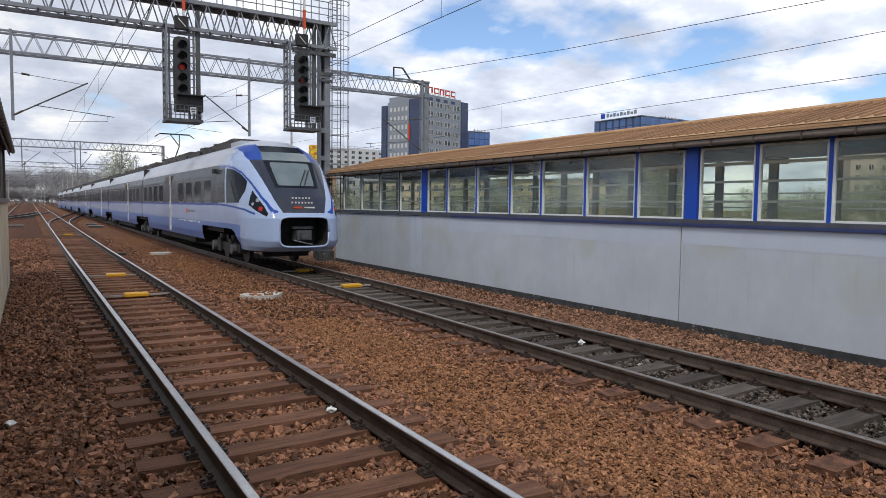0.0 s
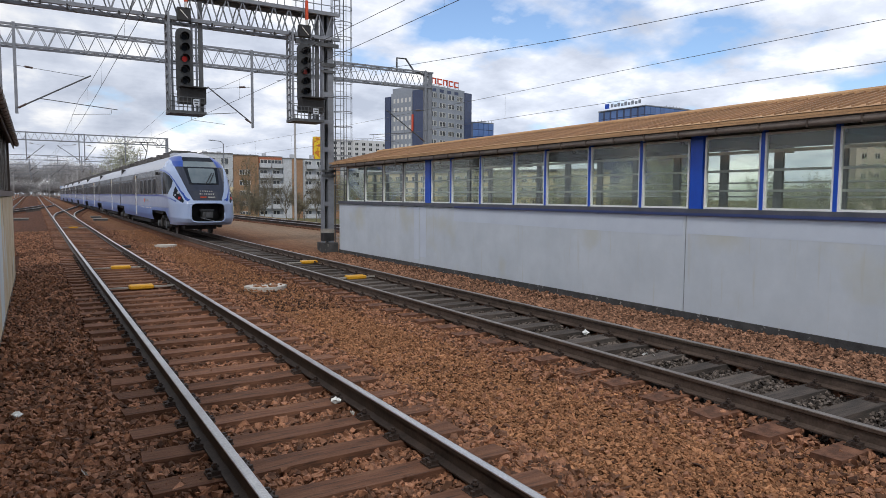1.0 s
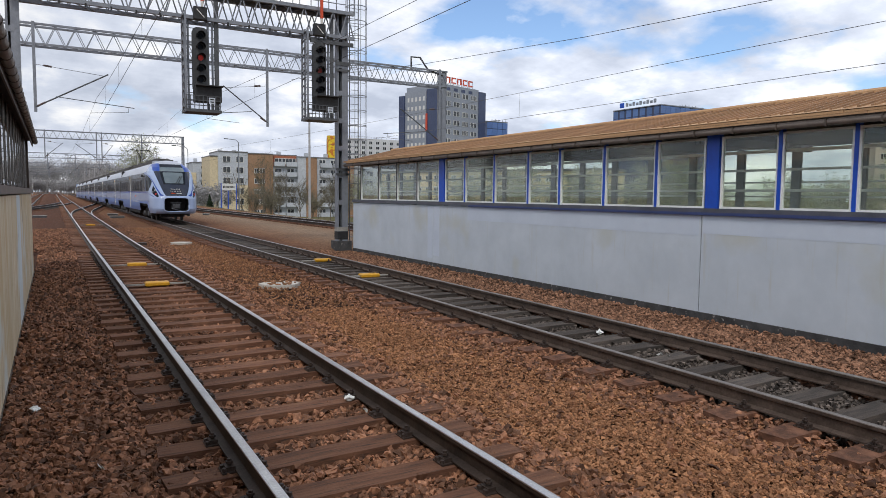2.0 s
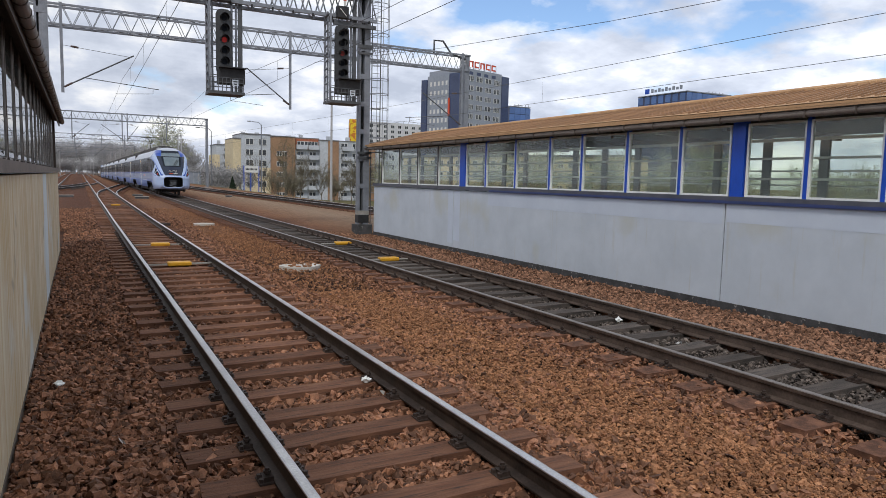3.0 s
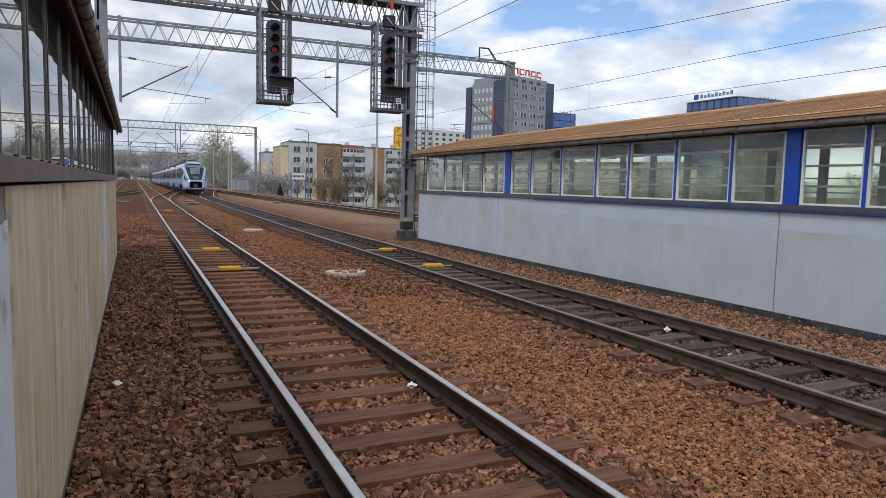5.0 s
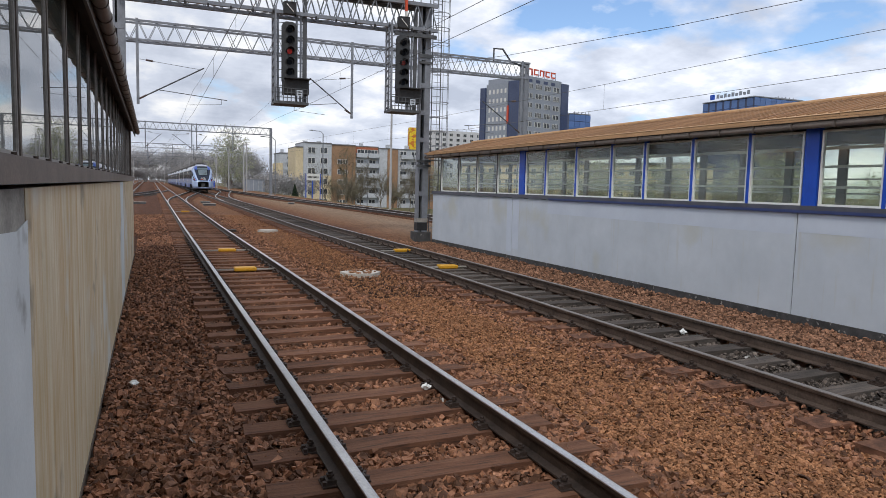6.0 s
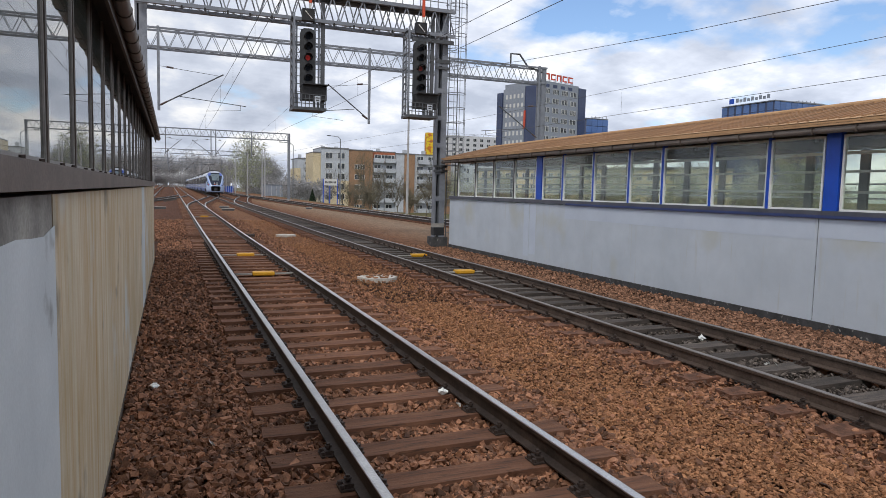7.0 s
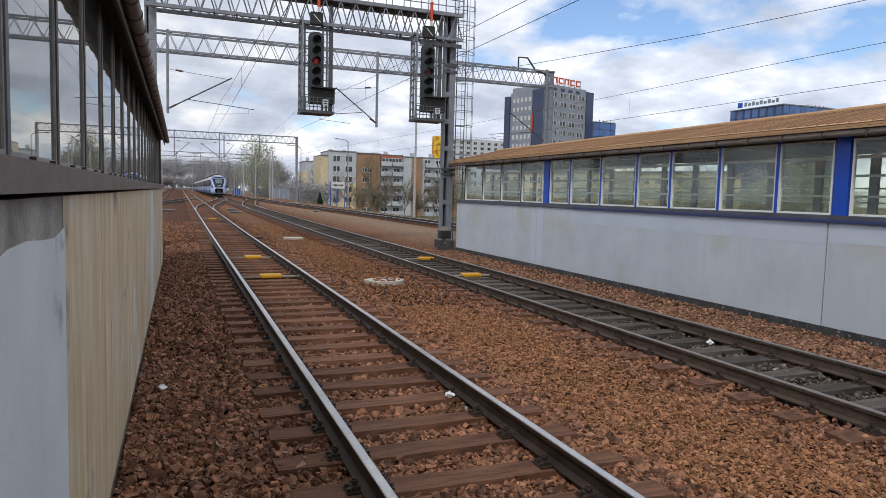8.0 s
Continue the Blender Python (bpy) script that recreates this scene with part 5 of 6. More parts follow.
def make_nose(train):
    zs, v = [], 0.55
    while v < 4.01:
        zs.append(v)
        v += 0.018
    zs.append(4.02)
    n = 420
    ss = [-1 + 2 * i / n for i in range(n + 1)]
    groups = {}
    pts = [[nose_point(z, s) for s in ss] for z in zs]
    for i in range(len(zs) - 1):
        for j in range(n):
            c = (pts[i][j] + pts[i + 1][j + 1] + pts[i + 1][j] + pts[i][j + 1]) / 4
            key = nose_region(c)
            groups.setdefault("other_lamp" if key == "lamp" and c[0] > 0 else key, []).append((i, j))
    look_of = {"white": ("nose_shell", M_T_WHITE), "hood": ("hood_panel", M_T_HOOD), "pane": ("windscreen", M_T_PANE), "visor_sheen": ("visor_sheen", M_T_PANE), "glass": ("dark_glazing", M_T_GLASS), "blue": ("blue_crest", M_T_BLUE),
               "lamp": ("headlight", M_T_GLASS), "other_lamp": ("headlight", M_T_GLASS), "band": ("window_band", M_T_BAND), "skirt": ("skirt", M_T_SKIRT), "shoulder": ("roof_shoulder", M_T_ROOF), "roofpanel": ("roof_cowl", M_T_ROOF)}
    for key, faces in groups.items():
        if key in ("opening", "void"):
            continue
        bm, made = bmesh.new(), {}

        def vert(i, j):
            if (i, j) not in made:
                made[i, j] = bm.verts.new(pts[i][j])
            return made[i, j]
        for i, j in faces:
            q = [vert(i, j), vert(i, j + 1), vert(i + 1, j + 1), vert(i + 1, j)]
            bm.faces.new(q)
        nm, m = look_of[key]
        part(nm, bm, m, train, smooth=True)
    # coupler in its recess
    rec = bmesh.new()
    ring = [(0.72 * abs(math.cos(a)) ** 0.34 * (1 if math.cos(a) > 0 else -1), 1.12 + 0.42 * abs(math.sin(a)) ** 0.34 * (1 if math.sin(a) > 0 else -1)) for a in [2 * math.pi * k / 32 for k in range(32)]]
    f = [rec.verts.new((x * 1.01, 0.03 + 0.16 * abs(x) ** 2, 1.12 + (z - 1.12) * 1.02)) for x, z in ring]
    b = [rec.verts.new((x * 0.9, 0.95, z)) for x, z in ring]
    for k in range(32):
        rec.faces.new((f[k], f[(k + 1) % 32], b[(k + 1) % 32], b[k]))
    rec.faces.new(b)
    part("coupler_recess", rec, M_T_UNDER, train)
    loop = [(x * 1.02, 0.02 + 0.17 * abs(x) ** 2, 1.12 + (z - 1.12) * 1.03) for x, z in ring]
    lip = tube(bmesh.new(), loop + loop[:1], 0.03, 8)
    part("recess_lip", lip, M_T_WHITE, train, smooth=True)
    cp = part("coupler", boxes((-0.22, 0.22, 0.15, 0.75, 0.88, 1.16), (-0.30, 0.30, 0.28, 0.5, 1.20, 1.27), (-0.12, 0.12, 0.05, 0.16, 0.93, 1.1)), M_STEEL_DARK, train, "grey steel automatic coupler")
    part("coupler_hose", rods([((-0.3, 0.2, 0.88), (0.0, 0.12, 0.80)), ((0.0, 0.12, 0.80), (0.28, 0.2, 0.74))], 0.02, 5), M_STEEL, cp)
    # tail lights in the headlight clusters
    for sg in (-1, 1):
        for z, off, r in ((1.76, 0.57, 0.075),):
            W = lerp_table(SIDE_W, z)
            best = min(((abs(nose_point(z, sg * k / 200).y - off), k) for k in range(60, 200)))[1]
            p = nose_point(z, sg * best / 200)
            q = nose_point(z, sg * (best + 2) / 200)
            d = (q - p).normalized()
            nrm = Vector((d.y, -d.x, 0)) * sg
            if nrm.x * sg < 0:
                nrm = -nrm
            part("tail_light", rods([(p - nrm * 0.02, p + nrm * 0.015)], r, 12), M_RED_LAMP, train, "lit red tail light")
    for sg in (-1, 1):
        for z, off, r in ((2.0, 0.80, 0.07), (1.90, 0.95, 0.05)):
            best = min(((abs(nose_point(z, sg * k / 200).y - off), k) for k in range(60, 200)))[1]
            p, q = nose_point(z, sg * best / 200), nose_point(z, sg * (best + 2) / 200)
            d = (q - p).normalized()
            nrm = Vector((d.y, -d.x, 0)) * (1 if d.y * sg > 0 else -1)
            part("headlamp_reflector", rods([(p - nrm * 0.02, p + nrm * 0.012)], r, 12), M_T_ROOF, train, "pale headlamp reflector")
    # writing on the hood as plain bars, following the slope
    for z, w, n in ((2.09, 0.30, 6), (1.96, 0.34, 7)):
        for k in range(n):
            x = -w + 2 * w * (k + 0.5) / n
            y = lerp_table(NOSE_Y, z) - 0.012
            part("hood_marking", rods([((x - w / n * 0.55, y - 0.0 + 0.12 * x * x, z), (x + w / n * 0.30, y + 0.12 * x * x, z))], 0.034, 4), M_WHITE, train)
    part("hood_emblem", rods([((-0.30, 0.205, 1.82), (-0.05, 0.195, 1.82))], 0.04, 4), M_RED, train, "orange emblem bar")
    part("hood_emblem", rods([((0.02, 0.195, 1.82), (0.34, 0.205, 1.82))], 0.03, 4), M_WHITE, train)
    # wipers
    part("wiper", rods([((0.20, 0.72, 2.42), (0.52, 1.22, 2.95)), ((0.05, 0.70, 2.41), (0.42, 1.22, 2.95)), ((-0.62, 0.80, 2.44), (0.58, 0.75, 2.40))], 0.018, 4), M_BLACK, train)
    part("plough", boxes((-0.72, 0.72, 1.75, 1.85, 0.30, 0.70)), M_T_UNDER, train, "black snow plough")
    for sg in (-1, 1):
        part("camera_pod", boxes((sg * 1.48 - 0.06, sg * 1.48 + 0.06, 4.5, 4.75, 2.9, 3.04)), M_BLACK, train)


def strip(profile, y0, y1):
    bm = bmesh.new()
    for s in (-1, 1):
        a = [bm.verts.new((s * x, y0, z)) for x, z in profile]
        b = [bm.verts.new((s * x, y1, z)) for x, z in profile]
        for k in range(len(profile) - 1):
            bm.faces.new((a[k], a[k + 1], b[k + 1], b[k]) if s > 0 else (b[k], b[k + 1], a[k + 1], a[k]))
    return bm


def zline(z0, z1, n=4, out=0.0):
    return [(lerp_table(SIDE_W, z0 + (z1 - z0) * k / n) + out, z0 + (z1 - z0) * k / n) for k in range(n + 1)]


def rounded_pane(w, h, r, t):
    bm = bmesh.new()
    ring = []
    for cx, cz, a0 in ((w / 2 - r, h / 2 - r, 0), (-w / 2 + r, h / 2 - r, 90), (-w / 2 + r, -h / 2 + r, 180), (w / 2 - r, -h / 2 + r, 270)):
        for k in range(4):
            a = radians(a0 + 30 * k)
            ring.append((cx + r * math.cos(a), cz + r * math.sin(a)))
    f = [bm.verts.new((-t, y, z)) for y, z in ring]
    b = [bm.verts.new((t, y, z)) for y, z in ring]
    bm.faces.new(f[::-1]), bm.faces.new(b)
    for k in range(16):
        bm.faces.new((f[k], f[(k + 1) % 16], b[(k + 1) % 16], b[k]))
    bmesh.ops.recalc_face_normals(bm, faces=bm.faces)
    return bm


def bogie(train, y):
    bg = part("bogie", boxes((-1.15, -0.95, y - 1.75, y + 1.75, 0.36, 0.62), (0.95, 1.15, y - 1.75, y + 1.75, 0.36, 0.62), (-0.95, 0.95, y - 0.25, y + 0.25, 0.38, 0.66), (-1.22, -1.16, y - 0.9, y - 0.5, 0.3, 0.75), (-1.22, -1.16, y + 0.5, y + 0.9, 0.3, 0.75)), M_T_UNDER, train, "black bogie frame")
    for dy in (-1.25, 1.25):
        for s in (-1, 1):
            part("axle_box", rods([((s * 1.12, y + dy, 0.46), (s * 1.30, y + dy, 0.46))], 0.17, 10), M_STEEL_DARK, bg)
            part("spring", rods([((s * 1.06, y + dy * 0.62, 0.5), (s * 1.06, y + dy * 0.62, 0.88))], 0.11, 8), M_STEEL_DARK, bg)
    sets = []
    for dy in (-1.25, 1.25):
        ws = new("wheelset")
        ws.parent = train
        ws.matrix_basis = pose(0, y + dy, 0.43)
        part("axle", rods([((-0.9, 0, 0), (0.9, 0, 0))], 0.08, 8), M_T_WHEEL, ws)
        for s in (-1, 1):
            part("wheel", rods([((s * 0.70, 0, 0), (s * 0.82, 0, 0))], 0.425, 24), M_T_WHEEL, ws)
            part("wheel_hub", boxes((s * 0.83 - 0.02, s * 0.83 + 0.02, -0.14, 0.14, -0.06, 0.06)), M_T_UNDER, ws)
        sets.append((ws, y + dy))
    return sets


def make_train():
    tr = thing("passenger_train", RT, 18.5, 0, "pale blue electric multiple unit with grey window band, red tail lights", "train")
    make_nose(tr)
    pane = rounded_pane(1.10, 0.74, 0.14, 0.010)
    me = bpy.data.meshes.new("window")
    pane.to_mesh(me)
    pane.free()
    me.materials.append(M_T_GLASS)
    rim = rounded_pane(1.20, 0.84, 0.17, 0.005)
    me2 = bpy.data.meshes.new("window_rim")
    rim.to_mesh(me2)
    rim.free()
    me2.materials.append(M_STEEL)
    y, n = NOSE_END, 0
    lengths = [17.5] + [18.4] * 7
    spun = []
    for n, ln in enumerate(lengths):
        a, b = y + (0.0 if n == 0 else 0.22), y + ln
        sk0, sk1 = a + (2.4 if n == 0 else 2.2), b - 2.1
        part("skirt", strip(zline(0.62, 1.13), sk0, sk1), M_T_SKIRT, tr, "light blue lower skirt")
        part("skirt_rail", strip(zline(1.13, 1.28, 1), a, b), M_T_SKIRT, tr)
        part("lower_side", strip(zline(1.28, 1.845), a, b), M_T_WHITE, tr)
        part("blue_line", strip(zline(1.845, 1.93, 1), a, b), M_T_BLUE, tr)
        band = part("window_band", strip(zline(1.93, 3.17), a, b), M_T_BAND, tr, "dark grey window band")
        part("roof_shell", strip(zline(3.17, 3.95, 10), a, b), M_T_ROOF, tr, "silver roof shell", smooth=True)
        part("end_wall", boxes((-1.25, 1.25, b - 0.06, b - 0.02, 0.9, 3.6)), M_BLACK, tr)
        part("underframe", boxes((-1.25, 1.25, a, b, 0.95, 1.25)), M_T_UNDER, tr)
        if n:
            part("gangway", boxes((-1.30, 1.30, y - 0.03, y + 0.24, 0.95, 3.7)), M_BLACK, tr, "black gangway bellows")
        door = a + 8.8 if n == 0 else a + 6.0
        yy = a + 1.5
        while yy < b - 1.0:
            if abs(yy - door) > 1.0:
                for s in (-1, 1):
                    share("window", me, band, s * 1.430, yy, 2.34)
                    share("window_rim", me2, band, s * 1.428, yy, 2.34)
            yy += 1.62
        for s in (-1, 1):
            d = part("door", boxes((s * 1.425 - 0.012, s * 1.425 + 0.012, door + 0.16, door + 1.3, 1.95, 3.05)), M_T_BAND, tr, "grey sliding door with a pale post")
            part("door_edge", boxes((s * 1.435 - 0.016, s * 1.435 + 0.016, door - 0.17, door + 0.17, 0.72, 3.10)), M_WHITE, d)
            part("door_sticker", boxes((s * 1.452 - 0.008, s * 1.452 + 0.008, door - 0.1, door + 0.1, 2.86, 3.02)), M_YELLOW, d)
            part("door_panel_mark", boxes((s * 1.452 - 0.008, s * 1.452 + 0.008, door - 0.06, door + 0.06, 1.25, 1.7), (s * 1.452 - 0.008, s * 1.452 + 0.008, door - 0.06, door + 0.06, 2.0, 2.7)), M_T_BAND, d)
        if n == 0:
            for s in (-1, 1):
                part("side_logo", boxes((s * 1.434 - 0.006, s * 1.434 + 0.006, 9.50, 9.78, 1.53, 1.70)), M_RED, tr, "small red emblem")
                for k in range(3):
                    part("side_lettering", boxes((s * 1.434 - 0.006, s * 1.434 + 0.006, 8.0 + 0.48 * k, 8.40 + 0.48 * k, 1.58, 1.66)), M_STEEL, tr)
                for k in range(7):
                    part("skirt_lettering", boxes((s * 1.434 - 0.006, s * 1.434 + 0.006, 7.2 + 0.62 * k, 7.2 + 0.62 * k + 0.30 + 0.1 * (k % 3), 1.19 + 0.02 * (k % 2), 1.245)), M_WHITE, tr)
        # roof equipment
        rnd = random.Random(n)
        q = a + 1.0
        while q < b - 2.5:
            ln2 = rnd.uniform(1.2, 2.8)
            part("roof_unit", boxes((-0.62, 0.62, q, q + ln2, 3.82, 4.06 + rnd.uniform(0, 0.12)), (-0.75, -0.66, q + 0.1, q + ln2 - 0.1, 3.78, 4.0), (-0.45, 0.45, q + ln2 * 0.3, q + ln2 * 0.6, 4.06, 4.24)), M_T_EQUIP, tr)
            q += ln2 + rnd.uniform(0.2, 0.6)
        part("underfloor", boxes((-1.15, 1.15, a + 5.0, b - 4.5, 0.36, 0.95)), M_T_UNDER, tr)
        spun += bogie(tr, a + (-0.1 if n else 0.1))
        y += ln
    bogie(tr, y - 3)
    part("tail_cab", boxes((-1.4, 1.4, y, y + 0.5, 0.5, 3.8), (-1.3, 1.3, y + 0.5, y + 3, 0.5, 3.0)), M_T_WHITE, tr)
    # pantograph, raised
    py = 19.8
    pan = part("pantograph_base", boxes((-0.6, 0.6, py - 0.8, py + 0.8, 4.12, 4.2)), M_T_UNDER, tr)
    part("pantograph_arm", rods([((0, py + 0.6, 4.2), (0, py - 0.9, 4.85)), ((0.0, py - 0.9, 4.85), (0.22, py + 0.3, 5.54)), ((0.0, py - 0.9, 4.85), (-0.22, py + 0.3, 5.54))], 0.028, 6), M_T_UNDER, pan)
    part("pantograph_head", rods([((-0.75, py + 0.25, 5.58), (0.75, py + 0.25, 5.58)), ((-0.75, py + 0.5, 5.58), (0.75, py + 0.5, 5.58)), ((0.75, py + 0.37, 5.58), (1.0, py + 0.37, 5.40)), ((-0.75, py + 0.37, 5.58), (-1.0, py + 0.37, 5.40))], 0.025, 5), M_T_UNDER, pan)
    part("roof_fairing", boxes((-0.72, 0.72, 4.2, 6.4, 3.86, 4.0)), M_T_ROOF, tr)
    return tr, spun


TRAIN, WHEELSETS = make_train()


def train_at(t):
    return 18.5 + 13.0 * t + 0.12 * t * t


# ---- things on the trackbed ----
def balise(x, y, z=0.0):
    b = thing("yellow_track_magnet", x, y, z, "yellow painted track magnet fixed between the rails", "track magnet", "yellow track magnets")
    bm = boxes((-0.25, 0.25, -0.14, 0.14, -0.18, -0.09))
    bmesh.ops.bevel(bm, geom=bm.edges[:], offset=0.02, segments=1, affect="EDGES")
    part("housing", bm, M_YELLOW, b)
    part("carrier_bar", boxes((-0.70, -0.26, -0.03, 0.03, -0.16, -0.13)), M_CONCRETE, b, "pale carrier bar")
    part("carrier_bar", boxes((0.26, 0.70, -0.03, 0.03, -0.16, -0.13)), M_CONCRETE, b, "pale carrier bar")
    return b


for bx, by in ((LT + 0.08, 20.9), (LT + 0.03, 16.25), (RT + 0.5, 20.0), (RT + 0.18, 15.7), (LT, 46.0)):
    balise(bx, by, rise(by))


def cover_slab(x, y, r, label, holes):
    s = thing("manhole_cover", x, y, -0.222, label, "manhole cover", "manhole covers")
    bm = bmesh.new()
    rnd = random.Random(int(x * 10))
    ring = [(r * (1 + rnd.uniform(-0.12, 0.12)) * math.cos(2 * math.pi * k / 24), r * 0.95 * math.sin(2 * math.pi * k / 24)) for k in range(24)]
    a = [bm.verts.new((u, v, -0.06)) for u, v in ring]
    b = [bm.verts.new((u, v, 0.035)) for u, v in ring]
    bm.faces.new(a[::-1]), bm.faces.new(b)
    for k in range(24):
        bm.faces.new((a[k], a[(k + 1) % 24], b[(k + 1) % 24], b[k]))
    part("slab", bm, M_COVER, s)
    if holes:
        n = np.array([(rnd.uniform(-0.75, 0.75) * r, rnd.uniform(-0.8, 0.8) * r) for k in range(46)])
        pieces = bmesh.new()
        for u, v in n:
            if u * u + v * v < (0.9 * r) ** 2:
                rod(pieces, (u, v, 0.02), (u, v, 0.06), rnd.uniform(0.02, 0.055), 5)
        tagged(part("gravel_on_slab", pieces, M_STONE_OCHRE, s), kind="stuff")


cover_slab(4.62, 15.55, 0.46, "pale concrete manhole cover half covered with gravel", True)
cover_slab(4.75, 30.4, 0.42, "pale concrete manhole cover in the gravel", False)


def chips(x, y, z, n, seed, label, spread=0.07):
    rnd = random.Random(seed)
    s = thing("litter", x, y, z, label, "litter", "bits of litter")
    bm = bmesh.new()
    for k in range(n):
        p = Vector((rnd.uniform(-spread, spread), rnd.uniform(-spread, spread), 0))
        q = p + Vector((rnd.uniform(-0.06, 0.06), rnd.uniform(-0.04, 0.04), rnd.uniform(0.0, 0.05)))
        w = Vector((rnd.uniform(-0.02, 0.02), 0.03, 0.01))
        v = [bm.verts.new(c) for c in (p, p + w, q + w, q)]
        bm.faces.new(v)
    bmesh.ops.solidify(bm, geom=bm.faces[:], thickness=0.006)
    part("scrap", bm, M_WHITE, s)


chips(RT + 0.22, 6.15, -0.19, 4, 1, "crumpled white scrap of paper between the rails")
chips(LT + 0.60, 5.85, -0.19, 2, 2, "small white scrap by the rail", 0.02)
chips(0.35, 5.6, -0.22, 2, 3, "pale splinter lying on the ballast", 0.05)


def cable_box(x, y, label, w=0.5):
    s = thing("trackside_box", x, y, rise(y) - 0.27, label, "trackside box", "trackside boxes")
    part("lid", boxes((-w - 0.04, w + 0.04, -0.34, 0.34, 0.14, 0.18)), M_CONCRETE, s)
    part("body", boxes((-w, w, -0.3, 0.3, -0.05, 0.14)), M_STEEL_DARK, s)


def rail_lubricator(x, y):
    s = thing("rail_device", x, y, rise(y) - 0.2, "small rusty rail-mounted device", "track device")
    part("body", boxes((-0.16, 0.16, -0.2, 0.2, -0.08, 0.10)), M_CLIP, s)
    part("bracket", boxes((-0.34, -0.161, -0.05, 0.05, -0.04, 0.02)), M_CLIP, s)


rail_lubricator(3.12, 29.5)
cable_box(4.5, 60, "concrete point-motor box beside the crossover")
cable_box(-0.9, 62, "dark point-motor box on a concrete slab")
cable_box(4.6, 66, "dark low box beside the crossover", 0.4)
cable_box(12.5, 66, "pale concrete cable box on the gravel", 0.25)


# ---- masts and lamps in the distance ----
def pole(name, x, y, z0, h, label, material, r=0.11, lamp=False, flip=1):
    p = thing(name, x, y, z0, label, "lamp post" if lamp else "mast", "lamp posts" if lamp else "line masts")
    bm = bmesh.new()
    rod(bm, (0, 0, -0.6), (0, 0, h), r, 8, r * 0.65)
    part("shaft", bm, material, p, smooth=False)
    if lamp:
        a = part("arm", rods([((0, 0, h), (-flip * 0.4, 0, h + 0.35)), ((-flip * 0.4, 0, h + 0.35), (-flip * 1.5, 0, h + 0.45))], 0.05, 6), material, p)
        part("lamp_head", boxes((-flip * 1.9 - 0.3, -flip * 1.9 + 0.3, -0.13, 0.13, h + 0.40, h + 0.52)), M_STEEL_DARK, a)
    else:
        part("crossarm", rods([((-0.5, 0, h - 0.4), (0.5, 0, h - 0.4))], 0.035, 5), M_STEEL_DARK, p)
    return p


pole("street_lamp", 25.7, 109, -3.0, 13.0, "grey steel street lamp below the embankment", M_STEEL, 0.12, True)
pole("line_mast", 20.9, 61, -0.8, 10.2, "pale concrete mast at the embankment edge", M_POLE, 0.13)
pole("street_lamp", 17.6, 106, -0.2, 8.6, "slim grey lamp post beside the gantry mast", M_STEEL, 0.07, True)
for mx, my, mh in ((16.6, 132, 9.2), (15.6, 128, 8.8), (14.8, 146, 9), (13.6, 160, 8.6), (12.7, 175, 8), (9.3, 190, 8.2), (9.3, 215, 8.2), (9.2, 245, 8), (-6, 140, 8.4), (-7, 190, 8.2), (-9, 175, 9), (-10, 220, 9), (-5.5, 260, 8.3), (4.4, 260, 8.2), (4.4, 320, 8)):
    pole("line_mast", mx, my, rise(my) - 0.3, mh, "pale concrete overhead line mast", M_POLE, 0.13)


def station_sign():
    s = thing("station_sign", 23.9, 108, -0.6, "white station name board on blue posts", "sign")
    for x in (-1.15, -0.1, 1.15):
        part("post", boxes((x - 0.06, x + 0.06, -0.05, 0.05, -2.0, 4.1 if abs(x) > 1 else 3.0)), M_BLUE, s)
    b = part("board", boxes((-1.08, 1.08, -0.12, -0.06, 3.05, 4.05)), M_WHITE, s, "white name board")
    for k in range(9):
        part("letter_bar", boxes((-0.9 + k * 0.2, -0.76 + k * 0.2, -0.128, -0.122, 3.4, 3.7)), M_BLACK, b)


station_sign()


def container(x, y, z, sx, sy, sz, label):
    c = thing("equipment_cabin", x, y, z, label, "cabin", "trackside cabins")
    part("body", boxes((-sx / 2, sx / 2, 0, sy, 0, sz)), M_BLUE if sx < 2.5 else M_TOWER, c)
    for k in range(4):
        part("rib", boxes((-sx / 2 + sx * (k + 0.5) / 4 - 0.05, -sx / 2 + sx * (k + 0.5) / 4 + 0.05, -0.05, -0.003, 0.1, sz - 0.1)), M_APT_GREY, c)
    part("roof", boxes((-sx / 2 - 0.1, sx / 2 + 0.1, -0.1, sy + 0.1, sz, sz + 0.12)), M_STEEL, c)


container(19.4, 140, -0.8, 3.6, 4, 3.2, "blue-grey equipment cabin beside the curved track")
container(14.0, 182, 0.1, 2.0, 2, 1.9, "small blue cabinet beside the line")


# ---- buildings ----
def window_mesh(w, h):
    a = boxes((-w / 2, w / 2, -0.07, -0.05, 0, h))
    me = bpy.data.meshes.new("pane")
    a.to_mesh(me)
    a.free()
    me.materials.append(M_WIN)
    t = 0.09
    b = boxes((-w / 2 - t, -w / 2, -0.12, 0.05, -t, h + t), (w / 2, w / 2 + t, -0.12, 0.05, -t, h + t), (-w / 2, w / 2, -0.12, 0.05, -t, 0), (-w / 2, w / 2, -0.12, 0.05, h, h + t), (-0.05, 0.05, -0.12, -0.071, 0, h))
    me2 = bpy.data.meshes.new("window_frame")
    b.to_mesh(me2)
    b.free()
    me2.materials.append(M_WINFRAME)
    return me, me2


def window_row(parent, meshes, xs, y, zs):
    for z in zs:
        for x in xs:
            w = share("window", meshes[1], parent, x, y, z)
            share("pane", meshes[0], w, 0, 0, 0)


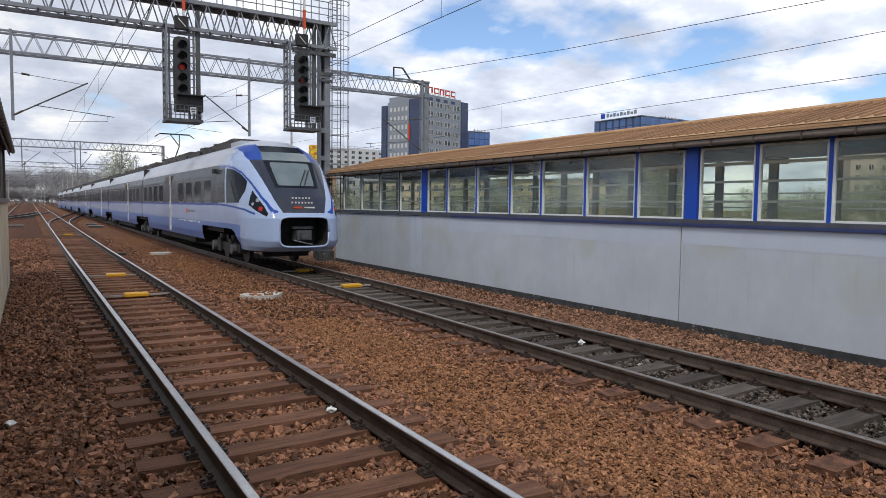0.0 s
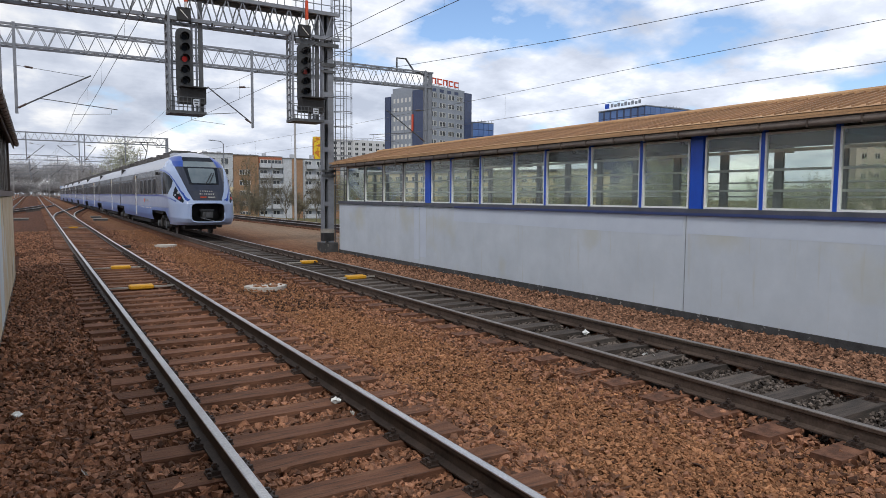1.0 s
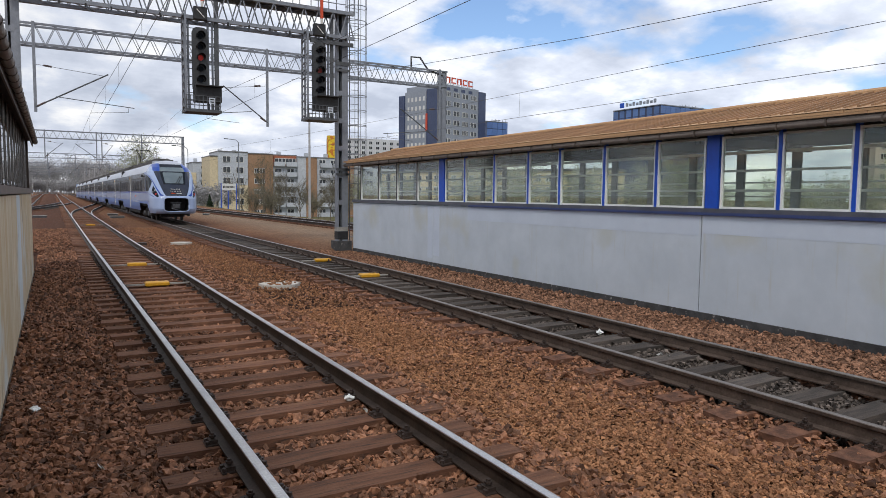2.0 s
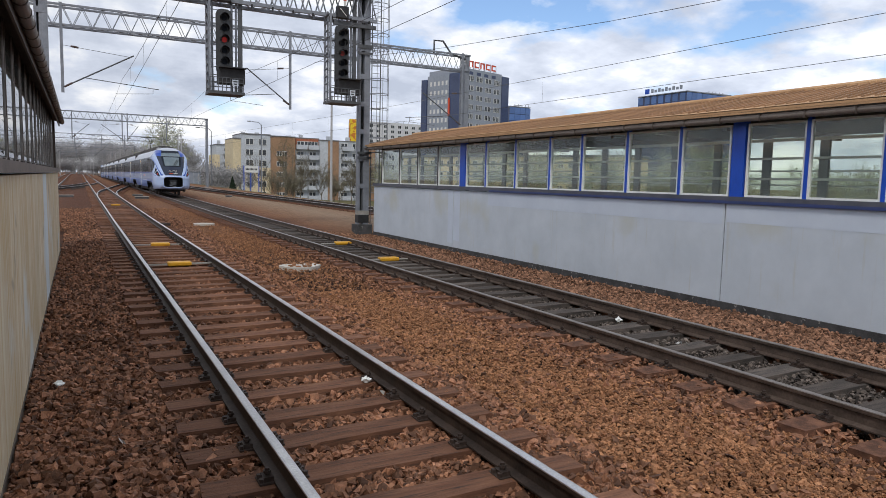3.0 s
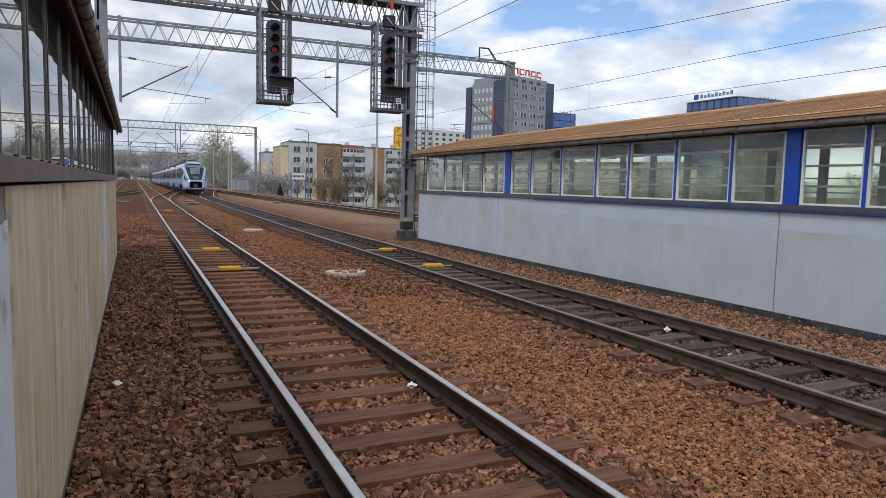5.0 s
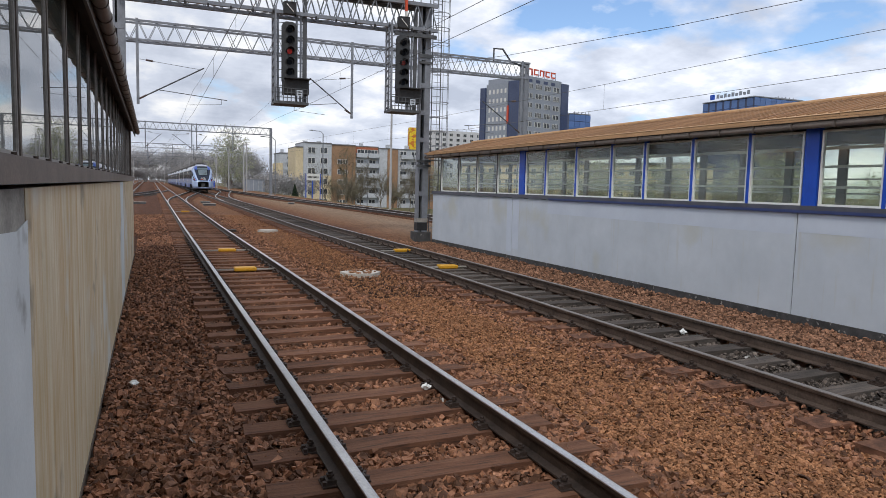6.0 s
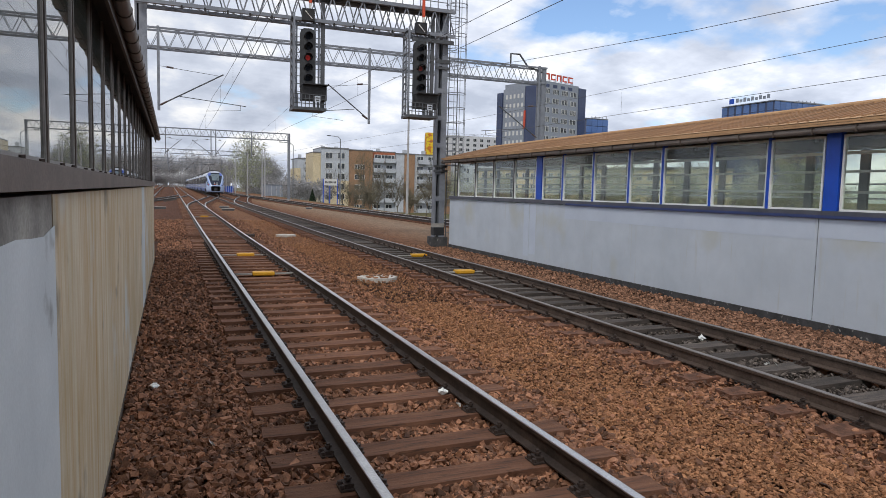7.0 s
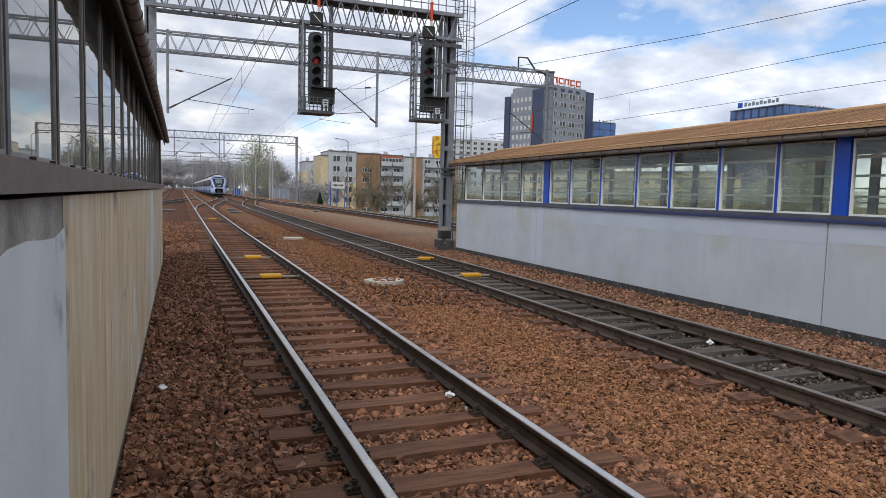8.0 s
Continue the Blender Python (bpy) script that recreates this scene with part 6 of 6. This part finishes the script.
def balcony(parent, x, y, z, w, d=1.1, m=None):
    b = part("balcony", boxes((x - w / 2, x + w / 2, y - d, y - 0.01, z - 0.12, z)), M_CONCRETE, parent)
    part("parapet", boxes((x - w / 2, x + w / 2, y - d - 0.06, y - d, z - 0.15, z + 1.0), (x - w / 2, x - w / 2 + 0.06, y - d, y - 0.01, z, z + 1.0), (x + w / 2 - 0.06, x + w / 2, y - d, y - 0.01, z, z + 1.0)), m or M_APT_GREY, b)


def apartments():
    wide, slim = window_mesh(1.7, 1.35), window_mesh(1.1, 1.1)
    h = thing("apartment_house", 0.5, 172, 0, "five-storey apartment house in grey, yellow, brown and red render with balconies", "apartment building", "apartment houses")
    top, base = 12.1, -5.0
    segs = [(33.2, 35.1, M_APT_YELLOW, 0.6, 11.0), (35.1, 42.3, M_APT_GREY, 0.0, 12.2), (42.3, 48.8, M_APT_BROWN, 0.35, 12.0), (48.8, 55.3, M_APT_GREY, 1.2, 11.9), (55.3, 57.6, M_APT_GREY, 0.5, 11.6), (57.6, 60.5, M_APT_BROWN, 0.3, 11.6), (60.5, 67.0, M_APT_GREY, 0.9, 11.6), (67.0, 71.0, M_APT_BROWN, 0.3, 11.6), (71.0, 82.0, M_APT_GREY, 0.9, 11.6)]
    floors = [top - 2.35 - 2.62 * k for k in range(6)]
    for a, b, m, dy, zt in segs:
        w = part("wall", boxes((a, b, dy, 11, base, zt)), m, h)
        part("parapet_cap", boxes((a - 0.02, b + 0.02, dy - 0.15, 11.1, zt, zt + 0.25)), M_APT_ROOF, h)
    window_row(h, wide, [37.1, 40.3], -0.02, floors)
    part("wall_panel", boxes((36.0, 42.3, -0.06, -0.004, base, floors[3] + 2.2)), M_APT_YELLOW, h)
    window_row(h, wide, [37.1, 40.3], -0.09, floors[3:])
    window_row(h, slim, [44.6, 46.0], 0.32, [f + 0.1 for f in floors[1:]])
    part("wall_panel", boxes((49.0, 55.1, 0.9, 1.19, floors[0] - 0.6, 11.85)), M_APT_RED, h)
    window_row(h, wide, [50.3, 53.6], 1.17, floors[1:])
    window_row(h, wide, [50.3, 52.2, 54.0], 0.86, floors[:1])
    for f in floors:
        balcony(h, 50.5, 1.16, f - 0.5, 2.8)
        balcony(h, 53.7, 1.16, f - 0.5, 2.8)
        balcony(h, 63.0, 0.86, f - 0.5, 3.0)
        balcony(h, 66.0, 0.86, f - 0.5, 1.6)
        balcony(h, 74, 0.86, f - 0.5, 3.0)
    window_row(h, wide, [62.2, 65.4, 73.2, 76, 79], 0.87, floors)
    for cx in (36, 39.5, 51, 58.5, 64):
        part("chimney", boxes((cx, cx + 0.9, 4, 5, 11.9, 13.0)), M_APT_GREY, h)
    h2 = thing("apartment_house", 2.0, 226, 0, "grey and yellow apartment house behind the sign", "apartment building", "apartment houses")
    part("wall", boxes((37.0, 47.0, 0, 12, -5, 11.6)), M_APT_GREY, h2)
    part("wall_panel", boxes((36.4, 37.9, -0.3, 11, -5, 8.5)), M_APT_YELLOW, h2)
    part("wall_panel", boxes((42.2, 47.1, -0.05, -0.003, 8.9, 11.5), (39.0, 47.1, -0.05, -0.003, -5, -0.4)), M_APT_YELLOW, h2)
    part("roof", boxes((36.9, 47.1, -0.2, 12.1, 11.6, 11.9)), M_APT_ROOF, h2)
    fl = [11.6 - 2.3 - 2.62 * k for k in range(6)]
    window_row(h2, wide, [40.2], -0.06, fl), window_row(h2, slim, [43.6, 45.6], -0.08, fl)
    for f in fl:
        balcony(h2, 40.4, -0.05, f - 0.5, 3.0)
    for cx in (38, 41, 44.5):
        part("chimney", boxes((cx, cx + 0.9, 4, 5, 11.9, 13.2)), M_APT_GREY, h2)


apartments()


def office_tower():
    ang = math.degrees(math.atan2(6.8, 21.5))
    t = thing("office_tower", 134.6, 234, 0, "grey clad office tower with dark blue glazed corners", "office building", rz=ang)
    part("wall", boxes((0.0, 22.5, 0, 20, -5, 46.3)), M_TOWER, t)
    part("glazed_corner", boxes((-0.6, -0.01, 0.4, 8.0, -5, 44.6)), M_TOWER_DARK, t, "dark blue glazed corner")
    part("glazed_corner", boxes((22.5, 27.0, -0.3, 12, -5, 45.6)), M_TOWER_DARK, t, "dark blue glazed corner")
    part("side_wing", boxes((-0.9, -0.02, 8, 20, -5, 44.2)), M_TOWER, t)
    part("side_wing_edge", boxes((-1.6, 3, 20, 23, -5, 43.0)), M_TOWER_DARK, t)
    part("red_panel", boxes((-1.0, -0.63, 7.4, 8.2, 28, 35)), M_RED, t, "red facade panel")
    me = window_mesh(1.5, 1.8)
    for k in range(11):
        z = 41.6 - 3.7 * k
        window_row(t, me, [2.2 + 5.4 * c + d for c in range(4) for d in (0, 1.9)], -0.02, [z])
    w = boxes((-0.06, -0.02, -0.5, 0.5, 0, 1.7))
    side = bpy.data.meshes.new("window")
    w.to_mesh(side)
    w.free()
    side.materials.append(M_WINFRAME)
    for k in range(10):
        for c in range(5):
            share("window", side, t, -0.9, 9.2 + 2.2 * c, 40.2 - 3.7 * k)
    part("attic_louvre", boxes(*[(2.2 + 4.6 * c, 4.6 + 4.6 * c, -0.08, -0.004, 44.0, 45.2) for c in range(4)]), M_TOWER_DARK, t)
    s = part("roof_sign", rods([((3.0 + 3.5 * k, 1.6, 46.3), (3.0 + 3.5 * k, 1.6, 49.8)) for k in range(6)] + [((2.8, 1.6, 47.0), (20.8, 1.6, 47.0))], 0.09, 4), M_STEEL, t, "steel roof sign frame with red shapes")
    for k in range(5):
        x = 3.2 + 3.5 * k
        low = (x + 1.95, x + 2.5, 1.0, 1.3, 47.2, 49.05) if k in (0, 2) else (x + 0.55, x + 2.5, 1.0, 1.3, 47.2, 47.75)
        part("sign_shape", boxes((x, x + 0.55, 1.0, 1.3, 47.2, 49.6), (x + 0.55, x + 2.5, 1.0, 1.3, 49.05, 49.6), low), M_RED, s)


office_tower()


def glass_block(x, y, w, d, z, label, sign=False):
    b = thing("glass_office_block", x, y, 0, label, "office building", "glass office blocks")
    part("core", boxes((0.3, w - 0.3, 0.3, d, -5, z - 0.3)), M_TOWER_DARK, b)
    nx, nz = int(w / 3), 6
    me = bpy.data.meshes.new("facade_panel")
    bm = boxes((0.08, w / nx - 0.08, 0, 0.2, 0.1, 3.3))
    bm.to_mesh(me)
    bm.free()
    me.materials.append(M_BLUEGLASS)
    for k in range(nz):
        for i in range(nx):
            share("facade_panel", me, b, w / nx * i, 0, z - 3.5 * (k + 1))
        for i in range(int(d / 4)):
            o = share("facade_panel", me, b, 0.2, d - 4 * i, z - 3.5 * (k + 1), -90)
    part("roof_edge", boxes((0, w, 0, d, z, z + 0.4)), M_STEEL, b)
    part("roof_plant", rods([((w * 0.55 + k * 2.2, 6, z), (w * 0.55 + k * 2.2, 6, z + 2.2)) for k in range(5)] + [((w * 0.5, 6, z + 1.6), (w * 0.95, 6, z + 1.6))], 0.15, 4), M_STEEL, b)
    if sign:
        for k in range(9):
            part("sign_bar", boxes((-1, -0.6, 2 + 2.0 * k, 3.2 + 2.0 * k, z + 1.2, z + 2.8 - 0.5 * (k % 2))), M_TOWER, b)
        part("sign_square", boxes((-1, -0.5, 20.6, 22.8, z + 0.9, z + 3.0)), M_BLUE, b, "small blue sign square")


glass_block(222, 202, 36, 28, 41.0, "dark blue glass office block with roof sign", True)
glass_block(194, 291, 13, 14, 40.3, "blue glass office block behind the tower")


def white_block():
    b = thing("apartment_block", 130, 352, 0, "tall white apartment block with a yellow mural on its edge", "apartment building")
    part("wall", boxes((5.2, 47, 0, 14, -6, 33.6)), M_BLOCK, b)
    part("mural_wall", boxes((1.4, 5.2, -0.3, 3, -6, 34.2)), M_BRIGHTYEL, b, "yellow and orange mural wall")
    me = window_mesh(1.9, 1.5)
    window_row(b, me, [9 + 4.3 * k for k in range(9)], -0.03, [30.6 - 2.8 * k for k in range(9)])
    part("roof_rail", rods([((5, 0.2, 34.6), (46, 0.2, 34.6))] + [((6 + 3 * k, 0.2, 33.6), (6 + 3 * k, 0.2, 34.6)) for k in range(14)], 0.08, 4), M_STEEL, b)


white_block()


def low_house(x, y, rz, length, top, wall, label, floors=2, step=2.6):
    """House beyond the curved track, with a row of windows on each floor."""
    h = thing("low_house", x, y, 0, label, "house", "low houses", rz=rz)
    part("wall", boxes((0, length, 0, 9, -5, top)), wall, h)
    part("roof", boxes((-0.4, length + 0.4, -0.4, 9.4, top, top + 0.5)), M_APT_ROOF, h)
    me = window_mesh(1.2, 1.5)
    window_row(h, me, [2 + step * k for k in range(int((length - 3) / step) + 1)], -0.02, [top - 2.4 - 2.9 * k for k in range(floors)])


low_house(78, 168, -62, 64, 8.0, M_APT_YELLOW, "pale yellow long house beyond the tracks", 3)
low_house(204, 106, -48, 60, 22.0, M_APT_PINK, "pale pink-beige housing block beyond the trees", 6, 3.4)


# ---- trees and woods ----
def prism_mesh(name, segs, material):
    """Three-sided tapered twigs: rows of (a, b, radius at a, radius at b)."""
    n = len(segs)
    a = np.array([s[0] for s in segs], float)
    b = np.array([s[1] for s in segs], float)
    r0, r1 = np.array([s[2] for s in segs]), np.array([s[3] for s in segs])
    d = b - a
    d /= np.linalg.norm(d, axis=1)[:, None] + 1e-9
    ref = np.where(np.abs(d[:, 2:3]) > 0.9, np.array([[1.0, 0, 0]]), np.array([[0, 0, 1.0]]))
    u = np.cross(d, ref)
    u /= np.linalg.norm(u, axis=1)[:, None]
    w = np.cross(d, u)
    v = np.zeros((n, 6, 3))
    for k in range(3):
        t = 2 * np.pi * k / 3
        o = u * np.cos(t) + w * np.sin(t)
        v[:, k], v[:, 3 + k] = a + o * r0[:, None], b + o * r1[:, None]
    quads = np.array([(0, 1, 4, 3), (1, 2, 5, 4), (2, 0, 3, 5)])
    f = (quads[None] + 6 * np.arange(n)[:, None, None]).reshape(-1, 4)
    me = bpy.data.meshes.new(name)
    me.from_pydata(v.reshape(-1, 3).tolist(), [], f.tolist())
    me.materials.append(material)
    return me


def leaf_mesh(name, pts, size, material, seed):
    rng = np.random.default_rng(seed)
    p = np.array(pts)
    n = len(p)
    a, b = rng.normal(size=(n, 3)), rng.normal(size=(n, 3))
    a /= np.linalg.norm(a, axis=1)[:, None]
    b -= a * np.sum(a * b, 1)[:, None]
    b /= np.linalg.norm(b, axis=1)[:, None]
    s = rng.uniform(0.6, 1.3, (n, 1)) * size
    v = np.stack([p - a * s, p + b * s * 0.6, p + a * s, p - b * s * 0.6], 1)
    me = bpy.data.meshes.new(name)
    me.from_pydata(v.reshape(-1, 3).tolist(), [], (np.arange(4 * n).reshape(-1, 4)).tolist())
    me.materials.append(material)
    return me


def grow(rnd, base, h, r, levels=4, spread=0.55, kids=4, droop=0.0, lean=(0, 0, 1)):
    segs, tips = [], []

    def limb(p, d, ln, rad, lv):
        q = p
        for k in range(3):
            d = (d + Vector((rnd.gauss(0, 0.10), rnd.gauss(0, 0.10), rnd.gauss(0, 0.06) - droop * (levels - lv) * 0.15))).normalized()
            e = q + d * ln / 3
            segs.append((tuple(q), tuple(e), rad * (1 - 0.2 * k), rad * (1 - 0.2 * (k + 1))))
            q = e
            if lv < 2:
                tips.append(tuple(q))
            if lv > 0 and (k or lv < levels):
                for j in range(kids if k else kids - 2):
                    az = rnd.uniform(0, 2 * math.pi)
                    nd = (d + Vector((math.cos(az), math.sin(az), rnd.uniform(-0.2, 0.5))) * spread * rnd.uniform(0.7, 1.5)).normalized()
                    limb(q, nd, ln * rnd.uniform(0.5, 0.75), rad * 0.42, lv - 1)
    limb(Vector(base), Vector(lean), h * 0.55, r, levels)
    return segs, tips


def tree(name, x, y, z, h, label, bark, leaf, leaf_size, seed, levels=3, spread=0.6, kids=4, droop=0.0, leaves=1, r=None):
    rnd = random.Random(seed)
    t = thing(name, x, y, z, label, "tree" if h > 4 else "shrub", "trees and shrubs")
    segs, tips = grow(rnd, (0, 0, -0.3), h, r or h * 0.018, levels, spread, kids, droop)
    ob = new("trunk", prism_mesh("trunk", segs, bark))
    ob.parent = t
    if leaf is not None and leaves:
        pts = [(a + rnd.gauss(0, leaf_size * 2), b + rnd.gauss(0, leaf_size * 2), c + rnd.gauss(0, leaf_size * 2)) for a, b, c in tips for _ in range(leaves)]
        ob = new("crown", leaf_mesh("crown", pts, leaf_size, leaf, seed))
        ob.parent = t
    return t




def upright_tree(name, x, y, z, h, half, label, bark, leaf, size, seed, limbs=52, leaves=10000):
    """A tree with an egg-shaped crown of rising limbs, each with fine side twigs and small leaves."""
    rnd = random.Random(seed)
    t = thing(name, x, y, z, label, "tree", "trees and shrubs")
    pts = []
    segs = [((0, 0, -0.3), (0.1, 0, h * 0.5), h * 0.018, h * 0.010), ((0.1, 0, h * 0.5), (0.0, 0, h * 0.95), h * 0.010, 0.02)]
    for k in range(limbs):
        f = k / limbs
        a = 2.4 * k + rnd.uniform(-0.4, 0.4)
        p = Vector((0.05, 0, h * (0.10 + 0.55 * f)))
        end_z = h * (0.20 + 0.78 * f) + rnd.uniform(-0.5, 0.5)
        u = end_z / h
        reach = half * max(0.12, math.sin(math.pi * min(0.97, 0.12 + 0.86 * u)) ** 0.7) * rnd.uniform(0.72, 1.1)
        e = Vector((math.cos(a) * reach, math.sin(a) * reach, end_z))
        q = p
        for j in range(1, 6):
            g = j / 5
            w = p.lerp(e, g) + Vector((rnd.gauss(0, 0.12), rnd.gauss(0, 0.12), 0.9 * math.sin(g * math.pi) * -0.4))
            segs.append((tuple(q), tuple(w), 0.07 * (1.1 - g) + 0.012, 0.07 * (0.95 - g) + 0.012))
            for _ in range(4 if j > 1 else 1):
                d = Vector((rnd.gauss(0, 1), rnd.gauss(0, 1), rnd.uniform(0.0, 1.4))).normalized() * rnd.uniform(0.6, 1.7)
                segs.append((tuple(w), tuple(w + d), 0.022, 0.008))
                pts += [tuple(w + d * rnd.uniform(0.3, 1.1) + Vector((rnd.gauss(0, 0.18), rnd.gauss(0, 0.18), rnd.gauss(0, 0.18)))) for _ in range(leaves // (limbs * 17))]
            q = w
    ob = new("trunk", prism_mesh("trunk", segs, bark))
    ob.parent = t
    ob = new("crown", leaf_mesh("crown", pts, size, leaf, seed))
    ob.parent = t
    return t


upright_tree("willow_tree", 17.2, 165, -0.2, 14.4, 5.4, "large willow tree in pale early leaf", M_BARK_HAZE, M_LEAF_PALE, 0.12, 3)
tree("tree", 22.5, 180, -2.5, 11, "bare tree with sparse pale leaves", M_BARK_HAZE, M_TWIG_HAZE, 0.10, 4, levels=3, spread=0.6, kids=5, leaves=2)
tree("tree", 27, 200, -3, 10, "bare tree with sparse pale leaves", M_BARK_HAZE, M_TWIG_HAZE, 0.10, 5, levels=3, spread=0.6, kids=5, leaves=2)
rt = random.Random(77)
for k in range(16):
    bx = 29 + 1.9 * k + rt.uniform(-0.8, 0.8)
    by = 118 + rt.uniform(-10, 12)
    tree("shrub_tree", bx, by, -4.0, rt.uniform(5.2, 8.5), "bare budding shrub tree below the embankment", M_BARK, M_BUD, 0.05, 100 + k, levels=3, spread=0.5, kids=4, leaves=1)
tree("ivy_tree", 37.4, 138, -4.0, 11.5, "tall tree with clumps of olive mistletoe and ivy", M_BARK, M_IVY, 0.11, 60, levels=3, spread=0.26, kids=3, leaves=1)
tree("bare_tree", 27.4, 112, -3.5, 8.6, "bare forked tree beside the sign", M_BARK, None, 0.1, 61, levels=3, spread=0.5, kids=3)


for k in range(22):
    f = k / 21
    bx, by = 33 + 22 * f + rt.uniform(-3, 3), 74 - 62 * f + rt.uniform(-4, 4)
    tree("shrub_tree", bx, by, -4.0, rt.uniform(6.0, 8.5), "budding shrub tree beyond the curved track", M_BARK_HAZE, M_LEAF_PALE, 0.07, 300 + k, levels=3, spread=0.55, kids=4, leaves=2)


def conifer(x, y, z, h):
    t = thing("small_conifer", x, y, z, "small dark green conifer", "tree", "trees and shrubs")
    part("trunk", rods([((0, 0, -0.3), (0, 0, h))], 0.08, 6), M_BARK, t)
    rnd = random.Random(8)
    pts = []
    for k in range(1400):
        u = rnd.random() ** 0.7
        r = (1 - u) * h * 0.30 * math.sqrt(rnd.random())
        a = rnd.uniform(0, 6.28)
        pts.append((r * math.cos(a), r * math.sin(a), 0.3 + u * h))
    ob = new("needles", leaf_mesh("needles", pts, 0.13, M_CONIFER, 8))
    ob.parent = t


conifer(24.3, 125, -2.8, 4.2)


def woods(label, x0, x1, y0, y1, n, h0, h1, z, seed, leaf=None):
    rnd = random.Random(seed)
    segs, tips = [], []
    for k in range(n):
        s, t = grow(rnd, (rnd.uniform(x0, x1), rnd.uniform(y0, y1), z), rnd.uniform(h0, h1), 0.13, 2, 0.5, 4)
        segs += s
        tips += t
    w = tagged(new("woods", prism_mesh("woods", segs, M_BARK_HAZE)), label, "woods", kind="stuff")
    if leaf is not None:
        pts = [(a + rnd.gauss(0, 0.4), b + rnd.gauss(0, 0.4), c + rnd.gauss(0, 0.4)) for a, b, c in tips for _ in range(2)]
        o = new("twig_haze", leaf_mesh("twig_haze", pts, 0.16, leaf, seed))
        o.parent = w
    return w


woods("far belt of bare grey trees behind the station", -60, 26, 400, 450, 230, 12, 20, 0.8, 1, M_TWIG_HAZE)
woods("grey undergrowth behind the station", -60, 30, 380, 400, 380, 3.0, 7.0, 0.8, 11, M_TWIG_HAZE)
woods("bare trees beside the distant line", 10, 34, 230, 330, 60, 8, 13, -0.5, 2, M_TWIG_HAZE)
woods("bare bushes on the embankment slope", 20, 30, 130, 200, 50, 3.5, 6.5, -2.5, 3, M_TWIG_HAZE)
woods("bare trees beyond the sidings", -60, -16, 200, 380, 70, 8, 14, 0.0, 6, M_TWIG_HAZE)
woods("wide far woods on the horizon", 60, 420, 480, 620, 160, 9, 14, -4, 7)


def litter(x, y, z, r, label):
    """A crumpled scrap: a small folded sheet."""
    rnd = random.Random(int(x * 100))
    bm = bmesh.new()
    bmesh.ops.create_icosphere(bm, subdivisions=2, radius=r)
    for v in bm.verts:
        v.co = Vector((v.co.x * rnd.uniform(0.5, 1.3), v.co.y * rnd.uniform(0.4, 1.1), v.co.z * rnd.uniform(0.2, 0.8)))
    ob = part("litter_scrap", bm, M_RAIL_WHITE)
    ob.matrix_basis = pose(x, y, z, 0, 0, 40)
    tagged(ob, label, "litter", "litter scraps")


litter(2.58, 6.26, -0.15, 0.055, "crumpled white paper scrap beside a sleeper")
litter(7.35, 7.74, -0.19, 0.075, "crumpled white paper scrap between grey sleepers")
litter(-0.18, 7.5, -0.21, 0.06, "pale scrap lying on rusty ballast")


# ---- movement ----
def motions():
    walk(TRAIN, [(k * 0.5, pose(RT, train_at(k * 0.5), rise(train_at(k * 0.5)))) for k in range(17)])
    for ws, y in WHEELSETS[:2]:
        walk(ws, [(k / 30, pose(0, y, 0.43, -math.degrees((train_at(k / 30) - 18.5) / 0.425))) for k in range(241)])


motions()
